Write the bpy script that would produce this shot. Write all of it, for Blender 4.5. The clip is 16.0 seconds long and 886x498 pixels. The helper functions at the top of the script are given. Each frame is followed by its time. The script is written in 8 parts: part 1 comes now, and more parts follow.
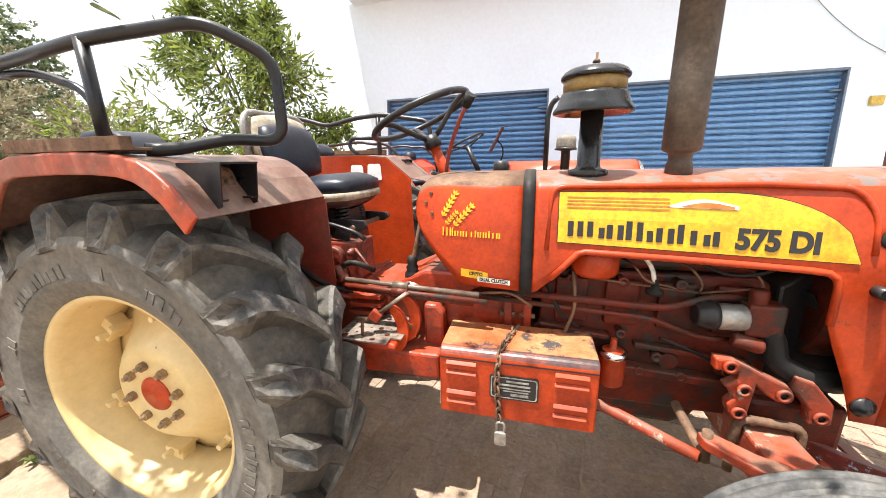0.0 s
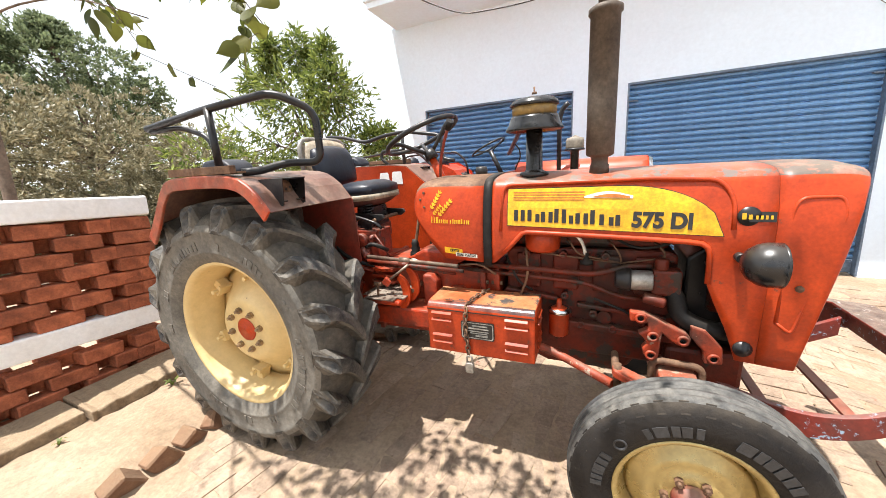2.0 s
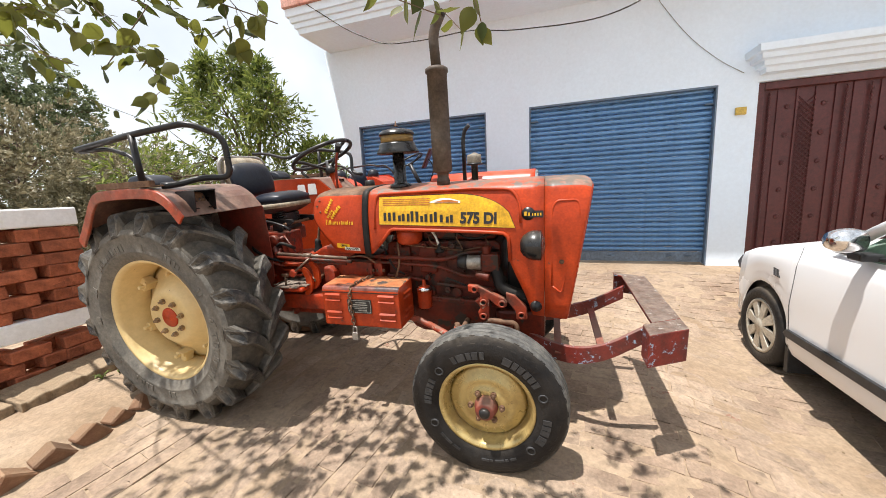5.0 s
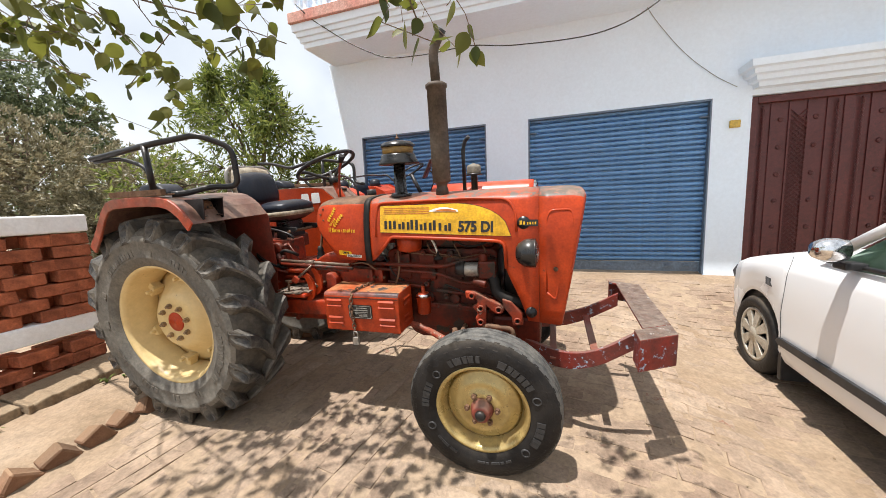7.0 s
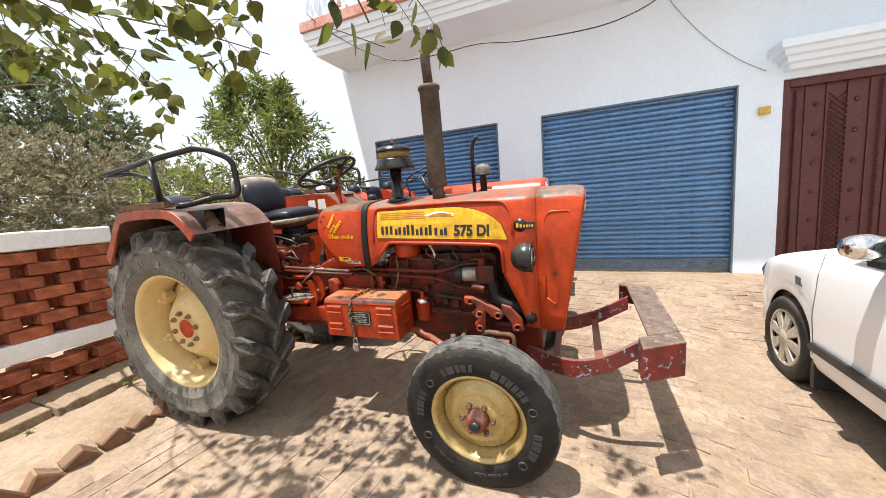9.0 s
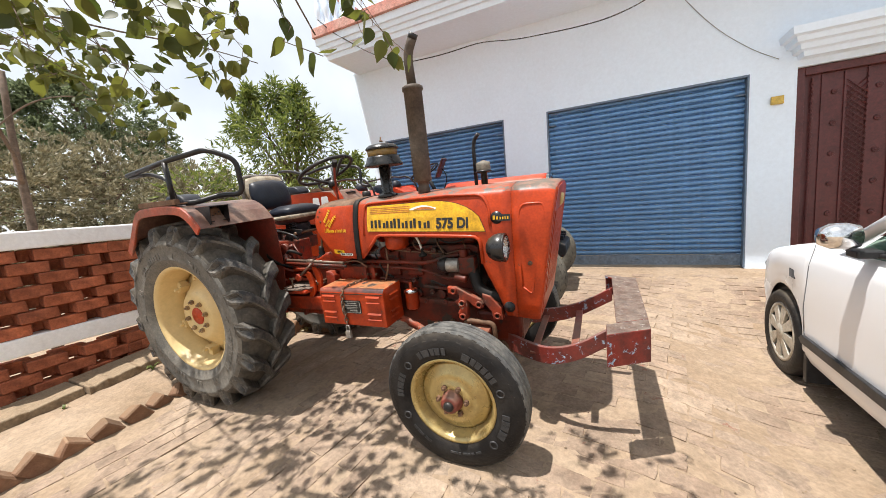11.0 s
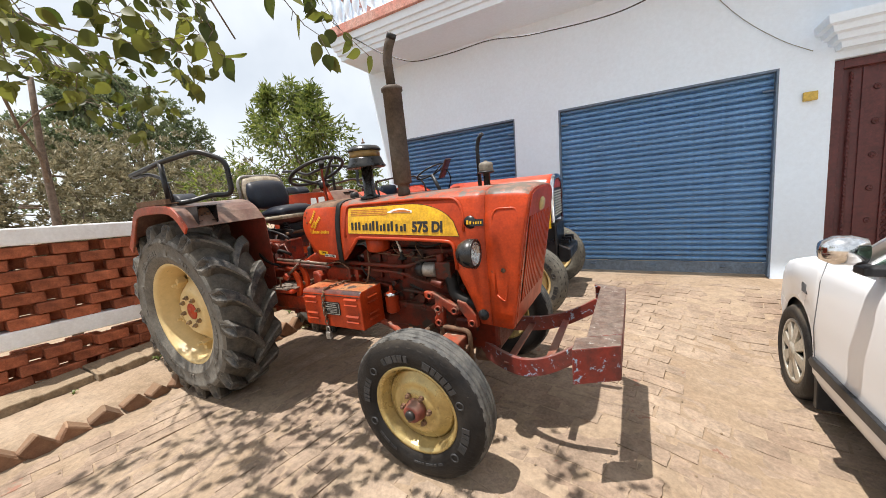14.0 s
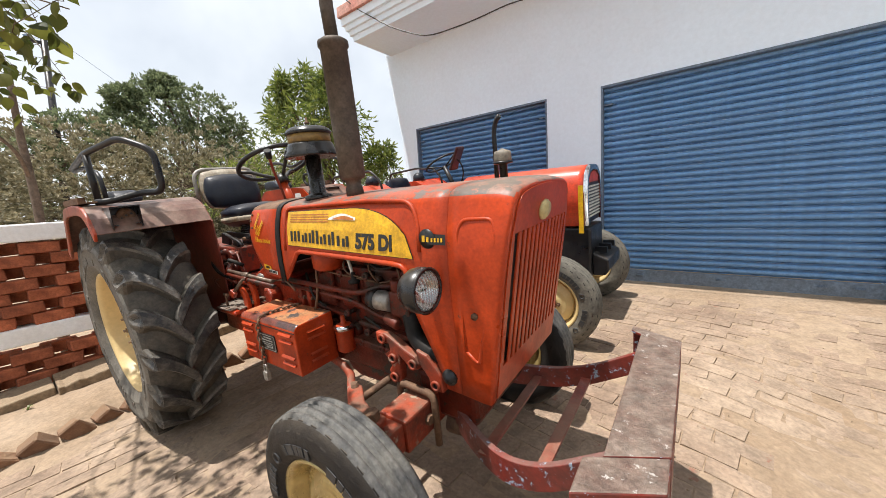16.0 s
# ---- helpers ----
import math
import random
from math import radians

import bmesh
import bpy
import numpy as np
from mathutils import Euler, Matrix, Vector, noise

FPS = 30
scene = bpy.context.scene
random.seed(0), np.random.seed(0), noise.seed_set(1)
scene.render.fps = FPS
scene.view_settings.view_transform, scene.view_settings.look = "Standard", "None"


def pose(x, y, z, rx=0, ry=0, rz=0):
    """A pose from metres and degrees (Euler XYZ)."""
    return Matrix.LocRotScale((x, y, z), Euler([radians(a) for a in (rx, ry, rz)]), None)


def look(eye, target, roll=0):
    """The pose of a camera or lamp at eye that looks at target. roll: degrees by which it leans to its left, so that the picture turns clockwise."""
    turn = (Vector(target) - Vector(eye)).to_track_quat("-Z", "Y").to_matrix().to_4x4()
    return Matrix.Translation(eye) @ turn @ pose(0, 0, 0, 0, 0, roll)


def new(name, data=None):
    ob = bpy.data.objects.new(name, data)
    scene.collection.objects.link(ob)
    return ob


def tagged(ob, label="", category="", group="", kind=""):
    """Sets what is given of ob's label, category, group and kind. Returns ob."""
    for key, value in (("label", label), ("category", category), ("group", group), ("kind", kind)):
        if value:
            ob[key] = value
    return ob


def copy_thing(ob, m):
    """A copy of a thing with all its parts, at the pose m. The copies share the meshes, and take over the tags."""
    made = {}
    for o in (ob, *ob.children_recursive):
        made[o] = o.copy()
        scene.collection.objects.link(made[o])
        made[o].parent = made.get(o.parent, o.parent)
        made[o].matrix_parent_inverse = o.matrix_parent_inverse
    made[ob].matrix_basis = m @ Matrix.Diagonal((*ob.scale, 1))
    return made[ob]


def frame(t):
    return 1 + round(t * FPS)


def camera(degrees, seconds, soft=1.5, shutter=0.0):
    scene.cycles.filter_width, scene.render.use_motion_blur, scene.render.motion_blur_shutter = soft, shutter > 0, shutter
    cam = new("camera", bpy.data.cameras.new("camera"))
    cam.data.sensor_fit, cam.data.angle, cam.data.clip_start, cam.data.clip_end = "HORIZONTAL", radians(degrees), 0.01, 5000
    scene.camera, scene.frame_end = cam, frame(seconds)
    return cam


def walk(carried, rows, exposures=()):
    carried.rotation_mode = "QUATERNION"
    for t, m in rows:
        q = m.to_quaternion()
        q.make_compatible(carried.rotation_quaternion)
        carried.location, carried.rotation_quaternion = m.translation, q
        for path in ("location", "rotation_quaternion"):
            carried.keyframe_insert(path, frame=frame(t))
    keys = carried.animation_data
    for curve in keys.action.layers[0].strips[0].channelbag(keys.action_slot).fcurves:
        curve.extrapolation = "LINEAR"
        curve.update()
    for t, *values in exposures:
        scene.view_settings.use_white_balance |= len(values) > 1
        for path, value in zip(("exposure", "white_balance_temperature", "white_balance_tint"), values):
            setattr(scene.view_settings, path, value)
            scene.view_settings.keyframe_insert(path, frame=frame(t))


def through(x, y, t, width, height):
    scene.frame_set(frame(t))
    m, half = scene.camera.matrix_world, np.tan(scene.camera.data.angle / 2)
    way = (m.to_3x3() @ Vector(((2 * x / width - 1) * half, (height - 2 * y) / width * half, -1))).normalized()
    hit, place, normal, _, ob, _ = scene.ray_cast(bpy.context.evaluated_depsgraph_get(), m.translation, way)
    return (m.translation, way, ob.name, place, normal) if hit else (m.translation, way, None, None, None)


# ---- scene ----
cam = camera(103.4, 16.0, soft=0.4)
STOPS = [(0, 1.27), (0.5, 1.26), (1, 1.23), (1.5, 1.15), (2, 1.07), (2.5, 0.99), (3, 0.94), (3.5, 0.89), (4, 0.77), (4.5, 0.67), (5, 0.59), (7.5, 0.49), (8, 0.49), (8.5, 0.55), (9, 0.69), (9.2, 0.74), (11.3, 0.52), (11.5, 0.52), (12, 0.84), (12.5, 1.11), (13, 0.83), (13.5, 0.51), (14, 0.44), (14.5, 0.79), (15, 0.71), (15.5, 0.49), (16, 0.44)]
PATH = [
    (0, (0.351, 0.483, 1.345), (-0.18, 2.377, 0.98), -0.1),
    (0.5, (0.44, 0.421, 1.349), (-0.261, 2.263, 1.012), -0.4),
    (1, (0.572, 0.348, 1.348), (-0.253, 2.14, 1.023), -0.5),
    (1.5, (0.674, 0.278, 1.36), (-0.134, 2.081, 1.051), -2.1),
    (2, (0.779, 0.136, 1.345), (-0.049, 1.922, 0.989), -2.1),
    (2.5, (0.907, 0.048, 1.331), (0.091, 1.828, 0.924), -1.7),
    (3, (1.048, 0.027, 1.318), (0.203, 1.798, 0.931), -1.1),
    (3.5, (1.196, 0.012, 1.306), (0.359, 1.786, 0.917), -1.1),
    (4, (1.268, -0.02, 1.304), (0.467, 1.773, 0.925), -1.6),
    (4.5, (1.317, -0.07, 1.31), (0.626, 1.779, 0.986), -2.1),
    (5, (1.369, -0.161, 1.322), (0.744, 1.714, 1.012), -2.6),
    (7.5, (1.406, -0.223, 1.32), (0.766, 1.655, 1.068), -2.3),
    (8, (1.414, -0.228, 1.311), (0.739, 1.629, 1.003), -3.2),
    (8.5, (1.457, -0.188, 1.327), (0.751, 1.665, 1.07), -4.1),
    (9, (1.534, -0.126, 1.335), (0.773, 1.707, 1.084), -4.0),
    (9.2, (1.558, -0.108, 1.335), (0.767, 1.711, 1.083), -5.1),
    (11.3, (1.792, -0.136, 1.287), (0.893, 1.634, 1.042), -4.0),
    (11.5, (1.798, -0.071, 1.286), (0.876, 1.688, 1.05), -3.7),
    (12, (1.779, 0.085, 1.293), (0.769, 1.795, 1.055), -4.9),
    (12.5, (1.783, 0.118, 1.282), (0.76, 1.813, 1.002), -3.5),
    (13, (1.859, 0.058, 1.286), (0.798, 1.734, 1.029), -3.8),
    (13.5, (1.939, 0.007, 1.283), (0.847, 1.664, 1.037), -3.0),
    (14, (1.999, 0.039, 1.298), (0.993, 1.751, 1.053), -3.9),
    (14.5, (2.001, 0.215, 1.298), (1.071, 1.967, 1.045), -2.9),
    (15, (2.007, 0.422, 1.301), (1.056, 2.161, 1.028), -3.4),
    (15.5, (1.985, 0.598, 1.318), (0.913, 2.269, 1.072), -2.6),
    (16, (1.962, 0.764, 1.326), (0.756, 2.336, 1.054), -3.6),
]
walk(cam, [(t, look(eye, target, roll)) for t, eye, target, roll in PATH], exposures=STOPS)

# ---- light ----
SUN_TO = Vector((-0.165, -0.235, 0.958)).normalized()
world = bpy.data.worlds.new("sky")
scene.world = world
world.use_nodes = True
wn = world.node_tree.nodes
sky = wn.new("ShaderNodeTexSky")
sky.sky_type = "NISHITA"
sky.sun_disc = False
sky.sun_elevation = math.asin(SUN_TO.z)
sky.sun_rotation = math.atan2(SUN_TO.x, SUN_TO.y)
sky.air_density = 1.0
sky.dust_density = 2.0
sky.ozone_density = 1.0
wn["Background"].inputs["Strength"].default_value = 0.083
haze = wn.new("ShaderNodeMix")
haze.data_type = "RGBA"
haze.inputs["B"].default_value = (9.6, 10.1, 10.6, 1)
cloud = wn.new("ShaderNodeTexNoise")
cloud.inputs["Scale"].default_value = 2.2
cloud.inputs["Detail"].default_value = 5
cloud_amount = wn.new("ShaderNodeMapRange")
cloud_amount.inputs["From Min"].default_value, cloud_amount.inputs["From Max"].default_value = 0.35, 0.62
cloud_amount.inputs["To Min"].default_value, cloud_amount.inputs["To Max"].default_value = 0.55, 0.92
world.node_tree.links.new(wn.new("ShaderNodeTexCoord").outputs["Generated"], cloud.inputs["Vector"])
world.node_tree.links.new(cloud.outputs["Fac"], cloud_amount.inputs["Value"])
world.node_tree.links.new(cloud_amount.outputs[0], haze.inputs["Factor"])
world.node_tree.links.new(sky.outputs[0], haze.inputs["A"])
world.node_tree.links.new(haze.outputs["Result"], wn["Background"].inputs["Color"])
sun = new("sun", bpy.data.lights.new("sun", "SUN"))
sun.data.energy = 5.0
sun.data.angle = radians(0.6)
sun.data.color = (1.0, 0.965, 0.93)
sun.matrix_world = look(SUN_TO * 30, (0, 0, 0))


# ---- materials ----
def mat(name, base, rough=0.6, metal=0.0, alt=None, amount=0.5, scale=6.0, grain=60.0, bump=0.15, spec=0.5, worn=None, worn_at=0.62, mottle=0.14, dust=None, dust_amount=0.0, grit=None, grit_scale=None, worn_scale=13.0, world_space=False):
    """A procedural surface: broad stains towards alt, fine grain, relief, chips of worn, and dust that settles on upward faces."""
    m = bpy.data.materials.new(name)
    m.use_nodes = True
    nt = m.node_tree
    n, l = nt.nodes, nt.links
    b = n["Principled BSDF"]
    place = n.new("ShaderNodeNewGeometry").outputs["Position"] if world_space else n.new("ShaderNodeTexCoord").outputs["Object"]
    alt = alt or tuple(c * 0.7 for c in base)
    n1 = n.new("ShaderNodeTexNoise")
    n1.inputs["Scale"].default_value = scale
    n1.inputs["Detail"].default_value = 6
    n1.inputs["Roughness"].default_value = 0.65
    n2 = n.new("ShaderNodeTexNoise")
    n2.inputs["Scale"].default_value = grain
    n2.inputs["Detail"].default_value = 4
    for q in (n1, n2):
        l.new(place, q.inputs["Vector"])
    r1 = n.new("ShaderNodeMapRange")
    r1.inputs["From Min"].default_value, r1.inputs["From Max"].default_value = 0.38, 0.68
    r1.inputs["To Max"].default_value = amount
    l.new(n1.outputs["Fac"], r1.inputs["Value"])
    mix = n.new("ShaderNodeMix")
    mix.data_type = "RGBA"
    mix.inputs["A"].default_value = (*base, 1)
    mix.inputs["B"].default_value = (*alt, 1)
    l.new(r1.outputs[0], mix.inputs["Factor"])
    col = mix.outputs["Result"]
    hs = n.new("ShaderNodeHueSaturation")
    r2 = n.new("ShaderNodeMapRange")
    r2.inputs["From Min"].default_value, r2.inputs["From Max"].default_value = 0.3, 0.7
    r2.inputs["To Min"].default_value, r2.inputs["To Max"].default_value = 1 - mottle, 1 + mottle
    l.new(n2.outputs["Fac"], r2.inputs["Value"])
    l.new(r2.outputs[0], hs.inputs["Value"])
    l.new(col, hs.inputs["Color"])
    col = hs.outputs["Color"]
    n4 = n.new("ShaderNodeTexNoise")
    n4.inputs["Scale"].default_value = 24.0 if grit_scale is None else grit_scale
    n4.inputs["Detail"].default_value = 9
    n4.inputs["Roughness"].default_value = 0.78
    l.new(place, n4.inputs["Vector"])
    grit = min(0.34, mottle * 2.0) if grit is None else grit
    r6 = n.new("ShaderNodeMapRange")
    r6.inputs["From Min"].default_value, r6.inputs["From Max"].default_value = 0.36, 0.66
    r6.inputs["To Min"].default_value, r6.inputs["To Max"].default_value = 1 + grit * 0.6, 1 - grit * 1.3
    l.new(n4.outputs["Fac"], r6.inputs["Value"])
    h6 = n.new("ShaderNodeHueSaturation")
    l.new(r6.outputs[0], h6.inputs["Value"])
    l.new(col, h6.inputs["Color"])
    col = h6.outputs["Color"]
    if worn:
        n3 = n.new("ShaderNodeTexNoise")
        n3.inputs["Scale"].default_value = worn_scale
        n3.inputs["Detail"].default_value = 9
        n3.inputs["Roughness"].default_value = 0.72
        l.new(place, n3.inputs["Vector"])
        r3 = n.new("ShaderNodeMapRange")
        r3.inputs["From Min"].default_value, r3.inputs["From Max"].default_value = worn_at, worn_at + 0.03
        l.new(n3.outputs["Fac"], r3.inputs["Value"])
        m3 = n.new("ShaderNodeMix")
        m3.data_type = "RGBA"
        m3.inputs["B"].default_value = (*worn, 1)
        l.new(r3.outputs[0], m3.inputs["Factor"])
        l.new(col, m3.inputs["A"])
        col = m3.outputs["Result"]
    if dust:
        g = n.new("ShaderNodeNewGeometry")
        sp = n.new("ShaderNodeSeparateXYZ")
        l.new(g.outputs["Normal"], sp.inputs[0])
        r4 = n.new("ShaderNodeMapRange")
        r4.inputs["From Min"].default_value, r4.inputs["From Max"].default_value = 0.2, 1.0
        r4.inputs["To Min"].default_value, r4.inputs["To Max"].default_value = dust_amount * 0.12, dust_amount
        l.new(sp.outputs["Z"], r4.inputs["Value"])
        mu = n.new("ShaderNodeMath")
        mu.operation = "MULTIPLY"
        r5 = n.new("ShaderNodeMapRange")
        r5.inputs["From Min"].default_value, r5.inputs["From Max"].default_value = 0.3, 0.62
        l.new(n1.outputs["Fac"], r5.inputs["Value"])
        l.new(r4.outputs[0], mu.inputs[0])
        l.new(r5.outputs[0], mu.inputs[1])
        m4 = n.new("ShaderNodeMix")
        m4.data_type = "RGBA"
        m4.inputs["B"].default_value = (*dust, 1)
        l.new(mu.outputs[0], m4.inputs["Factor"])
        l.new(col, m4.inputs["A"])
        col = m4.outputs["Result"]
    l.new(col, b.inputs["Base Color"])
    rr = n.new("ShaderNodeMapRange")
    rr.inputs["From Min"].default_value, rr.inputs["From Max"].default_value = 0.3, 0.7
    rr.inputs["To Min"].default_value, rr.inputs["To Max"].default_value = max(0.03, rough - 0.1), min(1, rough + 0.12)
    l.new(n1.outputs["Fac"], rr.inputs["Value"])
    l.new(rr.outputs[0], b.inputs["Roughness"])
    b.inputs["Metallic"].default_value = metal
    b.inputs["Specular IOR Level"].default_value = spec
    if bump:
        bp = n.new("ShaderNodeBump")
        bp.inputs["Strength"].default_value = bump
        bp.inputs["Distance"].default_value = 0.01
        su = n.new("ShaderNodeMath")
        su.operation = "ADD"
        l.new(n2.outputs["Fac"], su.inputs[0])
        l.new(n4.outputs["Fac"], su.inputs[1])
        l.new(su.outputs[0], bp.inputs["Height"])
        l.new(bp.outputs[0], b.inputs["Normal"])
    return m


def tinted(m, spread=0.12):
    """Let pieces that share the material differ a little from one another."""
    nt = m.node_tree
    n, l = nt.nodes, nt.links
    b = n["Principled BSDF"]
    src = b.inputs["Base Color"].links[0].from_socket
    oi = n.new("ShaderNodeObjectInfo")
    ge = n.new("ShaderNodeNewGeometry")
    ad = n.new("ShaderNodeMath")
    ad.operation = "ADD"
    l.new(oi.outputs["Random"], ad.inputs[0])
    l.new(ge.outputs["Random Per Island"], ad.inputs[1])
    r = n.new("ShaderNodeMapRange")
    r.inputs["From Max"].default_value = 2.0
    r.inputs["To Min"].default_value, r.inputs["To Max"].default_value = 1 - 2 * spread, 1 + 2 * spread
    l.new(ad.outputs[0], r.inputs["Value"])
    h = n.new("ShaderNodeHueSaturation")
    l.new(r.outputs[0], h.inputs["Value"])
    l.new(src, h.inputs["Color"])
    l.new(h.outputs["Color"], b.inputs["Base Color"])
    return m


DUST = (0.36, 0.28, 0.19)
ORANGE = mat("orange_paint", (0.46, 0.050, 0.009), 0.36, 0, (0.25, 0.022, 0.004), 0.75, 3.2, 90, 0.02, spec=0.3, worn_scale=20, worn=(0.14, 0.04, 0.025), worn_at=0.64, dust=DUST, dust_amount=0.08, grit=0.22, grit_scale=7)
AXLEPAINT = mat("greasy_orange_paint", (0.37, 0.042, 0.012), 0.5, 0, (0.06, 0.02, 0.014), 0.9, 9, 60, 0.2, spec=0.35, worn=(0.30, 0.22, 0.16), worn_at=0.60, dust=DUST, dust_amount=0.35)
HOODTOP = mat("worn_orange_paint", (0.42, 0.055, 0.016), 0.42, 0, (0.20, 0.07, 0.045), 0.9, 4.0, 90, 0.05, spec=0.3, worn=(0.13, 0.10, 0.09), worn_at=0.52, dust=DUST, dust_amount=0.3, grit=0.25)
LIFTRED = mat("greasy_dark_red_casting", (0.24, 0.024, 0.008), 0.38, 0, (0.03, 0.010, 0.008), 0.95, 8, 60, 0.3, worn=(0.03, 0.022, 0.02), worn_at=0.58, dust=DUST, dust_amount=0.2)
NOSETOP = mat("bare_worn_nose_paint", (0.30, 0.075, 0.04), 0.42, 0, (0.19, 0.145, 0.12), 0.95, 5.0, 90, 0.08, spec=0.3, worn=(0.10, 0.08, 0.07), worn_at=0.48, worn_scale=9, dust=DUST, dust_amount=0.25)
CAST = mat("oily_red_casting", (0.15, 0.015, 0.005), 0.45, 0, (0.016, 0.006, 0.004), 0.95, 5.0, 50, 0.3, spec=0.3, worn=(0.03, 0.021, 0.017), worn_at=0.545, worn_scale=7, dust=(0.35, 0.2, 0.12), dust_amount=0.2)
DARKRED = mat("dark_red_fender_paint", (0.22, 0.028, 0.016), 0.45, 0, (0.11, 0.022, 0.015), 0.7, 4.0, 70, 0.06, worn=(0.35, 0.2, 0.14), worn_at=0.68, dust=DUST, dust_amount=0.5)
GEARPAINT = mat("oily_orange_casting", (0.40, 0.036, 0.007), 0.40, 0, (0.045, 0.010, 0.007), 0.9, 7, 60, 0.2, worn=(0.05, 0.035, 0.03), worn_at=0.64, dust=DUST, dust_amount=0.25)
MAROONSTEEL = mat("scraped_maroon_paint", (0.21, 0.022, 0.013), 0.5, 0, (0.055, 0.012, 0.011), 0.7, 7.0, 60, 0.15, worn_scale=32, worn=(0.30, 0.43, 0.56), worn_at=0.585, dust=(0.30, 0.23, 0.19), dust_amount=0.5)
BLACKPAINT = mat("black_paint", (0.008, 0.009, 0.012), 0.34, 0, (0.022, 0.02, 0.019), 0.6, 8, 80, 0.08, spec=0.4, dust=DUST, dust_amount=0.12)
BLACKGLOSS = mat("glossy_black_paint", (0.007, 0.008, 0.010), 0.25, 0, (0.02, 0.02, 0.02), 0.5, 8, 80, 0.04, spec=0.5, dust=DUST, dust_amount=0.10)
FENDERTOP = mat("brown_dusty_fender_sheet", (0.13, 0.055, 0.04), 0.4, 0, (0.24, 0.15, 0.115), 0.8, 5, 70, 0.06, worn=(0.30, 0.07, 0.03), worn_at=0.66, dust=DUST, dust_amount=0.25)
SEATPAN = mat("dull_red_pan_paint", (0.10, 0.03, 0.022), 0.5, 0, (0.05, 0.02, 0.018), 0.7, 8, 70, 0.1)
PAPER = mat("white_paper", (0.82, 0.82, 0.80), 0.6, 0, (0.7, 0.69, 0.66), 0.4, 20, 90, 0.02, mottle=0.04)
RUBBED = mat("rubbed_grey_rubber", (0.030, 0.030, 0.031), 0.6, 0, (0.04, 0.04, 0.04), 0.8, 12, 80, 0.2)
FOOTSTEEL = mat("dusty_foot_steel", (0.30, 0.25, 0.20), 0.5, 0.3, (0.16, 0.10, 0.07), 0.8, 12, 80, 0.2)
BUMPERTOP = mat("weathered_brown_steel", (0.21, 0.16, 0.125), 0.5, 0.1, (0.13, 0.075, 0.055), 0.95, 16, 60, 0.5, worn=(0.44, 0.40, 0.36), worn_at=0.60, mottle=0.2, worn_scale=22)
LIDEDGE = mat("bare_black_lid_edge", (0.045, 0.042, 0.042), 0.35, 0, (0.42, 0.07, 0.02), 0.9, 3.2, 90, 0.06, worn=(0.30, 0.24, 0.18), worn_at=0.64)
BOXTOP = mat("worn_box_lid_paint", (0.44, 0.075, 0.02), 0.42, 0, (0.36, 0.20, 0.09), 0.95, 4.0, 90, 0.08, worn=(0.06, 0.05, 0.045), worn_at=0.55, worn_scale=6)
RUBBER = mat("black_rubber", (0.008, 0.008, 0.009), 0.55, 0, (0.025, 0.024, 0.022), 0.6, 10, 90, 0.1, spec=0.2, dust=DUST, dust_amount=0.1)
TYRE = tinted(mat("dusty_tyre_rubber", (0.034, 0.035, 0.037), 0.42, 0, (0.20, 0.182, 0.152), 0.9, 9, 60, 0.4, spec=0.3, worn=(0.20, 0.165, 0.12), worn_at=0.635, dust=DUST, dust_amount=0.15), 0.12)
LUGEDGE = mat("dusty_lug_edge", (0.036, 0.036, 0.036), 0.55, 0, (0.19, 0.168, 0.135), 0.95, 17, 60, 0.3, spec=0.3)
# Brown dusty rubber for grooves and lug flanks, their shade put into the colour.
TREADGAP = mat("shaded_tread_rubber", (0.040, 0.037, 0.033), 0.6, 0, (0.125, 0.105, 0.078), 0.8, 7, 60, 0.3, spec=0.3)
SIDEWALL = mat("dusty_sidewall_rubber", (0.10, 0.095, 0.084), 0.7, 0, (0.19, 0.172, 0.14), 0.8, 5, 70, 0.2, dust=DUST, dust_amount=0.2)
FTYRE = mat("black_tyre_rubber", (0.006, 0.0065, 0.008), 0.5, 0, (0.022, 0.022, 0.023), 0.8, 6, 60, 0.3, spec=0.2, worn=(0.06, 0.056, 0.05), worn_at=0.66, dust=DUST, dust_amount=0.3)
CREAM = mat("cream_wheel_paint", (0.68, 0.51, 0.24), 0.38, 0, (0.60, 0.43, 0.18), 0.6, 5, 70, 0.03, mottle=0.03, worn=(0.14, 0.07, 0.035), worn_at=0.675, dust=DUST, dust_amount=0.3)
GOLD = mat("dirty_gold_wheel_paint", (0.50, 0.38, 0.15), 0.28, 0.4, (0.38, 0.26, 0.09), 0.7, 6, 70, 0.05, mottle=0.07, worn=(0.06, 0.038, 0.02), worn_at=0.635, dust=DUST, dust_amount=0.4)
RUST = mat("rusty_steel", (0.20, 0.11, 0.06), 0.75, 0.2, (0.09, 0.05, 0.035), 0.8, 14, 80, 0.3)
MUFFLER = mat("heat_browned_steel", (0.115, 0.088, 0.066), 0.6, 0.35, (0.06, 0.044, 0.034), 0.8, 7, 90, 0.15)
RODSTEEL = mat("dull_dusty_rod_steel", (0.20, 0.15, 0.11), 0.5, 0.4, (0.10, 0.05, 0.035), 0.8, 16, 80, 0.15)
STEEL = mat("bare_steel", (0.36, 0.335, 0.30), 0.45, 0.6, (0.3, 0.28, 0.25), 0.7, 12, 80, 0.1)
CHROME = mat("chrome", (0.8, 0.8, 0.8), 0.08, 1.0, (0.7, 0.7, 0.7), 0.3, 4, 30, 0)
YELLOW = mat("yellow_decal", (0.66, 0.37, 0.012), 0.35, 0, (0.58, 0.30, 0.012), 0.5, 6, 90, 0.0)
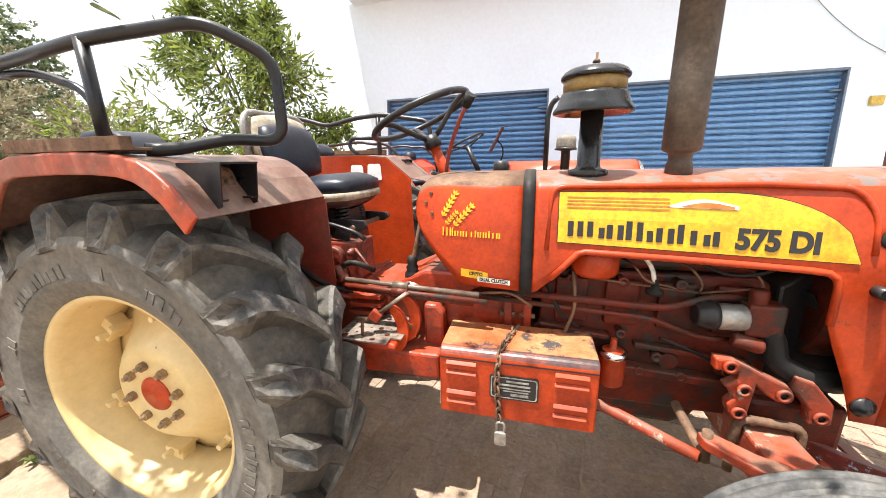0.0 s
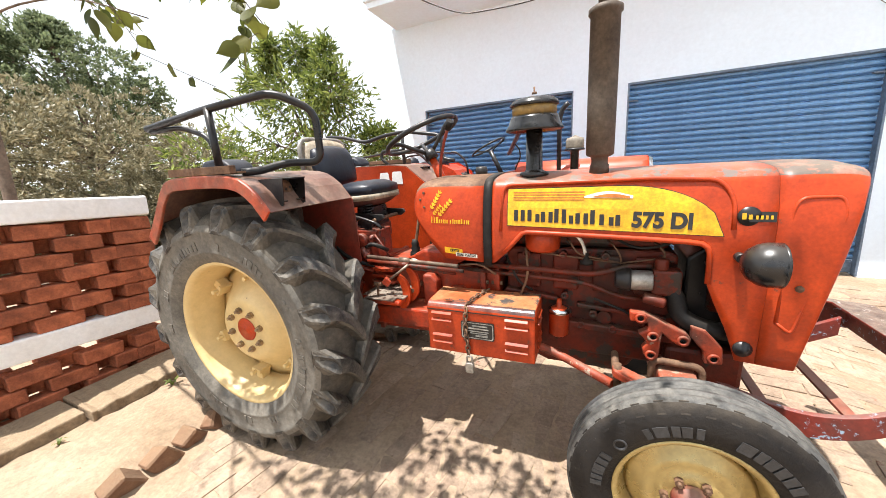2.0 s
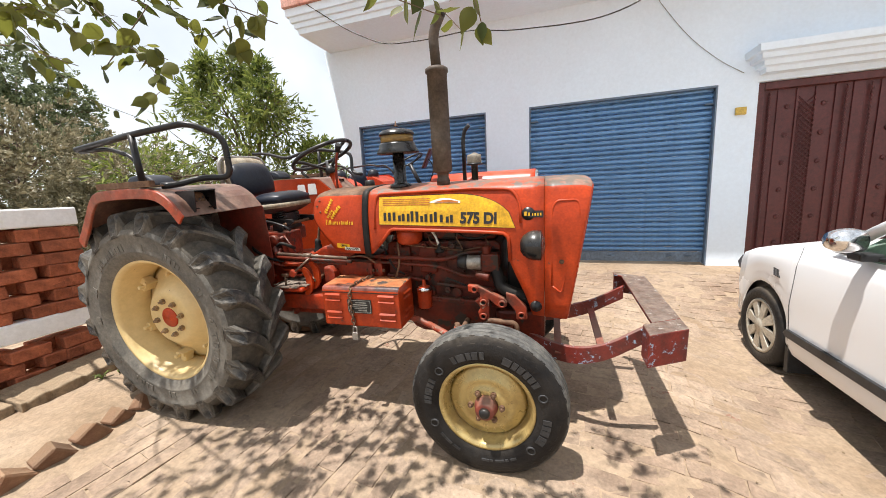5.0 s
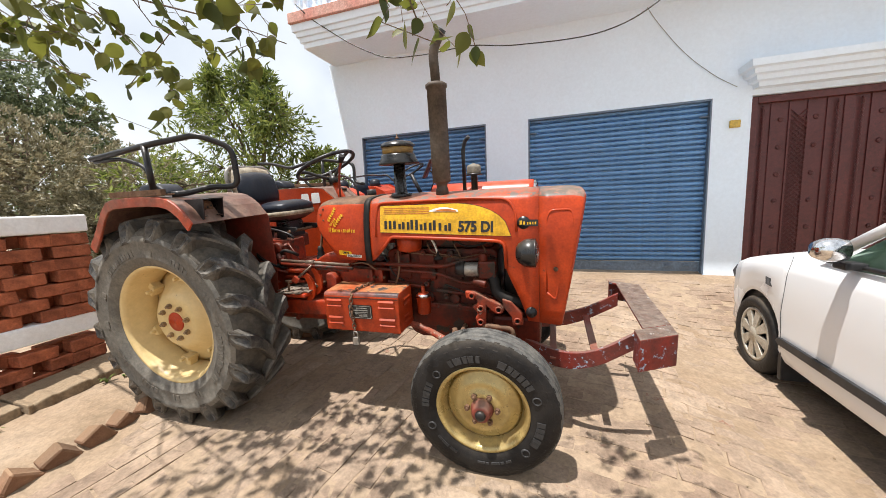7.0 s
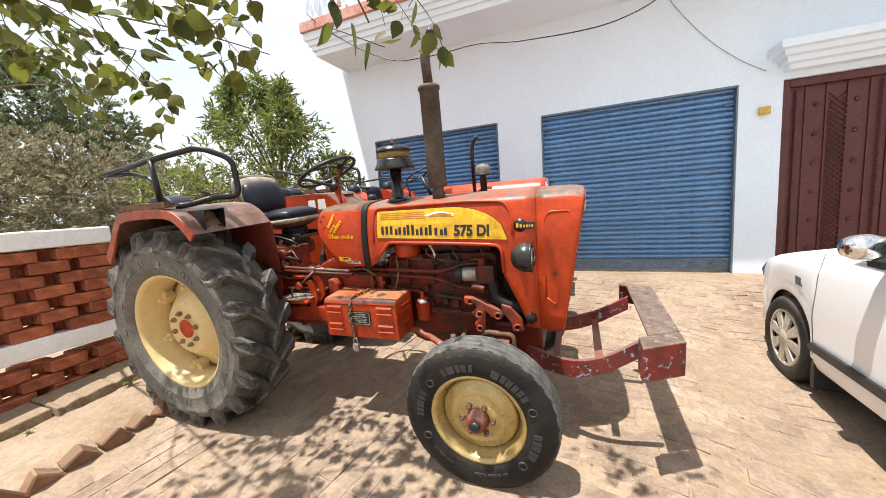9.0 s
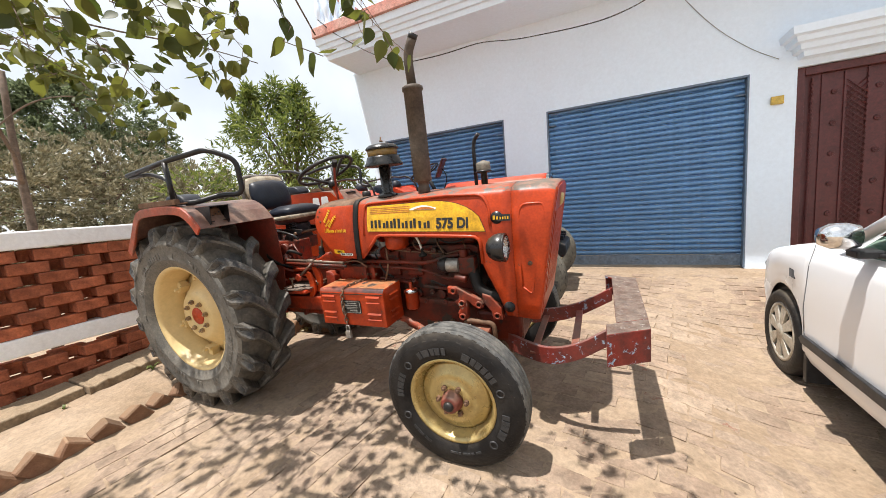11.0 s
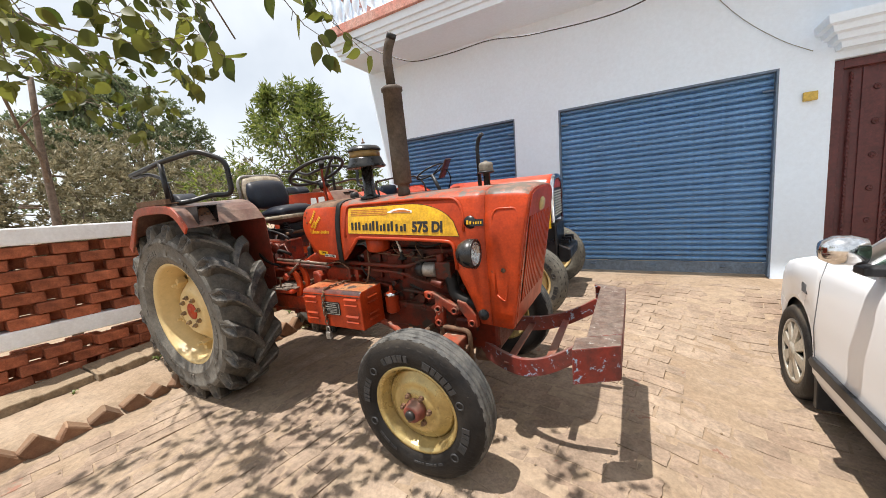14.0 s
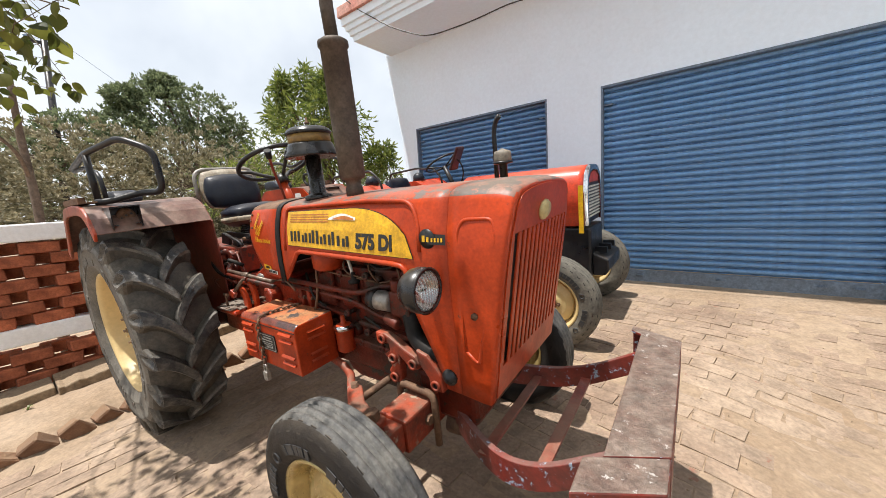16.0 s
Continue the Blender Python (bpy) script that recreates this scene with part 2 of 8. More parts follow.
INK = mat("black_print", (0.012, 0.012, 0.012), 0.4, 0, (0.02, 0.02, 0.02), 0.3, 6, 90, 0.0)
PALE = mat("pale_print", (0.75, 0.72, 0.65), 0.45, 0, (0.6, 0.57, 0.5), 0.4, 8, 90, 0.0)
ORANGEPRINT = mat("orange_print", (0.42, 0.13, 0.015), 0.4, 0, (0.36, 0.10, 0.015), 0.4, 6, 90, 0.0)
VINYL = mat("worn_navy_vinyl", (0.009, 0.013, 0.024), 0.40, 0, (0.03, 0.032, 0.038), 0.6, 6, 70, 0.1, spec=0.3, dust=DUST, dust_amount=0.07)
CREAMVINYL = mat("cream_vinyl", (0.44, 0.39, 0.30), 0.55, 0, (0.20, 0.13, 0.07), 0.85, 8, 70, 0.2)
AMBERBOWL = mat("dusty_amber_plastic", (0.33, 0.21, 0.06), 0.4, 0, (0.14, 0.09, 0.04), 0.8, 11, 60, 0.1)
WALLWHITE = mat("white_limewash", (0.77, 0.87, 0.97), 0.85, 0, (0.73, 0.80, 0.88), 0.6, 0.8, 25, 0.015, mottle=0.015)
CAPWHITE = mat("flaking_white_plaster", (0.88, 0.88, 0.88), 0.85, 0, (0.76, 0.72, 0.67), 0.5, 4, 50, 0.15, worn=(0.55, 0.33, 0.22), worn_at=0.70, mottle=0.03)
SHUTTER = tinted(mat("blue_shutter_paint", (0.155, 0.325, 0.58), 0.38, 0.0, (0.115, 0.24, 0.44), 0.7, 1.5, 60, 0.03, worn=(0.22, 0.2, 0.2), worn_at=0.70, mottle=0.08), 0.08)
SHUTBAR = mat("grey_blue_steel", (0.15, 0.21, 0.29), 0.5, 0.2, (0.12, 0.14, 0.17), 0.6, 4, 60, 0.08, worn=(0.14, 0.08, 0.05), worn_at=0.66)
GATE = mat("maroon_gate_paint", (0.105, 0.022, 0.02), 0.4, 0, (0.07, 0.016, 0.015), 0.6, 3, 60, 0.05)
BRICK = tinted(mat("red_painted_brick", (0.42, 0.122, 0.052), 0.85, 0, (0.24, 0.065, 0.032), 0.7, 9, 60, 0.6, worn=(0.46, 0.28, 0.18), worn_at=0.66), 0.2)
KERBMAT = mat("dusty_concrete", (0.27, 0.195, 0.12), 0.9, 0, (0.14, 0.092, 0.055), 0.85, 5, 50, 0.6, dust=(0.35, 0.26, 0.165), dust_amount=0.45)
BOWLPALE = mat("dusty_pale_plastic", (0.24, 0.205, 0.155), 0.6, 0, (0.13, 0.11, 0.085), 0.7, 9, 60, 0.1)
EDGEBRICK = tinted(mat("weathered_edging_brick", (0.22, 0.115, 0.062), 0.9, 0, (0.14, 0.055, 0.03), 0.8, 8, 50, 0.6, dust=(0.34, 0.25, 0.15), dust_amount=0.6), 0.22)
SAND = mat("dry_sandy_dirt", (0.335, 0.248, 0.168), 0.95, 0, (0.255, 0.175, 0.108), 0.8, 1.6, 45, 0.6, worn=(0.20, 0.13, 0.075), worn_at=0.69, mottle=0.12, grit=0.2, grit_scale=12)
PAVER = tinted(mat("dusty_brick_paver", (0.345, 0.258, 0.182), 0.92, 0, (0.190, 0.124, 0.085), 0.85, 1.1, 55, 0.7, worn=(0.24, 0.12, 0.08), worn_at=0.64, mottle=0.14, grit=0.26, grit_scale=9, worn_scale=5, world_space=True), 0.06)
PINK = mat("pink_parapet_paint", (0.55, 0.24, 0.19), 0.8, 0, (0.62, 0.45, 0.38), 0.6, 4, 50, 0.15)
CARWHITE = mat("white_car_paint", (0.82, 0.82, 0.82), 0.18, 0, (0.78, 0.78, 0.77), 0.3, 1.0, 60, 0.0, mottle=0.0)
LAMPGREY = mat("smoked_headlight_plastic", (0.10, 0.10, 0.11), 0.12, 0, (0.2, 0.2, 0.2), 0.5, 8, 60, 0.0)
GAPGREY = mat("shaded_panel_gap", (0.16, 0.16, 0.165), 0.6, 0, (0.1, 0.1, 0.1), 0.4, 8, 60, 0.0)
CARBLACK = mat("black_car_plastic", (0.02, 0.02, 0.022), 0.5, 0, (0.03, 0.03, 0.03), 0.4, 5, 60, 0.03)
COVER = mat("beige_wheel_cover", (0.50, 0.46, 0.38), 0.4, 0.3, (0.38, 0.34, 0.28), 0.6, 5, 60, 0.03)
BARK = mat("grey_brown_bark", (0.17, 0.12, 0.085), 0.9, 0, (0.10, 0.075, 0.055), 0.8, 9, 40, 0.6)


def leafmat(name, base, alt, through=0.35):
    m = bpy.data.materials.new(name)
    m.use_nodes = True
    n, l = m.node_tree.nodes, m.node_tree.links
    b = n["Principled BSDF"]
    g = n.new("ShaderNodeNewGeometry")
    mix = n.new("ShaderNodeMix")
    mix.data_type = "RGBA"
    mix.inputs["A"].default_value = (*base, 1)
    mix.inputs["B"].default_value = (*alt, 1)
    l.new(g.outputs["Random Per Island"], mix.inputs["Factor"])
    l.new(mix.outputs["Result"], b.inputs["Base Color"])
    b.inputs["Roughness"].default_value = 0.5
    tr = n.new("ShaderNodeBsdfTranslucent")
    l.new(mix.outputs["Result"], tr.inputs["Color"])
    ms = n.new("ShaderNodeMixShader")
    ms.inputs["Fac"].default_value = through
    l.new(b.outputs[0], ms.inputs[1])
    l.new(tr.outputs[0], ms.inputs[2])
    l.new(ms.outputs[0], n["Material Output"].inputs["Surface"])
    return m


LEAF_NEAR = leafmat("broad_leaf", (0.05, 0.07, 0.012), (0.19, 0.195, 0.035), 0.55)
LEAF_MANGO = leafmat("lance_leaf", (0.055, 0.088, 0.016), (0.27, 0.31, 0.07), 0.48)
LEAF_DARK = leafmat("dark_leaf", (0.085, 0.115, 0.055), (0.25, 0.29, 0.15), 0.45)
LEAF_GREY = leafmat("dry_grey_leaf", (0.14, 0.128, 0.07), (0.38, 0.335, 0.21), 0.3)


def lensmat(name):
    """Thin clear glass with a gloss."""
    m = bpy.data.materials.new(name)
    m.use_nodes = True
    n, l = m.node_tree.nodes, m.node_tree.links
    tr = n.new("ShaderNodeBsdfTransparent")
    gl = n.new("ShaderNodeBsdfGlossy")
    gl.inputs["Roughness"].default_value = 0.06
    ribs = n.new("ShaderNodeTexWave")
    ribs.bands_direction = "Y"
    ribs.inputs["Scale"].default_value = 28.0
    l.new(n.new("ShaderNodeTexCoord").outputs["Object"], ribs.inputs["Vector"])
    relief = n.new("ShaderNodeBump")
    relief.inputs["Strength"].default_value = 0.6
    relief.inputs["Distance"].default_value = 0.004
    l.new(ribs.outputs["Fac"], relief.inputs["Height"])
    l.new(relief.outputs[0], gl.inputs["Normal"])
    shade = n.new("ShaderNodeMapRange")
    shade.inputs["To Min"].default_value, shade.inputs["To Max"].default_value = 0.55, 0.95
    l.new(ribs.outputs["Fac"], shade.inputs["Value"])
    l.new(shade.outputs[0], tr.inputs["Color"])
    ms = n.new("ShaderNodeMixShader")
    ms.inputs["Fac"].default_value = 0.16
    l.new(tr.outputs[0], ms.inputs[1])
    l.new(gl.outputs[0], ms.inputs[2])
    l.new(ms.outputs[0], n["Material Output"].inputs["Surface"])
    return m


LENS = lensmat("ribbed_lamp_glass")


def glassmat(name, tint=(0.9, 0.95, 0.93), rough=0.02):
    m = bpy.data.materials.new(name)
    m.use_nodes = True
    b = m.node_tree.nodes["Principled BSDF"]
    b.inputs["Base Color"].default_value = (*tint, 1)
    b.inputs["Transmission Weight"].default_value = 1.0
    b.inputs["Roughness"].default_value = rough
    b.inputs["IOR"].default_value = 1.3
    return m


NUT = mat("rust_stained_nut", (0.36, 0.24, 0.12), 0.55, 0.2, (0.14, 0.08, 0.05), 0.8, 30, 80, 0.2)
FENDERLIP = mat("worn_fender_lip_paint", (0.42, 0.055, 0.016), 0.42, 0, (0.22, 0.10, 0.065), 0.9, 7, 70, 0.08, worn=(0.36, 0.24, 0.18), worn_at=0.62)
REFLECTOR = mat("lamp_reflector", (0.62, 0.62, 0.60), 0.22, 0.95, (0.8, 0.8, 0.78), 0.3, 20, 60, 0.0, mottle=0.01)
BADGE = mat("tarnished_gold_badge", (0.55, 0.44, 0.2), 0.4, 0.3, (0.35, 0.27, 0.12), 0.5, 20, 60, 0.05)
CARGLASS = glassmat("tinted_car_glass", (0.04, 0.07, 0.045), 0.02)
TREADDUST = mat("dusty_front_tread_rubber", (0.06, 0.06, 0.06), 0.6, 0, (0.19, 0.178, 0.155), 0.9, 9, 60, 0.3, spec=0.2)
PLATEPRINT = mat("worn_plate_print", (0.34, 0.33, 0.30), 0.5, 0, (0.12, 0.12, 0.11), 0.8, 40, 90, 0.0)


# ---- mesh helpers ----
def add(bm, verts, faces, smooth=False):
    vs = [bm.verts.new(v) for v in verts]
    for f in faces:
        try:
            q = bm.faces.new([vs[i] for i in f])
            q.smooth = smooth
        except ValueError:
            pass
    return vs


def link(name, bm, material, parent=None, label="", bevel=0.0, smooth=False):
    bmesh.ops.recalc_face_normals(bm, faces=bm.faces)
    me = bpy.data.meshes.new(name)
    if smooth:
        for f in bm.faces:
            f.smooth = True
    bm.to_mesh(me)
    bm.free()
    me.materials.append(material)
    ob = new(name, me)
    ob.parent = parent
    if label:
        ob["label"] = label
    if bevel:
        mod = ob.modifiers.new("edges", "BEVEL")
        mod.width, mod.segments, mod.limit_method, mod.angle_limit = bevel, 2, "ANGLE", radians(35)
    return ob


def part(name, bm, material, parent, label="", bevel=0.0, smooth=False):
    return link(name, bm, material, parent, label, bevel, smooth)


def thing(name, label, category, group="", kind="", m=None):
    e = new(name)
    e.empty_display_size = 0.2
    if m is not None:
        e.matrix_world = m
    return tagged(e, label, category, group, kind)


def box(bm, a, b):
    x0, y0, z0 = a
    x1, y1, z1 = b
    v = [(x, y, z) for x in (x0, x1) for y in (y0, y1) for z in (z0, z1)]
    add(bm, v, [(0, 1, 3, 2), (4, 6, 7, 5), (0, 4, 5, 1), (2, 3, 7, 6), (0, 2, 6, 4), (1, 5, 7, 3)])


def prism(bm, outline, lo, hi, axis="y"):
    """A plate: a 2D outline drawn in the two other axes, from lo to hi along axis."""
    def p(u, v, w):
        return {"x": (w, u, v), "y": (u, w, v), "z": (u, v, w)}[axis]
    n = len(outline)
    vs = [p(u, v, lo) for u, v in outline] + [p(u, v, hi) for u, v in outline]
    add(bm, vs, [tuple(range(n)), tuple(range(2 * n - 1, n - 1, -1))] + [(i, (i + 1) % n, n + (i + 1) % n, n + i) for i in range(n)])


def rod(bm, a, b, r0, r1=None, seg=12, smooth=True):
    a, b = Vector(a), Vector(b)
    r1 = r0 if r1 is None else r1
    d = (b - a).normalized()
    u = d.orthogonal().normalized()
    w = d.cross(u)
    ring = [(math.cos(2 * math.pi * i / seg), math.sin(2 * math.pi * i / seg)) for i in range(seg)]
    vs = [a + (u * c + w * s) * r0 for c, s in ring] + [b + (u * c + w * s) * r1 for c, s in ring]
    k = add(bm, vs, [(i, (i + 1) % seg, seg + (i + 1) % seg, seg + i) for i in range(seg)], smooth)
    for ends in (k[:seg][::-1], k[seg:]):
        try:
            bm.faces.new(ends)
        except ValueError:
            pass


def rounded(points, r, steps=5):
    """A path with its corners rounded by about r."""
    pts = [Vector(p) for p in points]
    out = [pts[0]]
    for a, b, c in zip(pts, pts[1:], pts[2:]):
        k = min(r, (a - b).length * 0.48, (c - b).length * 0.48)
        p, q = b + (a - b).normalized() * k, b + (c - b).normalized() * k
        for i in range(steps + 1):
            t = i / steps
            out.append(p * (1 - t) ** 2 + b * 2 * t * (1 - t) + q * t ** 2)
    return out + [pts[-1]]


def tube(bm, points, r, seg=10, r1=None):
    pts = [Vector(p) for p in points]
    n = len(pts)
    rings = []
    up = None
    for i, p in enumerate(pts):
        d = (pts[min(i + 1, n - 1)] - pts[max(i - 1, 0)]).normalized()
        if up is None:
            up = d.orthogonal().normalized()
        up = (up - d * up.dot(d)).normalized()
        w = d.cross(up)
        rad = r if r1 is None else r + (r1 - r) * i / (n - 1)
        rings.append([bm.verts.new(p + (up * math.cos(2 * math.pi * j / seg) + w * math.sin(2 * math.pi * j / seg)) * rad) for j in range(seg)])
    for a, b in zip(rings, rings[1:]):
        for j in range(seg):
            bm.faces.new((a[j], a[(j + 1) % seg], b[(j + 1) % seg], b[j])).smooth = True
    bm.faces.new(rings[0][::-1])
    bm.faces.new(rings[-1])


def lathe(bm, profile, centre, axis="y", seg=48, closed=False, caps=True):
    """Turn a profile of (radius, along) round an axis through centre."""
    c = Vector(centre)
    rings = []
    for r, h in profile:
        ring = []
        for i in range(seg):
            t = 2 * math.pi * i / seg
            a, b = r * math.cos(t), r * math.sin(t)
            ring.append(bm.verts.new(c + Vector({"y": (a, h, b), "z": (a, b, h), "x": (h, a, b)}[axis])))
        rings.append(ring)
    pairs = list(zip(rings, rings[1:]))
    if closed:
        pairs.append((rings[-1], rings[0]))
    for a, b in pairs:
        for i in range(seg):
            bm.faces.new((a[i], a[(i + 1) % seg], b[(i + 1) % seg], b[i])).smooth = True
    if not closed and caps:
        for ring in (rings[0], rings[-1]):
            if (ring[0].co - ring[seg // 2].co).length > 1e-4:
                try:
                    bm.faces.new(ring)
                except ValueError:
                    pass


def disc_bolts(parent, centre, r, count, size, length, material, outward=-1, turn=0.0):
    """Hexagon nuts round a hub whose axis is y."""
    for i in range(count):
        t = turn + 2 * math.pi * i / count
        bm = bmesh.new()
        p = Vector(centre) + Vector((r * math.cos(t), 0, r * math.sin(t)))
        rod(bm, p, p + Vector((0, outward * length, 0)), size, seg=6, smooth=False)
        rod(bm, p, p + Vector((0, outward * length * 1.7, 0)), size * 0.5, seg=8)
        part("wheel_nut", bm, material, parent)


def rounded2(points, r, steps=3):
    """A flat outline with its corners rounded."""
    pts = [Vector((x, y, 0)) for x, y in points]
    ring = rounded([(pts[0] + pts[-1]) / 2] + pts + [(pts[0] + pts[-1]) / 2], r, steps)[:-1]
    return [(p.x, p.y) for p in ring]


def words(name, text, size, m, material, parent, label="", depth=0.0015, bold=0.0, squeeze=1.0):
    """Lettering as a mesh, standing in the x-z plane and read from -y, with its lower left corner at m's origin."""
    cu = bpy.data.curves.new(name, "FONT")
    cu.body, cu.size, cu.extrude, cu.offset = text, size, depth, bold
    tmp = bpy.data.objects.new(name, cu)
    scene.collection.objects.link(tmp)
    bpy.context.view_layer.update()
    me = bpy.data.meshes.new_from_object(tmp.evaluated_get(bpy.context.evaluated_depsgraph_get()))
    bpy.data.objects.remove(tmp)
    me.transform(m @ Matrix.Rotation(radians(90), 4, "X") @ Matrix.Diagonal((squeeze, 1, 1, 1)))
    me.materials.clear()
    me.materials.append(material)
    ob = new(name, me)
    ob.parent = parent
    if label:
        ob["label"] = label
    return ob


def smoothstep(a, b, x):
    t = min(1, max(0, (x - a) / (b - a)))
    return t * t * (3 - 2 * t)


def gz(x, y):
    """Height of the ground: it rises gently towards the building and dips beside the car."""
    base = 0.07 * (min(max(y, -2.5), 5.2) - 1.2)
    return base - 0.12 * smoothstep(1.9, 2.7, x) * (1 - smoothstep(3.2, 4.7, y)) * smoothstep(-0.5, 1.5, y)


# ---- ground ----
def sheet(name, xs, ys, height, material):
    vs = [(x, y, height(x, y)) for x in xs for y in ys]
    m = len(ys)
    fs = [(i * m + j, (i + 1) * m + j, (i + 1) * m + j + 1, i * m + j + 1) for i in range(len(xs) - 1) for j in range(m - 1)]
    me = bpy.data.meshes.new(name)
    me.from_pydata(vs, [], fs)
    me.polygons.foreach_set("use_smooth", [True] * len(fs))
    me.materials.append(material)
    return new(name, me)


def dirt(x, y):
    off = -0.0022 + 0.006 * noise.noise(Vector((x * 1.7, y * 1.7, 0))) + 0.004 * noise.noise(Vector((x * 6.3, y * 6.3, 2)))
    if x < -1.2:
        off += 0.075 * smoothstep(-1.2, -1.32, x) * (1 - smoothstep(-2.6, -3.4, x) * 0.6) + 0.012 * noise.noise(Vector((x * 5, y * 5, 3)))
    if y > 5.3:
        off -= 0.1
    return gz(x, y) + off


far = [-600, -200, -80, -40, -25, -16, -11, -8]
near_x = [-6 + 0.125 * i for i in range(97)]
near_y = [-4 + 0.125 * i for i in range(81)]
ground = tagged(sheet("ground", far + near_x + [8, 11, 16, 25, 40, 80, 200, 600], [-600, -200, -80, -40, -20, -10, -6] + near_y + [8, 11, 16, 25, 40, 80, 200, 600], dirt, SAND), "pale dry sandy dirt yard rising to the building", "ground", kind="structure")

# ---- building ----
FY = 5.05
SHUT_TOP, SILL = 2.445, 0.30
bm = bmesh.new()
prism(bm, [(-1.80, -0.2), (-1.70, -0.2), (-1.70, 2.445), (-1.70, 3.66), (-2.24, 3.66), (-2.01, 2.35)], FY, 5.35)
for x0, x1 in ((0.368, 0.98), (3.16, 3.56), (5.70, 9.0)):
    prism(bm, [(x0, -0.2), (x1, -0.2), (x1, 3.66), (x0, 3.66)], FY, 5.35)
for x0, x1, z in ((-1.70, 0.368, SHUT_TOP), (0.98, 3.16, SHUT_TOP), (3.56, 5.70, 2.435)):
    prism(bm, [(x0, z), (x1, z), (x1, 3.66), (x0, 3.66)], FY, 5.35)
    prism(bm, [(x0, -0.2), (x1, -0.2), (x1, SILL - 0.10), (x0, SILL - 0.10)], FY, 5.35)
bmesh.ops.remove_doubles(bm, verts=bm.verts, dist=0.001)
facade = tagged(link("wall_facade", bm, WALLWHITE), "white limewashed shop front wall with rolling shutters", "wall", kind="structure")
# unseen side and back walls, added to close the volume for its shadow
bm = bmesh.new()
box(bm, (-2.0, 9.6, -0.3), (9.0, 9.8, 3.66))
box(bm, (-2.0, 5.35, -0.3), (-1.85, 9.6, 3.66))
box(bm, (9.0, 5.05, -0.3), (9.2, 9.8, 3.66))
tagged(link("wall_back", bm, WALLWHITE), "plain white walls added unseen behind the shop front", "wall", kind="structure")
bm = bmesh.new()
prof = [(0.0, 3.635), (0.03, 3.635), (0.035, 3.70), (0.065, 3.705), (0.07, 3.765), (0.10, 3.77), (0.105, 3.83), (0.135, 3.835), (0.14, 3.93)]
rows_ = [[(9.3, 4.36 - d, z), (-2.10 - d, 4.36 - d, z), (-2.10 - d, 5.9, z)] for d, z in prof]
rows_ = [[(9.3, 5.06, 3.63), (-2.10, 5.06, 3.63), (-2.10, 5.9, 3.63)]] + rows_ + [[(9.3, 5.9, 3.93), (0, 5.9, 3.93), (-1.0, 5.9, 3.93)]]
vs = [[bm.verts.new(p) for p in r] for r in rows_]
for a, b in zip(vs, vs[1:]):
    for i in range(2):
        bm.faces.new((a[i], a[i + 1], b[i + 1], b[i]))
tagged(link("balcony_slab", bm, WALLWHITE), "white projecting balcony slab with stepped moulding", "cornice", kind="structure")
bm = bmesh.new()
box(bm, (-2.26, 4.18, 3.932), (9.3, 4.36, 4.07))
box(bm, (-2.26, 4.36, 3.932), (-2.08, 5.9, 4.07))
tagged(link("parapet_band", bm, PINK, bevel=0.008), "faded pink painted band on the balcony edge", "trim", kind="structure")
bal = thing("balustrade", "white turned balusters under a pale rail on the balcony", "railing", kind="structure")
bm = bmesh.new()
lathe(bm, [(0.045, 0.0), (0.045, 0.05), (0.025, 0.07), (0.03, 0.12), (0.055, 0.22), (0.05, 0.30), (0.025, 0.42), (0.024, 0.5), (0.045, 0.54), (0.045, 0.58)], (0, 0, 0), "z", 12)
first = part("baluster", bm, WALLWHITE, bal)
first.location = (-2.16, 4.27, 4.07)
for i in range(1, 60):
    ob = first.copy()
    scene.collection.objects.link(ob)
    ob.location = (-2.16 + 0.16 * i, 4.27, 4.07) if i < 50 else (-2.16, 4.27 + 0.16 * (i - 49), 4.07)
bm = bmesh.new()
box(bm, (-2.24, 4.20, 4.65), (9.3, 4.34, 4.74))
box(bm, (-2.24, 4.34, 4.65), (-2.09, 5.9, 4.74))
part("handrail", bm, PINK, bal)


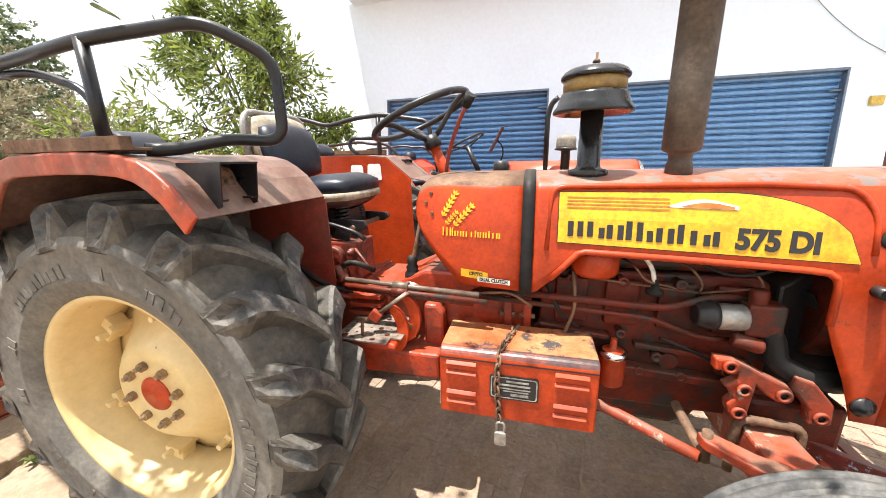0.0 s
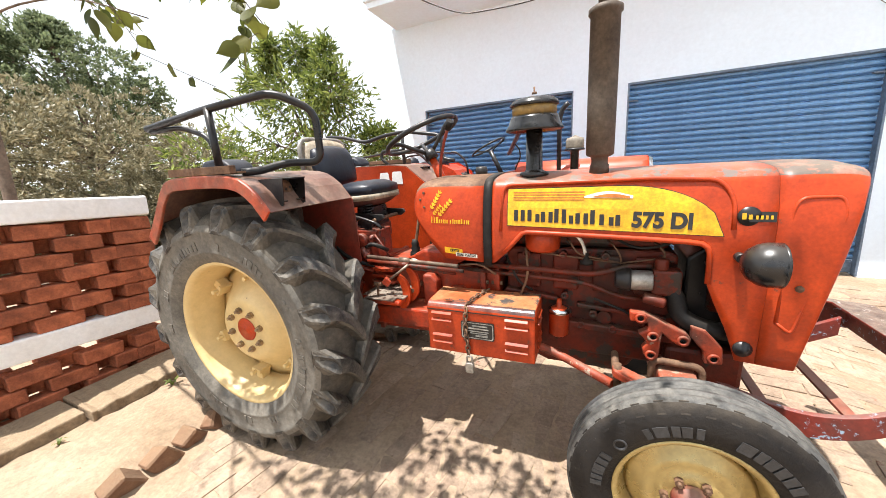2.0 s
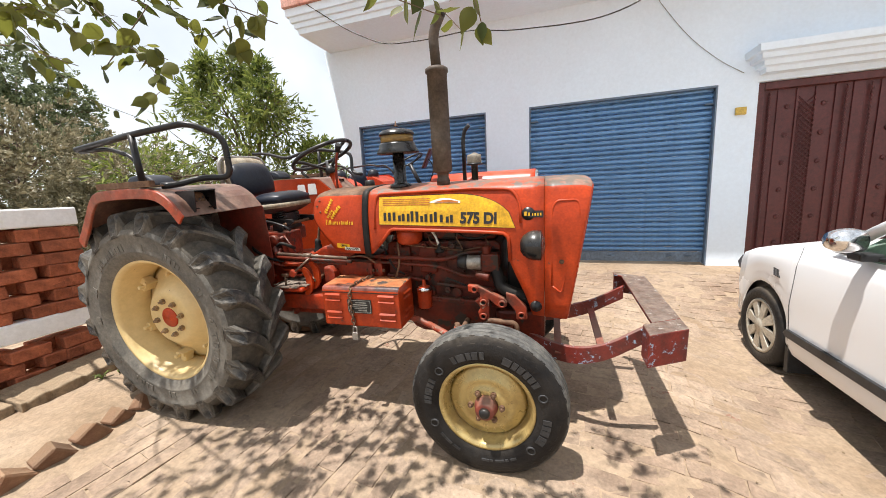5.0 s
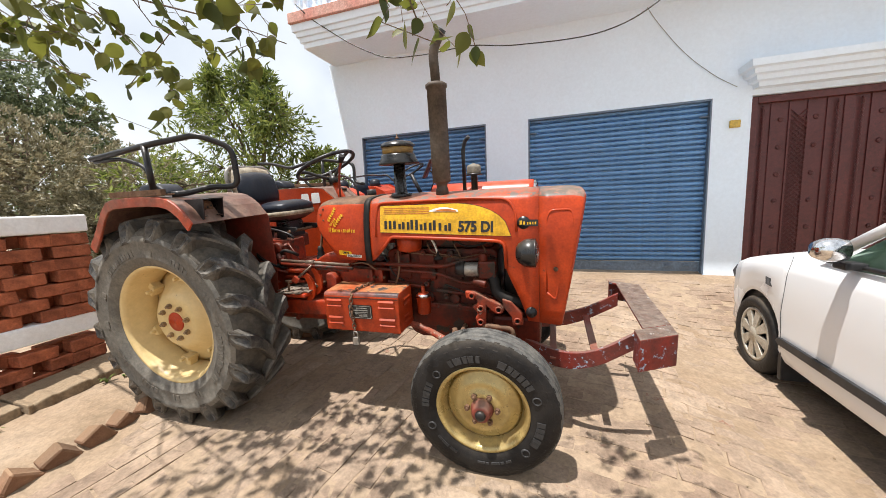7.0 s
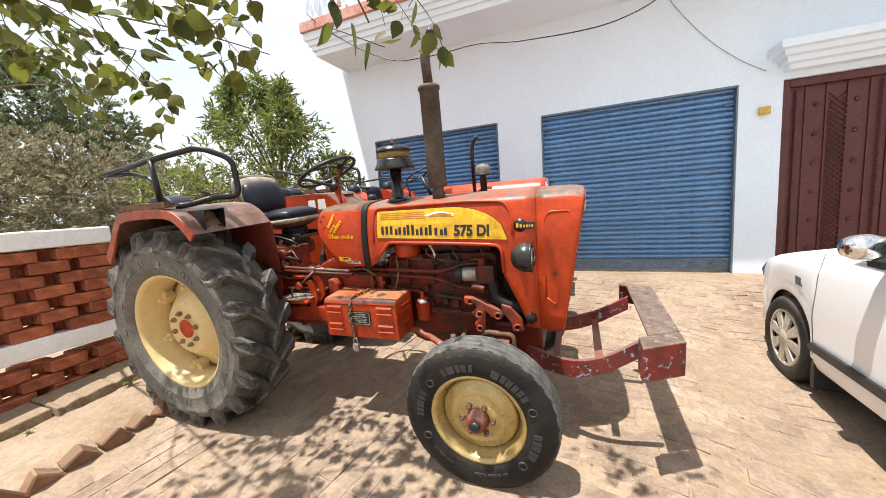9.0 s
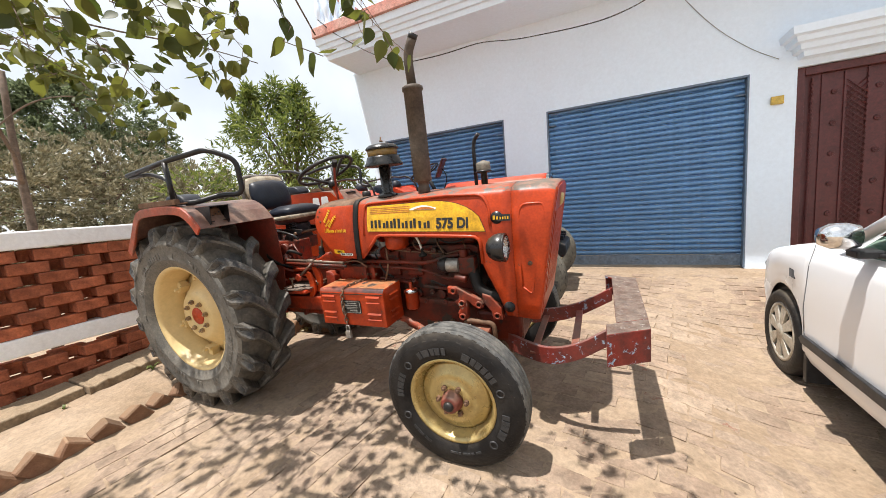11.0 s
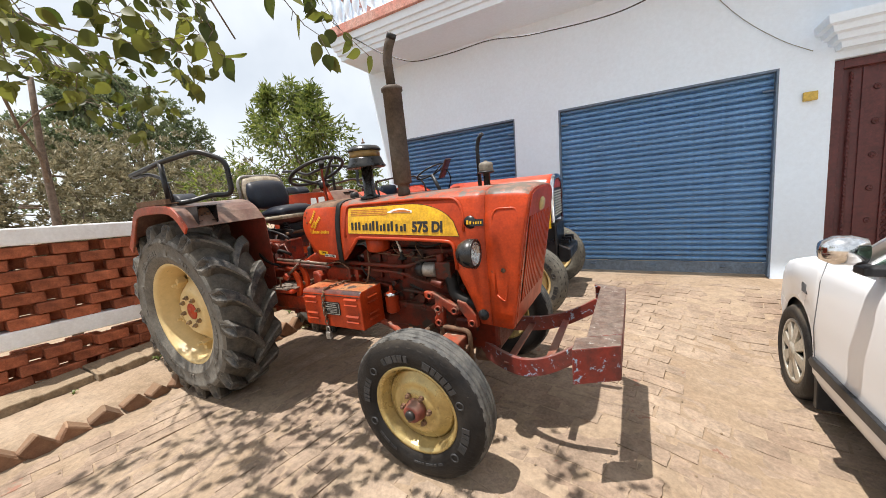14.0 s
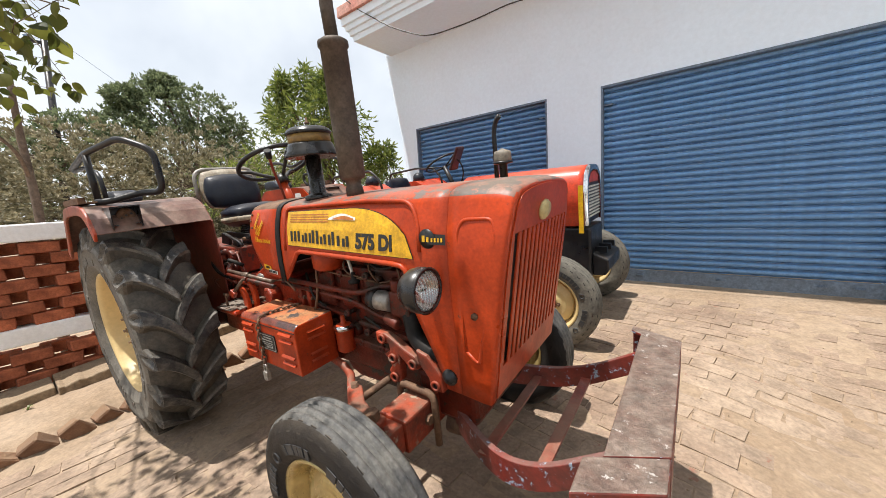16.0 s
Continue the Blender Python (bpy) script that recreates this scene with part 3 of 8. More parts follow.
def rolling_shutter(name, x0, x1, label):
    t = thing(name, label, "shutter", "shop front shutters", "structure")
    bm = bmesh.new()
    z0, z1 = SILL + 0.13, SHUT_TOP
    n = 31
    pitch = (z1 - z0) / n
    pr = [(0.022, 0.0), (0.022, 0.006), (0.000, 0.0065), (-0.003, 0.0095), (0.000, 0.012), (0.016, 0.0125), (0.016, 0.0165), (-0.006, 0.018), (-0.015, 0.026), (-0.021, 0.036), (-0.021, 0.046), (-0.013, 0.057), (0.004, pitch - 0.003), (0.022, pitch - 0.0004)]
    vs = [[bm.verts.new((x, 5.14 + d, z)) for d, z in pr] for x in (x0 + 0.004, x1 - 0.004)]
    for i in range(len(pr) - 1):
        bm.faces.new((vs[0][i], vs[1][i], vs[1][i + 1], vs[0][i + 1])).smooth = i > 6
    slat = part("slat", bm, SHUTTER, t)
    slat.location.z = z0
    for i in range(1, n):
        ob = slat.copy()
        scene.collection.objects.link(ob)
        ob.location = (random.uniform(-0.002, 0.002), random.uniform(-0.0015, 0.0015), z0 + i * pitch)
    bm = bmesh.new()
    box(bm, (x0 + 0.015, 5.115, SILL), (x1 - 0.015, 5.15, SILL + 0.126))
    bar = part("bottom_bar", bm, SHUTBAR, t, "grey-blue scuffed steel bottom bar", 0.004)
    for f in (0.18, 0.5, 0.82, 0.92):
        bm = bmesh.new()
        cx = x0 + (x1 - x0) * f
        box(bm, (cx - 0.045, 5.107, SILL + 0.055), (cx + 0.045, 5.114, SILL + 0.085))
        rod(bm, (cx - 0.03, 5.10, SILL + 0.075), (cx + 0.03, 5.10, SILL + 0.075), 0.008)
        part("hasp", bm, SHUTBAR, bar)
    for a, b, nm in ((x0 - 0.004, x0 + 0.016, "guide_rail"), (x1 - 0.016, x1 + 0.004, "guide_rail")):
        bm = bmesh.new()
        box(bm, (a, 5.046, SILL - 0.02), (b, 5.13, SHUT_TOP))
        part(nm, bm, SHUTBAR, t, "narrow grey steel guide rail", 0.003)
    bm = bmesh.new()
    box(bm, (x0 - 0.004, 5.044, SHUT_TOP - 0.018), (x1 + 0.004, 5.12, SHUT_TOP + 0.006))
    part("lintel_angle", bm, SHUTBAR, t, "", 0.003)
    for xx in (x0 + 0.06, x1 - 0.06):
        bm = bmesh.new()
        box(bm, (xx - 0.05, 5.08, SHUT_TOP - 0.2), (xx + 0.05, 5.115, SHUT_TOP - 0.185))
        part("stop_bracket", bm, SHUTBAR, t)
    return t


rolling_shutter("shutter_1", -1.70, 0.368, "closed blue corrugated rolling steel shutter, smaller one")
rolling_shutter("shutter_2", 0.98, 3.16, "closed blue corrugated rolling steel shutter with scuffed bottom bar")

gate = thing("gate_1", "closed dark maroon ornamental steel gate with studs and lattice", "gate", kind="structure")
bm = bmesh.new()
box(bm, (3.56, 5.16, 0.27), (5.70, 5.20, 2.43))
part("backing_sheet", bm, GATE, gate)
for x0, x1, z0, z1 in ((3.562, 3.64, 0.27, 2.43), (4.46, 4.56, 0.27, 2.35), (5.62, 5.698, 0.27, 2.43), (3.64, 5.62, 2.35, 2.43), (3.64, 4.46, 0.27, 0.36), (4.56, 5.62, 0.27, 0.36)):
    bm = bmesh.new()
    box(bm, (x0, 5.146 if 4.4 < x0 < 4.5 else 5.10, z0), (x1, 5.157, z1))
    part("gate_frame", bm, GATE, gate, "", 0.006)
bm = bmesh.new()
tube(bm, [(3.71 + 0.006 * math.sin(i * 1.5), 5.135 + 0.006 * math.cos(i * 1.5), 0.37 + 0.0093 * i) for i in range(210)], 0.010, 5)
tw = part("twisted_bar", bm, GATE, gate)
for dx in (0.69, 0.90, 1.70):
    ob = tw.copy()
    scene.collection.objects.link(ob)
    ob.location.x = dx
for cx in (4.06, 4.96):
    for k in range(31):
        for s in (-1, 1):
            bm = bmesh.new()
            z = 0.38 + 0.057 * k
            rod(bm, (cx - 0.08, 5.145, z if s > 0 else z + 0.16), (cx + 0.08, 5.145, z + 0.16 if s > 0 else z), 0.006, seg=5)
            part("lattice_bar", bm, GATE, gate)
    for sx in (-0.165, 0.165):
        for k in range(6):
            bm = bmesh.new()
            z = 0.55 + 0.32 * k
            lathe(bm, [(0.0, -0.022), (0.010, -0.020), (0.013, -0.010), (0.020, -0.010), (0.024, -0.016), (0.028, -0.010), (0.030, 0.0)], (cx + sx, 5.16, z), "y", 14)
            part("stud", bm, GATE, gate)
    for sx in (-0.26, -0.085, 0.085, 0.26):
        bm = bmesh.new()
        box(bm, (cx + sx - 0.012, 5.145, 0.37), (cx + sx + 0.012, 5.159, 2.34))
        part("gate_strip", bm, GATE, gate)

bm = bmesh.new()
prof = [(0.0, 2.50), (0.10, 2.50), (0.11, 2.55), (0.15, 2.56), (0.16, 2.61), (0.20, 2.62), (0.21, 2.67), (0.25, 2.68), (0.26, 2.75), (0.0, 2.76)]
vs = [[bm.verts.new(p) for p in ((6.2, FY - d * 1.3, z), (3.66 - d, FY - d * 1.3, z), (3.66 - d * 1.0, FY + 0.01, z))] for d, z in prof]
for a, b in zip(vs, vs[1:]):
    for i in range(2):
        bm.faces.new((a[i], a[i + 1], b[i + 1], b[i]))
tagged(link("gate_canopy", bm, WALLWHITE), "white stepped plaster moulding over the gate", "moulding", kind="structure")
bm = bmesh.new()
box(bm, (3.345, 5.015, 2.085), (3.45, 5.049, 2.17))
jb = tagged(link("junction_box", bm, mat("yellow_plastic", (0.62, 0.42, 0.08), 0.5, 0, (0.5, 0.33, 0.06), 0.5, 8, 60, 0.03), bevel=0.006), "small yellow electrical box on the white wall", "electrical box")
bm = bmesh.new()
tube(bm, rounded([(-2.05, 4.12, 4.12), (-1.904, 4.22, 3.95), (-1.3, 4.26, 3.52), (-0.798, 4.3, 3.27), (-0.2, 4.3, 3.235), (0.372, 4.3, 3.255), (0.75, 4.3, 3.17), (1.428, 4.3, 3.12), (1.8, 4.3, 3.12), (2.15, 4.3, 3.20), (2.9, 4.3, 3.64)], 0.2, 4), 0.007, 6)
tagged(link("power_cable", bm, BLACKPAINT), "dark sagging power cable under the balcony", "cable")
bm = bmesh.new()
tube(bm, rounded([(2.42, 5.03, 3.62), (2.52, 5.03, 3.45), (2.75, 5.035, 3.13), (2.942, 5.035, 2.91), (3.2, 5.035, 2.68), (3.40, 5.035, 2.55)], 0.15, 4), 0.0035, 6)
tagged(link("wall_cable", bm, PLATEPRINT), "grey cable running down the white wall", "cable")

# ---- brick screen wall, kerb and edging ----
screen = thing("wall_brick_screen", "openwork red brick garden wall with white plaster bands", "wall", kind="structure")
for z0, z1, x0 in ((1.215, 1.352, -2.275), (0.405, 0.545, -2.285)):
    bm = bmesh.new()
    n = 14
    for i in range(n):
        y0, y1 = 0.43 + 1.165 * i / n, 0.43 + 1.165 * (i + 1) / n
        w = [0.006 * noise.noise(Vector((y * 6, z0 * 9, 1))) for y in (y0, y1)]
        add(bm, [(x0 + w[0], y0, z0 + w[0]), (x0 + w[1], y1, z0 + w[1]), (x0 + w[1] * 0.5, y1, z1 + w[1]), (x0 + w[0] * 0.5, y0, z1 + w[0]), (x0 - 0.25, y0, z0), (x0 - 0.25, y1, z0), (x0 - 0.25, y1, z1), (x0 - 0.25, y0, z1)],
            [(0, 1, 2, 3), (3, 2, 6, 7), (0, 4, 5, 1), (4, 7, 6, 5)] + ([(0, 3, 7, 4)] if i == 0 else []) + ([(1, 5, 6, 2)] if i == n - 1 else []))
    bmesh.ops.remove_doubles(bm, verts=bm.verts, dist=0.0005)
    part("plaster_band", bm, CAPWHITE, screen, "flaking white plaster band", 0.012)
brick_meshes = []
for k in range(9):
    bm = bmesh.new()
    box(bm, (-0.058, -0.114, -0.0445), (0.058, 0.114, 0.0445))
    for v in bm.verts:
        v.co += Vector([random.uniform(-0.007, 0.007), random.uniform(-0.007, 0.007), random.uniform(-0.004, 0.004)])
    bmesh.ops.bevel(bm, geom=bm.edges, offset=0.007, segments=1, affect="EDGES")
    me = bpy.data.meshes.new("brick")
    bm.to_mesh(me)
    bm.free()
    me.materials.append(BRICK)
    brick_meshes.append(me)
for base, count in ((0.592, 7), (0.02, 4)):
    for c in range(count):
        z = base + 0.0945 * c
        y = 0.44 + (0.0 if c % 2 else 0.16)
        while y < 1.59:
            ob = new("brick", random.choice(brick_meshes))
            ob.parent = screen
            ob.matrix_world = pose(-2.345 + random.uniform(-0.006, 0.006), min(y + 0.112, 1.478), z, random.uniform(-1.5, 1.5), 0, random.uniform(-3, 7))
            y += 0.318
        y = 0.44 + (0.16 if c % 2 else 0.0)
        while y < 1.59:
            ob = new("brick", random.choice(brick_meshes))
            ob.parent = screen
            ob.matrix_world = pose(-2.462 + random.uniform(-0.006, 0.006), min(y + 0.112, 1.478), z, random.uniform(-1.5, 1.5), 0, random.uniform(-3, 5))
            y += 0.318
        for yy in (0.488, 1.53):
            ob = new("brick", random.choice(brick_meshes))
            ob.parent = screen
            ob.matrix_world = pose(-2.40, yy, z, 0, 0, 90 + random.uniform(-3, 3))

kerb = thing("kerb", "dusty chipped concrete kerb step below the brick wall", "kerb", kind="structure")
for y0, y1, x0, x1, h in ((-1.6, 0.93, -2.27, -1.93, 0.135), (0.94, 2.6, -2.27, -1.87, 0.145), (2.62, 4.4, -2.27, -1.87, 0.12)):
    bm = bmesh.new()
    n = 44
    for i in range(n):
        a, b = y0 + (y1 - y0) * i / n, y0 + (y1 - y0) * (i + 1) / n
        wa, wb = [0.024 * noise.noise(Vector((q * 7, h * 30, 5))) + 0.020 * noise.noise(Vector((q * 23, h * 30, 9))) for q in (a, b)]
        ga, gb = gz(-1.9, a), gz(-1.9, b)
        add(bm, [(x1 + wa, a, ga - 0.1), (x1 + wb, b, gb - 0.1), (x1 - 0.012 + wb, b, gb + h + wb), (x1 - 0.012 + wa, a, ga + h + wa), (x0, a, ga - 0.1), (x0, b, gb - 0.1), (x0, b, gb + h), (x0, a, ga + h)],
            [(0, 1, 2, 3), (3, 2, 6, 7), (4, 7, 6, 5)] + ([(0, 3, 7, 4)] if i == 0 else []) + ([(1, 5, 6, 2)] if i == n - 1 else []))
    bmesh.ops.remove_doubles(bm, verts=bm.verts, dist=0.0005)
    part("kerb_stone", bm, KERBMAT, kerb, "", 0.01)
edging = thing("brick_edging", "row of tilted bricks set as a sawtooth garden edging", "edging", kind="structure")
for i in range(30):
    bm = bmesh.new()
    box(bm, (-0.05, -0.058, -0.11), (0.05, 0.058, 0.11))
    for v in bm.verts:
        v.co += Vector([random.uniform(-0.014, 0.014) for _ in range(3)])
    bmesh.ops.bevel(bm, geom=bm.edges, offset=0.009, segments=1, affect="EDGES")
    y = -1.4 + 0.158 * i
    ob = part("brick", bm, EDGEBRICK, edging)
    ob.matrix_world = pose(-1.24 + random.uniform(-0.02, 0.015), y, gz(-1.24, y) + 0.018 + random.uniform(-0.022, 0.018), 45 + random.uniform(-10, 10), random.uniform(-10, 10), random.uniform(-12, 12))
for x, y, rz in ((-0.95, 2.55, 20), (-1.05, 2.9, 70), (-0.75, 2.8, 110), (-1.5, 1.75, 33)):
    bm = bmesh.new()
    box(bm, (-0.058, -0.112, -0.036), (0.058, 0.112, 0.036))
    for v in bm.verts:
        v.co += Vector([random.uniform(-0.01, 0.01) for _ in range(3)])
    b = tagged(link("loose_brick", bm, EDGEBRICK, bevel=0.006), "chipped loose brick lying on the dirt", "brick", "loose bricks")
    b.matrix_world = pose(x, y, dirt(x, y) + 0.03, 4, 3, rz)


# ---- trees ----
def leaf_cloud(name, places, material, parent, length, width, droop, per, spread, fold=0.25):
    """Clusters of real leaves: at every place a tuft of folded blades pointing outwards and down."""
    vs, fs = [], []
    rng = np.random.default_rng(abs(hash(len(places) * 7 + int(length * 1000))) % 1000)
    for px, py, pz, ox, oy, oz in places:
        for _ in range(per):
            a = Vector((ox, oy, oz)) + Vector(rng.normal(0, spread, 3).tolist())
            a.z -= droop * rng.uniform(0.2, 1.0)
            a.normalize()
            s = a.cross(Vector(rng.normal(0, 1, 3).tolist())).normalized()
            u = a.cross(s)
            ln = length * rng.uniform(0.6, 1.25)
            w = width * rng.uniform(0.7, 1.2)
            p = Vector((px, py, pz)) + Vector(rng.normal(0, length * 0.35, 3).tolist())
            k = len(vs)
            mid, tip = p + a * ln * 0.42, p + a * ln - u * ln * 0.10
            vs += [tuple(p), tuple(mid + s * w - u * w * fold), tuple(tip), tuple(mid - s * w - u * w * fold), tuple(mid + u * w * fold * 0.4)]
            fs += [(k, k + 1, k + 4), (k + 1, k + 2, k + 4), (k + 2, k + 3, k + 4), (k + 3, k, k + 4)]
    me = bpy.data.meshes.new(name)
    me.from_pydata(vs, [], fs)
    me.materials.append(material)
    ob = new(name, me)
    ob.parent = parent
    return ob


def tree(name, label, base, trunk_h, r, lobes, material, length, width, per, tufts, droop, group="", trunk_to=None):
    """lobes: centre x, y, z and radii of the crown's masses."""
    t = thing(name, label, "tree", group)
    t.location = base
    b = Vector(base)
    bm = bmesh.new()
    top = Vector(trunk_to) - b if trunk_to else Vector((0.1, 0.05, trunk_h))
    tube(bm, rounded([(0, 0, -0.2), tuple(top * 0.4 + Vector((0.06, -0.05, 0))), tuple(top)], 0.5), r, 9, r * 0.6)
    for cx, cy, cz, rx, ry, rz in lobes:
        e = Vector((cx, cy, cz)) - b
        midp = top * 0.6 + e * 0.4 + Vector((0, 0, 0.1))
        tube(bm, rounded([tuple(top * 0.9), tuple(midp), tuple(e)], 0.4), r * 0.5, 7, r * 0.12)
        for _ in range(5):
            d = Vector([random.gauss(0, 1) for _ in range(3)]).normalized()
            tube(bm, [tuple(midp.lerp(e, 0.5)), tuple(e + Vector((d.x * rx, d.y * ry, d.z * rz)) * 0.4), tuple(e + Vector((d.x * rx, d.y * ry, d.z * rz)) * 0.85)], r * 0.16, 5, r * 0.05)
    part("trunk", bm, BARK, t)
    places = []
    for cx, cy, cz, rx, ry, rz in lobes:
        for _ in range(tufts):
            d = Vector([random.gauss(0, 1) for _ in range(3)]).normalized()
            q = random.uniform(0.35, 1.0) ** 0.6
            wob = 1 + 0.35 * noise.noise(d * 2.5 + Vector((cx, cy, cz)))
            places.append((cx - b.x + d.x * rx * q * wob, cy - b.y + d.y * ry * q * wob, cz - b.z + d.z * rz * q * wob, d.x, d.y, d.z + 0.3))
    leaf_cloud("crown", places, material, t, length, width, droop, per, 0.6)
    return t


tree("mango_tree", "young leafy tree with long narrow bright green leaves", (-3.7, 4.7, 0.25), 1.5, 0.07,
     [(-4.3, 4.3, 2.15, 0.95, 0.8, 0.7), (-3.15, 4.1, 2.3, 0.72, 0.7, 0.65), (-3.5, 4.3, 2.75, 0.55, 0.6, 0.42), (-4.5, 4.2, 1.6, 0.8, 0.8, 0.7), (-2.95, 4.3, 1.6, 0.7, 0.6, 0.6), (-3.4, 4.35, 3.35, 0.17, 0.17, 0.34), (-2.75, 4.2, 2.75, 0.32, 0.32, 0.38), (-4.2, 4.3, 2.95, 0.3, 0.3, 0.3), (-4.4, 3.45, 1.7, 0.6, 0.6, 0.55), (-2.85, 4.55, 2.5, 0.5, 0.45, 0.5), (-2.95, 4.4, 3.2, 0.12, 0.12, 0.30), (-3.75, 4.1, 3.3, 0.12, 0.12, 0.25)], LEAF_MANGO, 0.125, 0.0165, 9, 84, 0.95)
tree("mango_tree", "small sapling with narrow green leaves beside the white wall", (-2.6, 5.3, 0.2), 1.2, 0.03,
     [(-2.55, 5.1, 1.85, 0.34, 0.3, 0.42), (-2.5, 5.1, 2.15, 0.18, 0.15, 0.26), (-2.75, 5.1, 2.1, 0.14, 0.14, 0.28)], LEAF_MANGO, 0.10, 0.019, 8, 55, 0.6)
tree("thorn_bush", "tall dry grey-green thorny bush beyond the brick wall", (-9.0, 4.0, 0.1), 1.2, 0.08,
     [(-9, 4, 2.0, 1.7, 1.7, 1.5), (-8.2, 2.2, 1.9, 1.6, 1.5, 1.5), (-9.5, 6.2, 1.8, 1.8, 1.6, 1.4), (-9.8, 0.4, 1.9, 1.6, 1.6, 1.5), (-8.6, 5.2, 1.0, 1.3, 1.4, 1.0), (-10.5, -1.6, 1.5, 1.7, 1.6, 1.4), (-8.0, 3.4, 0.6, 1.0, 1.6, 0.8)], LEAF_GREY, 0.098, 0.021, 24, 660, 0.2, "background trees")
tree("acacia_tree", "broad dark green tree standing behind the dry bushes", (-14.0, 6.0, 0.1), 2.5, 0.18,
     [(-14, 5.2, 5.15, 1.4, 1.2, 1.15), (-14, 6.5, 5.3, 1.4, 1.2, 1.0), (-14.2, 4.2, 4.4, 1.2, 0.9, 0.9), (-14, 7.5, 4.5, 1.2, 0.9, 0.9), (-14, 5.9, 3.8, 1.8, 2.3, 1.1), (-14, 5.5, 6.1, 0.5, 0.5, 0.4), (-14.1, 4.4, 5.5, 0.5, 0.6, 0.4), (-14.4, 7.6, 3.4, 1.5, 1.5, 0.9), (-14, 3.0, 3.9, 1.2, 1.2, 0.9), (-14.3, 1.6, 3.3, 1.4, 1.3, 0.8)], LEAF_DARK, 0.115, 0.032, 14, 300, 0.25, "background trees")
tree("acacia_tree", "distant low green trees along the field edge", (-24.0, 16.0, 0.1), 2.0, 0.2,
     [(-24, 16, 3.0, 3.5, 3.5, 2.0), (-22, 22, 2.8, 3.5, 3.5, 1.9), (-27, 9, 3.0, 3.5, 3.5, 2.0), (-28, 2, 3.0, 3.5, 3.5, 2.0), (-28, -6, 3.0, 3.5, 3.5, 2.2), (-17, 26, 2.4, 3.0, 3.0, 1.8)], LEAF_DARK, 0.28, 0.08, 10, 260, 0.2, "background trees")

# the slender tree whose limb reaches over the yard
over = thing("shade_tree", "slender leaning tree with broad heart-shaped leaves overhead", "tree")
over.location = (-2.85, 1.05, 0.0)
ob_ = Vector(over.location)
bm = bmesh.new()
limbs = [
    [(-2.25, 0.86, 2.1), (-2.2, 0.85, 2.12), (-1.5, 0.6, 2.55), (-0.6, 0.3, 2.75), (0.3, 0.15, 2.8)],
    [(-1.5, 0.6, 2.55), (-0.9, 0.75, 2.45), (-0.35, 0.9, 2.25), (0.05, 0.98, 2.12), (0.35, 1.03, 1.99)],
    [(-0.6, 0.3, 2.75), (0.0, 0.6, 2.55), (0.45, 0.85, 2.35), (0.75, 1.0, 2.15)],
    [(0.3, 0.15, 2.8), (0.8, 0.35, 2.45), (1.0, 0.5, 2.05), (1.08, 0.62, 1.76)],
    [(0.3, 0.15, 2.8), (1.0, 0.2, 2.6), (1.3, 0.4, 2.1), (1.38, 0.54, 1.72)],
    [(-1.5, 0.6, 2.55), (-1.1, 0.3, 2.5), (-0.8, 0.35, 2.3), (-0.5, 0.5, 2.1)],
    [(0.3, 0.15, 2.8), (0.9, -0.3, 2.85), (1.6, -0.5, 2.75), (2.3, -0.5, 2.6)],
    [(-0.6, 0.3, 2.75), (-0.3, -0.3, 2.85), (0.2, -0.7, 2.85), (0.9, -0.9, 2.8)],
    [(-2.2, 0.85, 2.1), (-1.7, 0.9, 2.2), (-1.2, 0.95, 2.15), (-0.8, 1.0, 2.0)],
]
for i, l in enumerate(limbs):
    bm = bmesh.new()
    tube(bm, rounded([tuple(Vector(p) - ob_) for p in l], 0.25), 0.013 if i == 0 else 0.006, 7, 0.005 if i == 0 else 0.002)
    part("limb", bm, BARK, over)
bm = bmesh.new()
tube(bm, rounded([(-0.05, 0.05, -0.15), (-0.03, 0.03, 0.7), (-0.06, 0.06, 1.5), (-0.02, 0.04, 2.15), (0.04, 0.05, 2.7)], 0.3), 0.042, 10, 0.022)
tube(bm, rounded([(-0.05, 0.05, 1.75), (0.15, 0.0, 1.95), (0.65, -0.2, 2.12)], 0.15), 0.018, 8, 0.013)
part("trunk", bm, BARK, over, "thin grey-brown upright trunk")
random.seed(11)
places = []


def along(l, u):
    k = u * (len(l) - 1)
    i = min(int(k), len(l) - 2)
    return Vector(l[i]).lerp(Vector(l[i + 1]), k - i)


def hidden_above(x, y):
    """Where the unseen leaf canopy begins: high enough to stay out of view."""
    return 1.90 + 0.60 * math.hypot(max(0.0, abs(x - 1.3) - 0.75), y - 0.02)


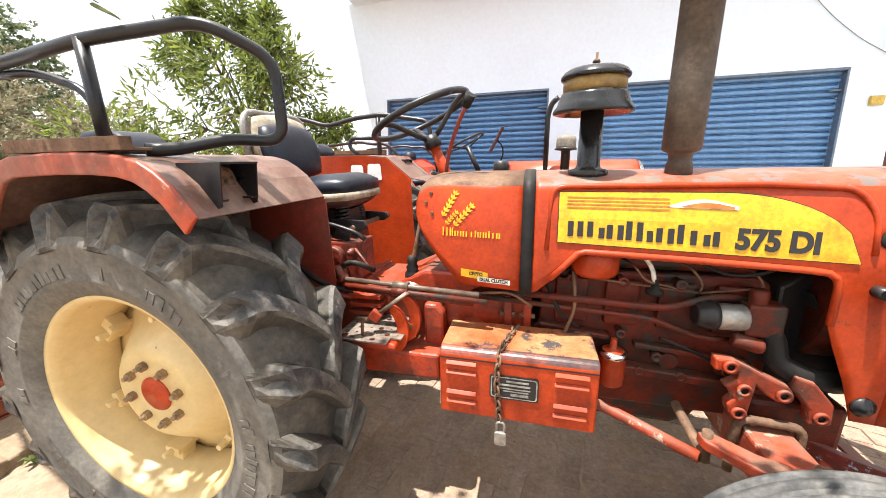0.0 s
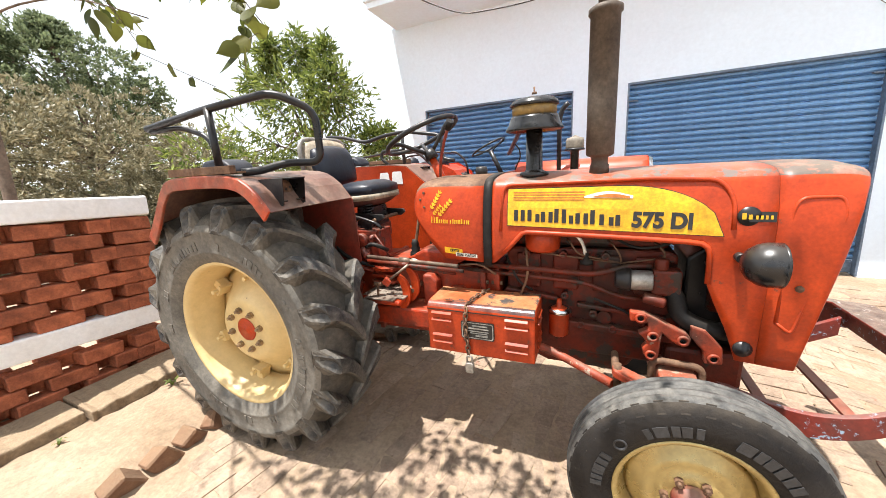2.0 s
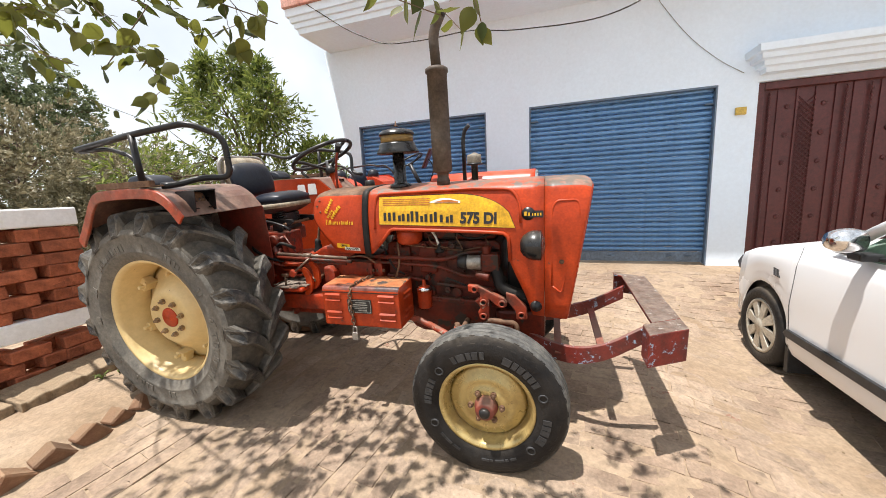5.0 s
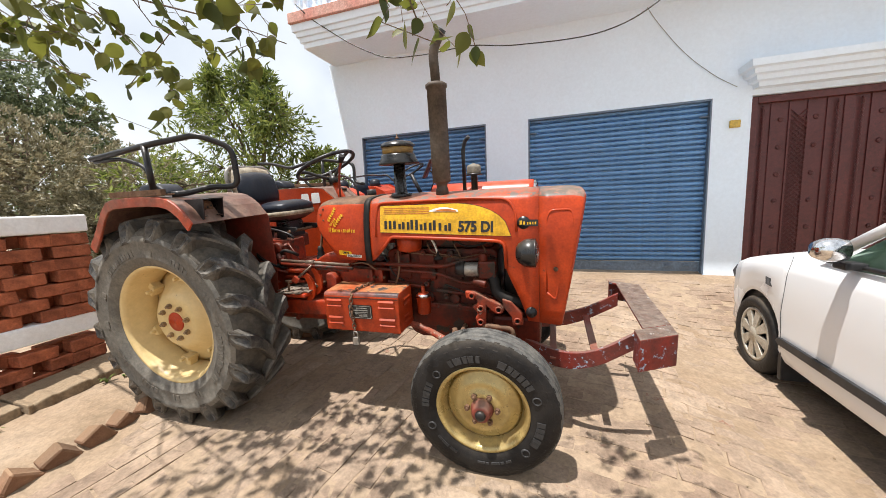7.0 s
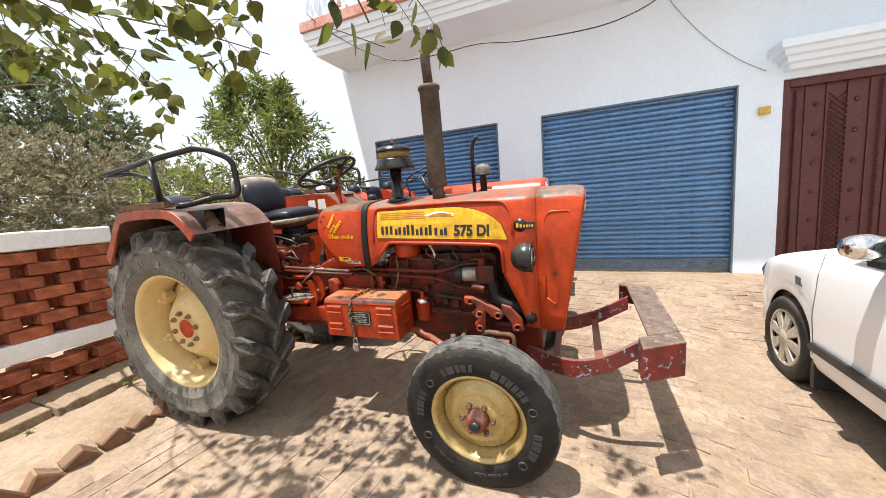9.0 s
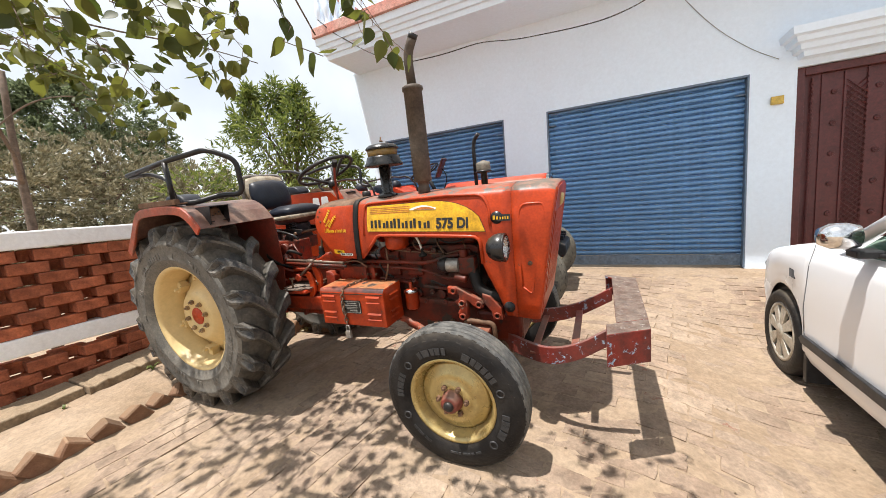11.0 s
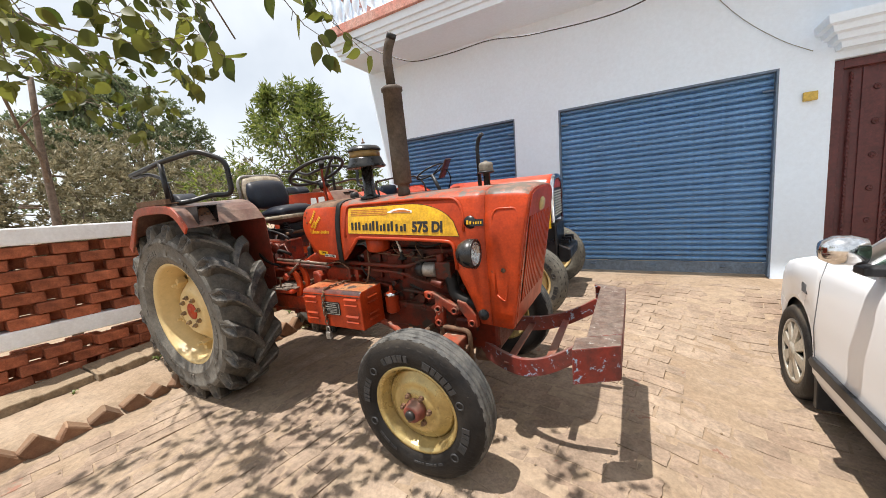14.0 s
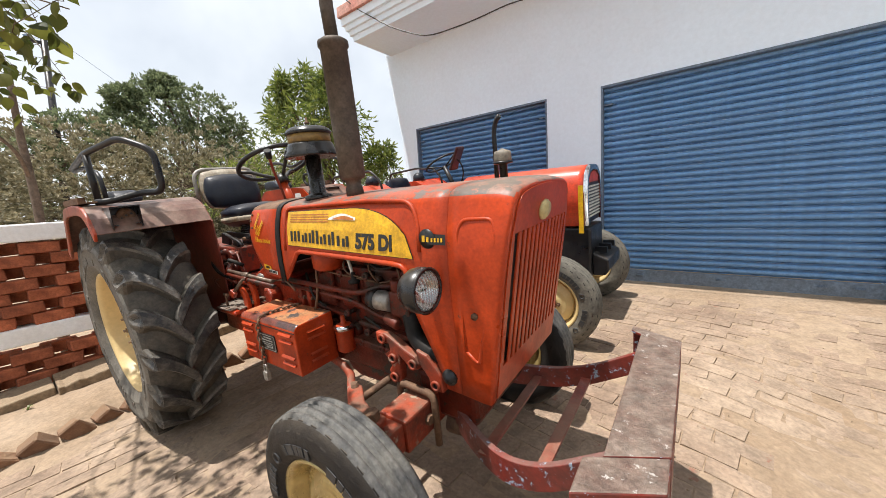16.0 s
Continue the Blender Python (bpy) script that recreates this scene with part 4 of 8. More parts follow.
SPRAYS = [((-1.3, 0.75, 2.45), (-0.86, 0.98, 1.92)), ((-0.7, 0.6, 2.4), (-0.05, 0.87, 1.77)), ((-0.2, 0.6, 2.4), (0.37, 0.91, 1.91)), ((-0.1, 0.8, 2.4), (0.30, 1.03, 2.03)),
          ((-0.6, 0.5, 2.4), (0.02, 0.42, 1.84)), ((-0.1, 0.3, 2.3), (0.44, 0.45, 1.79)), ((0.55, 0.4, 2.35), (1.02, 0.60, 1.79)), ((0.65, 0.5, 2.35), (1.16, 0.78, 1.83)),
          ((-0.95, 0.5, 2.5), (-0.55, 0.73, 2.12)), ((-0.4, 0.45, 2.5), (-0.08, 0.5, 2.02)), ((0.05, 0.5, 2.4), (0.45, 0.62, 1.95)), ((0.15, 0.8, 2.5), (0.45, 0.9, 2.06)), ((-1.7, 0.8, 2.5), (-1.15, 1.05, 2.14)),
          ((-1.0, 0.9, 2.4), (-0.42, 1.1, 1.99)), ((0.5, 1.0, 2.5), (0.93, 1.16, 2.03)), ((-0.5, 0.9, 2.45), (-0.12, 1.02, 2.06)), ((-1.1, 0.65, 2.5), (-0.65, 0.95, 2.08)), ((-1.5, 0.6, 2.5), (-1.0, 0.8, 2.22))]
twig = bmesh.new()
for a, b in SPRAYS:
    a, b = Vector(a), Vector(b)
    mid_ = a.lerp(b, 0.55) + Vector((0.03, 0.02, 0.09))
    stem = rounded([tuple(a - ob_), tuple(mid_ - ob_), tuple(b - ob_)], 0.2, 5)
    tube(twig, stem, 0.0035, 5, 0.0012)
    for k in range(15):
        u = 0.18 + 0.82 * k / 14
        p = a.lerp(mid_, u / 0.55) if u < 0.55 else mid_.lerp(b, (u - 0.55) / 0.45)
        d = Vector((random.gauss(0, 1), random.gauss(0, 1), random.gauss(-0.5, 0.4))).normalized()
        q = p + d * random.uniform(0.02, 0.06)
        tube(twig, [tuple(p - ob_), tuple(q - ob_)], 0.0012, 3)
        places.append((*(q - ob_), d.x, d.y, d.z - 0.5))
        if k % 4 == 2:
            e = q + Vector((random.gauss(0, 0.09), random.gauss(0, 0.09), random.uniform(-0.12, 0.01)))
            tube(twig, [tuple(q - ob_), tuple(e - ob_)], 0.0014, 3)
            for f in (0.35, 0.7, 1.0):
                places.append((*(q.lerp(e, f) - ob_), random.gauss(0, 0.5), random.gauss(0, 0.5), -0.6))
part("twig", twig, BARK, over)["kind"] = "stuff"
# the closed canopy above the sprays, unseen, placed to cast the dappled shade
for _ in range(1500):
    x, y = random.uniform(-1.55, 1.75), random.uniform(-0.35, 1.4)
    if y > 0.98 and x < 1.0 or noise.noise(Vector((x * 2.6, y * 2.6, 4.0))) < -0.1 + 0.3 * smoothstep(0.7, 1.5, math.hypot((x + 0.05) * 0.8, y - 0.35)):
        continue
    z = max(2.12, hidden_above(x, y)) + random.uniform(0.08, 0.6)
    places.append((*(Vector((x, y, z)) - ob_), random.gauss(0, 0.5), random.gauss(0, 0.5), -0.5))
bmv, bmf = [], []
for px, py, pz, ox, oy, oz in places:
    for _ in range(random.choice((1, 1, 2))):
        a = Vector((ox, oy, oz)) + Vector([random.gauss(0, 0.4) for _ in range(3)])
        a.z = -abs(a.z) * 0.9 - 0.1
        a.normalize()
        s = a.cross(Vector([random.gauss(0, 1) for _ in range(3)])).normalized()
        u = a.cross(s)
        ln = random.uniform(0.048, 0.082)
        p = Vector((px, py, pz)) + Vector([random.gauss(0, 0.01) for _ in range(3)])
        k = len(bmv)
        spine = [(0.0, 0.0), (0.05, 0.16), (0.15, 0.30), (0.3, 0.365), (0.48, 0.34), (0.68, 0.22), (0.85, 0.09), (1.0, 0.0)]
        for q, w in spine:
            bend = -u * ln * 0.18 * q * q
            bmv.append(tuple(p + a * ln * q + bend))
            bmv.append(tuple(p + a * ln * q + bend + s * ln * w - u * ln * w * 0.22))
            bmv.append(tuple(p + a * ln * q + bend - s * ln * w - u * ln * w * 0.22))
        for j in range(7):
            c = k + 3 * j
            bmf += [(c, c + 1, c + 4, c + 3), (c, c + 3, c + 5, c + 2)]
me = bpy.data.meshes.new("crown")
me.from_pydata(bmv, [], bmf)
me.polygons.foreach_set("use_smooth", [True] * len(bmf))
me.materials.append(LEAF_NEAR)
cr = new("crown", me)
cr.parent = over

# pole and wires far behind
pole = thing("utility_pole", "distant weathered utility pole with a cross arm", "utility pole")
pole.location = (-14.5, 2.43, 0)
bm = bmesh.new()
rod(bm, (0, 0, -0.2), (0, 0.35, 6.98), 0.115, 0.08)
part("pole", bm, BLACKPAINT, pole)
bm = bmesh.new()
box(bm, (-0.05, -0.04, 6.84), (0.05, 0.80, 6.91))
part("cross_arm", bm, BLACKPAINT, pole)
for dy in (0.0, 0.35, 0.76):
    bm = bmesh.new()
    z_ = 6.98 if dy == 0.35 else 6.91
    lathe(bm, [(0.03, z_ - 0.01), (0.075, z_ + 0.02), (0.06, z_ + 0.06), (0.075, z_ + 0.09), (0.02, z_ + 0.13)], (0, dy, 0), "z", 10)
    part("insulator", bm, SHUTBAR, pole)
bm = bmesh.new()
tube(bm, [(-14.5, 3.19, 6.98), (-15.2, 5.0, 5.9), (-16.5, 9.0, 4.6)], 0.006, 5)
tagged(link("overhead_wire", bm, SHUTBAR), "thin dark overhead wire sagging from the pole", "wire")


# ---- tractor wheels ----
def rear_wheel(parent, yc, s, rim_mat, hub_mat, cz=0.655, cx=0.0, scale=1.0, lugs=17):
    """A driving wheel with chevron lugs; s is the outward side."""
    k = scale
    bm = bmesh.new()
    prof = [(0.362, 0.125), (0.378, 0.155), (0.41, 0.172), (0.425, 0.1775), (0.43, 0.181), (0.436, 0.179), (0.46, 0.181), (0.52, 0.180), (0.528, 0.184), (0.536, 0.181), (0.556, 0.174), (0.578, 0.157), (0.596, 0.128), (0.609, 0.09), (0.616, 0.05), (0.618, 0.0)]
    prof = prof + [(r, -h) for r, h in prof[-2::-1]]
    lathe(bm, [(r * k, s * h * k) for r, h in prof], (cx, yc, cz), "y", 72, closed=True)
    tyre = part("rear_tyre", bm, SIDEWALL, parent, "worn grey tractor tyre with deep chevron lugs")
    tyre.data.materials.append(TREADGAP)
    for p in tyre.data.polygons:
        if math.hypot(p.center.x - cx, p.center.z - cz) > 0.565 * k:
            p.material_index = 1
    # chevron bars: one mesh a side, turned round the axle
    for side in (1, -1):
        bm = bmesh.new()
        rows = []
        for u in (0, 0.05, 0.13, 0.25, 0.4, 0.55, 0.7, 0.85, 0.96, 1.02, 1.06, 1.10, 1.14):
            c = min(u, 1.0)
            off = side * (-0.026 + 0.190 * c)
            th = 0.30 * (1 - (1 - c) ** 1.7)
            w = (0.040 + 0.010 * (1 - c) ** 2 + 0.016 * c * c) / 0.65
            blunt = (0.60, 0.84, 0.96)[min(2, int(u * 20 + 0.5))] if u < 0.14 else 1.0
            top, low = 0.664 - 0.014 * c * c - (0.008 if u == 0 else 0.0), 0.608 - 0.03 * c
            dent = 0.0
            if u > 1.0:
                q = (u - 1.0) / 0.14
                off = side * (0.166 + 0.018 * q)
                top, low = 0.648 - 0.112 * q, 0.565 - 0.04 * q
                th += 0.03 * q
                w *= 1 - 0.30 * q
                dent = 0.022 * math.sin(math.pi * min(1, q * 0.9 + 0.1))
            ring = []
            for ww, r, e in ((-1.34, low, 0), (-0.86, top - 0.014, 0), (-0.66, top, 0), (0.0, top + 0.001, dent), (0.66, top, 0), (0.86, top - 0.014, 0), (1.34, low, 0)):
                a = th + ww * w * blunt
                ring.append(bm.verts.new((r * k * math.cos(a), (s * off - s * side * e) * k, r * k * math.sin(a))))
            rows.append(ring)
        for a, b in zip(rows, rows[1:]):
            for j in range(6):
                bm.faces.new((a[j], a[j + 1], b[j + 1], b[j]))
        bm.faces.new(rows[0])
        bm.faces.new(rows[-1])
        first = part("lug", bm, TYRE, tyre)
        first.data.materials.append(TREADGAP)
        first.data.materials.append(LUGEDGE)
        for p, kind_ in zip(first.data.polygons, [(1, 2, 0, 0, 2, 1)[q % 6] for q in range(len(first.data.polygons) - 2)] + [1, 1]):
            p.material_index = kind_
        for i in range(lugs):
            lug = first if i == 0 else new("lug", first.data)
            lug.parent = tyre
            lug.matrix_local = Matrix.Translation((cx, yc, cz)) @ Matrix.Rotation(-2 * math.pi * (i + (0.5 if side < 0 else 0)) / lugs, 4, "Y")
    bm = bmesh.new()
    rng = random.Random(17)
    a = 0.0
    while a < 6.2:
        wide_ = rng.uniform(0.012, 0.032)
        a += wide_ * 2 + rng.choice((0.012, 0.016, 0.02, 0.30))
        r0 = 0.442
        r1 = r0 + rng.uniform(0.030, 0.040)
        vs = []
        for da, r in ((-wide_, r0), (wide_, r0), (wide_ * 0.9, r1), (-wide_ * 0.9, r1)):
            for h in (0.176, 0.1835):
                vs.append((cx + r * k * math.cos(a + da), yc + s * h * k, cz + r * k * math.sin(a + da)))
        add(bm, vs, [(1, 3, 5, 7), (0, 2, 3, 1), (2, 4, 5, 3), (4, 6, 7, 5), (6, 0, 1, 7)])
    part("raised_lettering", bm, SIDEWALL, tyre)["kind"] = "stuff"
    bm = bmesh.new()
    rp = [(0.372, 0.128), (0.382, 0.142), (0.376, 0.152), (0.362, 0.148), (0.350, 0.125), (0.345, 0.06), (0.330, 0.03), (0.330, -0.05), (0.345, -0.08), (0.360, -0.13), (0.376, -0.15), (0.372, -0.128), (0.352, -0.07), (0.338, -0.04), (0.338, 0.02), (0.352, 0.055)]
    lathe(bm, [(r * k, s * h * k) for r, h in rp], (cx, yc, cz), "y", 64, closed=True)
    rim = part("rim", bm, rim_mat, tyre, "cream painted steel wheel rim")
    bm = bmesh.new()
    dp = [(0.335, -0.045), (0.30, -0.040), (0.245, -0.005), (0.19, 0.056), (0.165, 0.078), (0.15, 0.082), (0.0, 0.082), (0.0, 0.063), (0.15, 0.063), (0.18, 0.044), (0.24, -0.022), (0.335, -0.063)]
    lathe(bm, [(max(r, 0.0005) * k, s * h * k) for r, h in dp], (cx, yc, cz), "y", 56)
    part("wheel_disc", bm, rim_mat, tyre, "cream painted dished wheel disc")
    for i in range(6):
        a = 2 * math.pi * i / 6 + 0.35
        bm = bmesh.new()
        c, sn = math.cos(a), math.sin(a)
        for r0, r1, h0, h1, w in ((0.27, 0.345, -0.025, 0.030, 0.022), (0.262, 0.285, -0.035, 0.050, 0.03)):
            vs = []
            for r in (r0, r1):
                for ww in (-w, w):
                    for h in (h0, h1):
                        vs.append((cx + (r * c - ww * sn) * k, yc + s * h * k, cz + (r * sn + ww * c) * k))
            add(bm, vs, [(0, 1, 3, 2), (4, 6, 7, 5), (0, 4, 5, 1), (2, 3, 7, 6), (0, 2, 6, 4), (1, 5, 7, 3)])
        rod(bm, (cx + 0.275 * c * k, yc + s * 0.035 * k, cz + 0.275 * sn * k), (cx + 0.275 * c * k, yc + s * 0.080 * k, cz + 0.275 * sn * k), 0.011)
        part("rim_lug", bm, rim_mat, tyre, "", 0.003)
    bm = bmesh.new()
    lathe(bm, [(0.0005, 0.0905), (0.012, 0.0905), (0.014, 0.0885), (0.052, 0.0885), (0.060, 0.086), (0.062, 0.082)], (0, 0, 0), "y", 28)
    for v in bm.verts:
        v.co = Vector((cx + v.co.x * k, yc + s * v.co.y * k, cz + v.co.z * k))
    part("hub_cap", bm, hub_mat, tyre, "orange-red hub centre")
    disc_bolts(tyre, (cx, yc + s * 0.082 * k, cz), 0.105 * k, 8, 0.016, 0.018, NUT, s, 0.2)
    return tyre


def front_wheel(parent, yc, s, rim_mat, cx=1.915, cz=0.352, R=0.365, turn=0.0):
    bm = bmesh.new()
    f = R / 0.365
    prof = [(0.205, 0.052), (0.222, 0.066), (0.25, 0.080), (0.285, 0.084), (0.315, 0.080), (0.338, 0.072), (0.352, 0.062), (0.362, 0.052), (0.364, 0.040), (0.352, 0.037), (0.352, 0.031), (0.365, 0.028), (0.366, 0.013), (0.353, 0.010), (0.353, 0.004), (0.367, 0.0)]
    prof = prof + [(r, -h) for r, h in prof[-2::-1]]
    lathe(bm, [(r * f, s * h * f) for r, h in prof], (0, 0, 0), "y", 64, closed=True)
    tyre = part("front_tyre", bm, FTYRE, parent, "dusty black ribbed front tyre")
    tyre.data.materials.append(TREADDUST)
    for p in tyre.data.polygons:
        if math.hypot(p.center.x, p.center.z) > 0.349 * f:
            p.material_index = 1
    bm = bmesh.new()
    for i in range(34):
        for side in (1, -1):
            a = 2 * math.pi * (i + 0.25 * side) / 34
            vs = []
            for r, h in ((0.322, 0.077), (0.356, 0.058)):
                for da in (-0.036, 0.036):
                    for o in (-0.004, 0.0015):
                        vs.append((r * f * math.cos(a + da), s * side * (h + o) * f, r * f * math.sin(a + da)))
            add(bm, vs, [(0, 1, 3, 2), (4, 6, 7, 5), (0, 4, 5, 1), (2, 3, 7, 6), (1, 5, 7, 3)])
    part("shoulder_tread", bm, FTYRE, tyre, "scuffed shoulder blocks")["kind"] = "stuff"
    bm = bmesh.new()
    rng = random.Random(5)
    for start, count, r0, r1 in ((0.50, 7, 0.246, 0.290), (1.50, 6, 0.246, 0.290), (2.62, 6, 0.248, 0.292), (3.70, 5, 0.254, 0.276), (4.55, 7, 0.256, 0.276), (5.68, 5, 0.246, 0.292)):
        a = start
        for _ in range(count):
            wide_ = rng.uniform(0.022, 0.05)
            a += wide_ * 2 + 0.022
            bars = [(-wide_, wide_, r0 + 0.006, r1 - 0.004)]
            for d0, d1, q0, q1 in bars:
                vs = []
                for da, r in ((d0, q0), (d1, q0), (d1, q1), (d0, q1)):
                    for h in (0.078, 0.0862):
                        vs.append((r * f * math.cos(a + da), s * h * f, r * f * math.sin(a + da)))
                add(bm, vs, [(1, 3, 5, 7), (0, 2, 3, 1), (2, 4, 5, 3), (4, 6, 7, 5), (6, 0, 1, 7)])
    for a in (0.35, 2.45, 3.55, 5.55):
        lathe(bm, [(0.013, s * 0.078 * f), (0.015, s * 0.0860 * f), (0.020, s * 0.0860 * f), (0.022, s * 0.078 * f)], (0.268 * f * math.cos(a), 0, 0.268 * f * math.sin(a)), "y", 16, caps=False)
    part("raised_lettering", bm, RUBBED, tyre, "pale rubbed raised bars round the sidewall")["kind"] = "stuff"
    bm = bmesh.new()
    rp = [(0.212, 0.05), (0.224, 0.06), (0.222, 0.070), (0.210, 0.068), (0.200, 0.052), (0.194, 0.02), (0.178, 0.0), (0.178, -0.03), (0.195, -0.045), (0.215, -0.066), (0.206, -0.04), (0.186, -0.02), (0.186, 0.0), (0.203, 0.02)]
    lathe(bm, [(r * f, s * h * f) for r, h in rp], (0, 0, 0), "y", 56, closed=True)
    part("rim", bm, rim_mat, tyre, "dirty gold-painted steel rim")
    bm = bmesh.new()
    lathe(bm, [(r * f, s * h) for r, h in [(0.185, 0.005), (0.168, 0.018), (0.15, 0.022), (0.135, 0.038), (0.115, 0.044), (0.095, 0.040), (0.088, 0.050), (0.0005, 0.050), (0.0005, 0.036), (0.11, 0.030), (0.185, -0.008)]], (0, 0, 0), "y", 48)
    part("wheel_disc", bm, rim_mat, tyre)
    bm = bmesh.new()
    lathe(bm, [(0.0005, s * 0.104), (0.034, s * 0.103), (0.043, s * 0.098), (0.045, s * 0.074), (0.052, s * 0.068), (0.055, s * 0.05)], (0, 0, 0), "y", 24)
    hub_ = part("hub", bm, DARKRED, tyre, "greasy dark red hub with cap")
    bm = bmesh.new()
    lathe(bm, [(0.0005, s * 0.121), (0.018, s * 0.120), (0.024, s * 0.114), (0.026, s * 0.100)], (0, 0, 0), "y", 20)
    part("hub_cap", bm, BLACKPAINT, hub_, "greasy dark hub cap")
    disc_bolts(tyre, (0, s * 0.049, 0), 0.072 * f, 6, 0.014, 0.016, RUST, s)
    tyre.matrix_local = pose(cx, yc, cz, 0, 0, turn)
    return tyre


# ---- the orange-red tractor ----
T1 = Matrix.Translation((-0.872, 1.94, 0.052)) @ Matrix.Rotation(radians(1.5), 4, "Z") @ Matrix.Rotation(math.atan(0.07), 4, "X")
tractor = thing("tractor", "orange-red farm tractor with yellow decal and cream rear wheels", "tractor", "tractors", m=T1)
HC = 0.02


def half(z):
    """Half the bonnet's width at a height."""
    pts = [(0.60, 0.292), (1.05, 0.300), (1.13, 0.296), (1.22, 0.284), (1.29, 0.262)]
    for (a, p), (b, q) in zip(pts, pts[1:]):
        if z <= b:
            return p + (q - p) * max(0, z - a) / (b - a)
    return 0.262


def surf(x, z, off=0.0):
    return (x, HC - half(z) - off, z)


def narrow(x):
    """How far the tank cowl draws in behind the bonnet."""
    return 1 - 0.17 * max(0.0, 1.158 - x) / 0.36


def cowl_side(x, z, off=0.0):
    return (x, HC - half(z) * narrow(x) - off, z)


def shell(bm, stations, taper=None, inner=0.0):
    """A bonnet skin: stations of (x, z of the lower edge, drop of the crown); both sides and the top."""
    rings = []
    for x, zb, drop in stations:
        zt = 1.29 - drop
        side = [zb + (zt - zb) * i / 8 for i in range(9)]
        half_ring = [(half(z + drop) - inner, z) for z in side]
        h = half_ring[-1][0]
        for yy, dz in ((0.254, 0.016), (0.238, 0.031), (0.212, 0.041), (0.17, 0.047), (0.09, 0.054), (0.0, 0.057)):
            half_ring.append((yy * h / 0.262, zt + dz * (1 - 0.25 * (drop > 0.05)) - inner))
        ring = [(x, HC - y, z) for y, z in half_ring] + [(x, HC + y, z) for y, z in half_ring[-2::-1]]
        if taper:
            ring = [taper(p) for p in ring]
        rings.append([bm.verts.new(p) for p in ring])
    for a, b in zip(rings, rings[1:]):
        for i in range(len(a) - 1):
            bm.faces.new((a[i], a[i + 1], b[i + 1], b[i])).smooth = True
    return rings


def two_tone(ob, top):
    """Worn paint on the upward faces."""
    ob.data.materials.append(top)
    for p in ob.data.polygons:
        if p.normal.z > 0.45 or p.center.z > 1.322:
            p.material_index = 1


def thicken(ob, t=0.004):
    mod = ob.modifiers.new("sheet", "SOLIDIFY")
    mod.thickness, mod.offset = t, -1
    return ob


# bonnet
bm = bmesh.new()
cut = [(1.192, 0.963), (1.21, 0.968), (1.25, 1.005), (1.29, 1.048), (1.328, 1.092), (1.35, 1.099), (1.5, 1.093), (1.65, 1.087), (1.8, 1.08), (1.93, 1.073), (1.965, 1.068), (1.983, 1.055), (1.992, 1.03), (1.996, 0.92), (2.02, 0.86), (2.064, 0.761), (2.09, 0.69), (2.108, 0.633), (2.1665, 0.628)]
shell(bm, [(x, z, 0.0) for x, z in cut])
bonnet = thicken(part("bonnet", bm, ORANGE, tractor, "orange-red bonnet, scratched and dusty on top"))
two_tone(bonnet, HOODTOP)
for s in (1, -1):
    bm = bmesh.new()
    tube(bm, [(x, HC - s * (half(z) + 0.002), z + 0.010) for x, z in cut[2:14]], 0.010, 8)
    part("pressed_bead", bm, ORANGE, bonnet)
# raised panel line round the decal
bm = bmesh.new()
loop = [surf(1.235, 1.11), surf(1.245, 1.305), surf(1.80, 1.312), surf(2.01, 1.30), surf(2.05, 1.23), surf(2.052, 1.13)]
tube(bm, rounded(loop, 0.04, 4), 0.008, 8)
part("pressed_line", bm, ORANGE, bonnet)
# tank cowl behind the black band
bm = bmesh.new()
shell(bm, [(0.780, 1.205, 0.052), (0.792, 1.175, 0.03), (0.812, 1.135, 0.012), (0.835, 1.10, 0.004), (0.875, 1.048, 0.0), (0.915, 1.005, 0.0), (0.948, 0.970, 0.0), (0.98, 0.966, 0.0), (1.05, 0.966, 0.0), (1.158, 0.965, 0.0)], taper=lambda p: (p[0], HC + (p[1] - HC) * narrow(p[0]), p[2]))
cowl = thicken(part("tank_cowl", bm, ORANGE, tractor, "orange-red fuel tank cowl with a worn bare top"))
two_tone(cowl, RUST)
bm = bmesh.new()
box(bm, (0.93, -0.18, 0.99), (0.96, 0.22, 1.33))
part("dash_plate", bm, BLACKPAINT, tractor, "", 0.01)
for z, x in ((1.279, 0.840), (1.247, 0.822), (1.212, 0.847)):
    bm = bmesh.new()
    rod(bm, cowl_side(x, z), cowl_side(x, z, 0.006), 0.0065, 0.005, 8)
    part("bolt", bm, RUST, cowl)
bm = bmesh.new()
for x0, x1 in ((1.156, 1.194),):
    a = shell(bm, [(x0, 0.955, 0.0), (x1, 0.955, 0.0)], inner=-0.004)
thicken(part("rubber_band", bm, RUBBER, tractor, "black rubber strip between cowl and bonnet"), 0.003)
# front cowl


def lean(p):
    return (p[0] + 0.168 * (p[2] - 0.62) * smoothstep(2.17, 2.30, p[0]), p[1], p[2])


bm = bmesh.new()
st = [(2.168, 0.628, 0.0), (2.20, 0.625, 0.0), (2.23, 0.622, 0.0)]
rings = shell(bm, [(x, z, d) for x, z, d in st] + [(2.250, 0.62, 0.002), (2.266, 0.62, 0.006), (2.278, 0.62, 0.013)], taper=lean)
last = rings[-1]
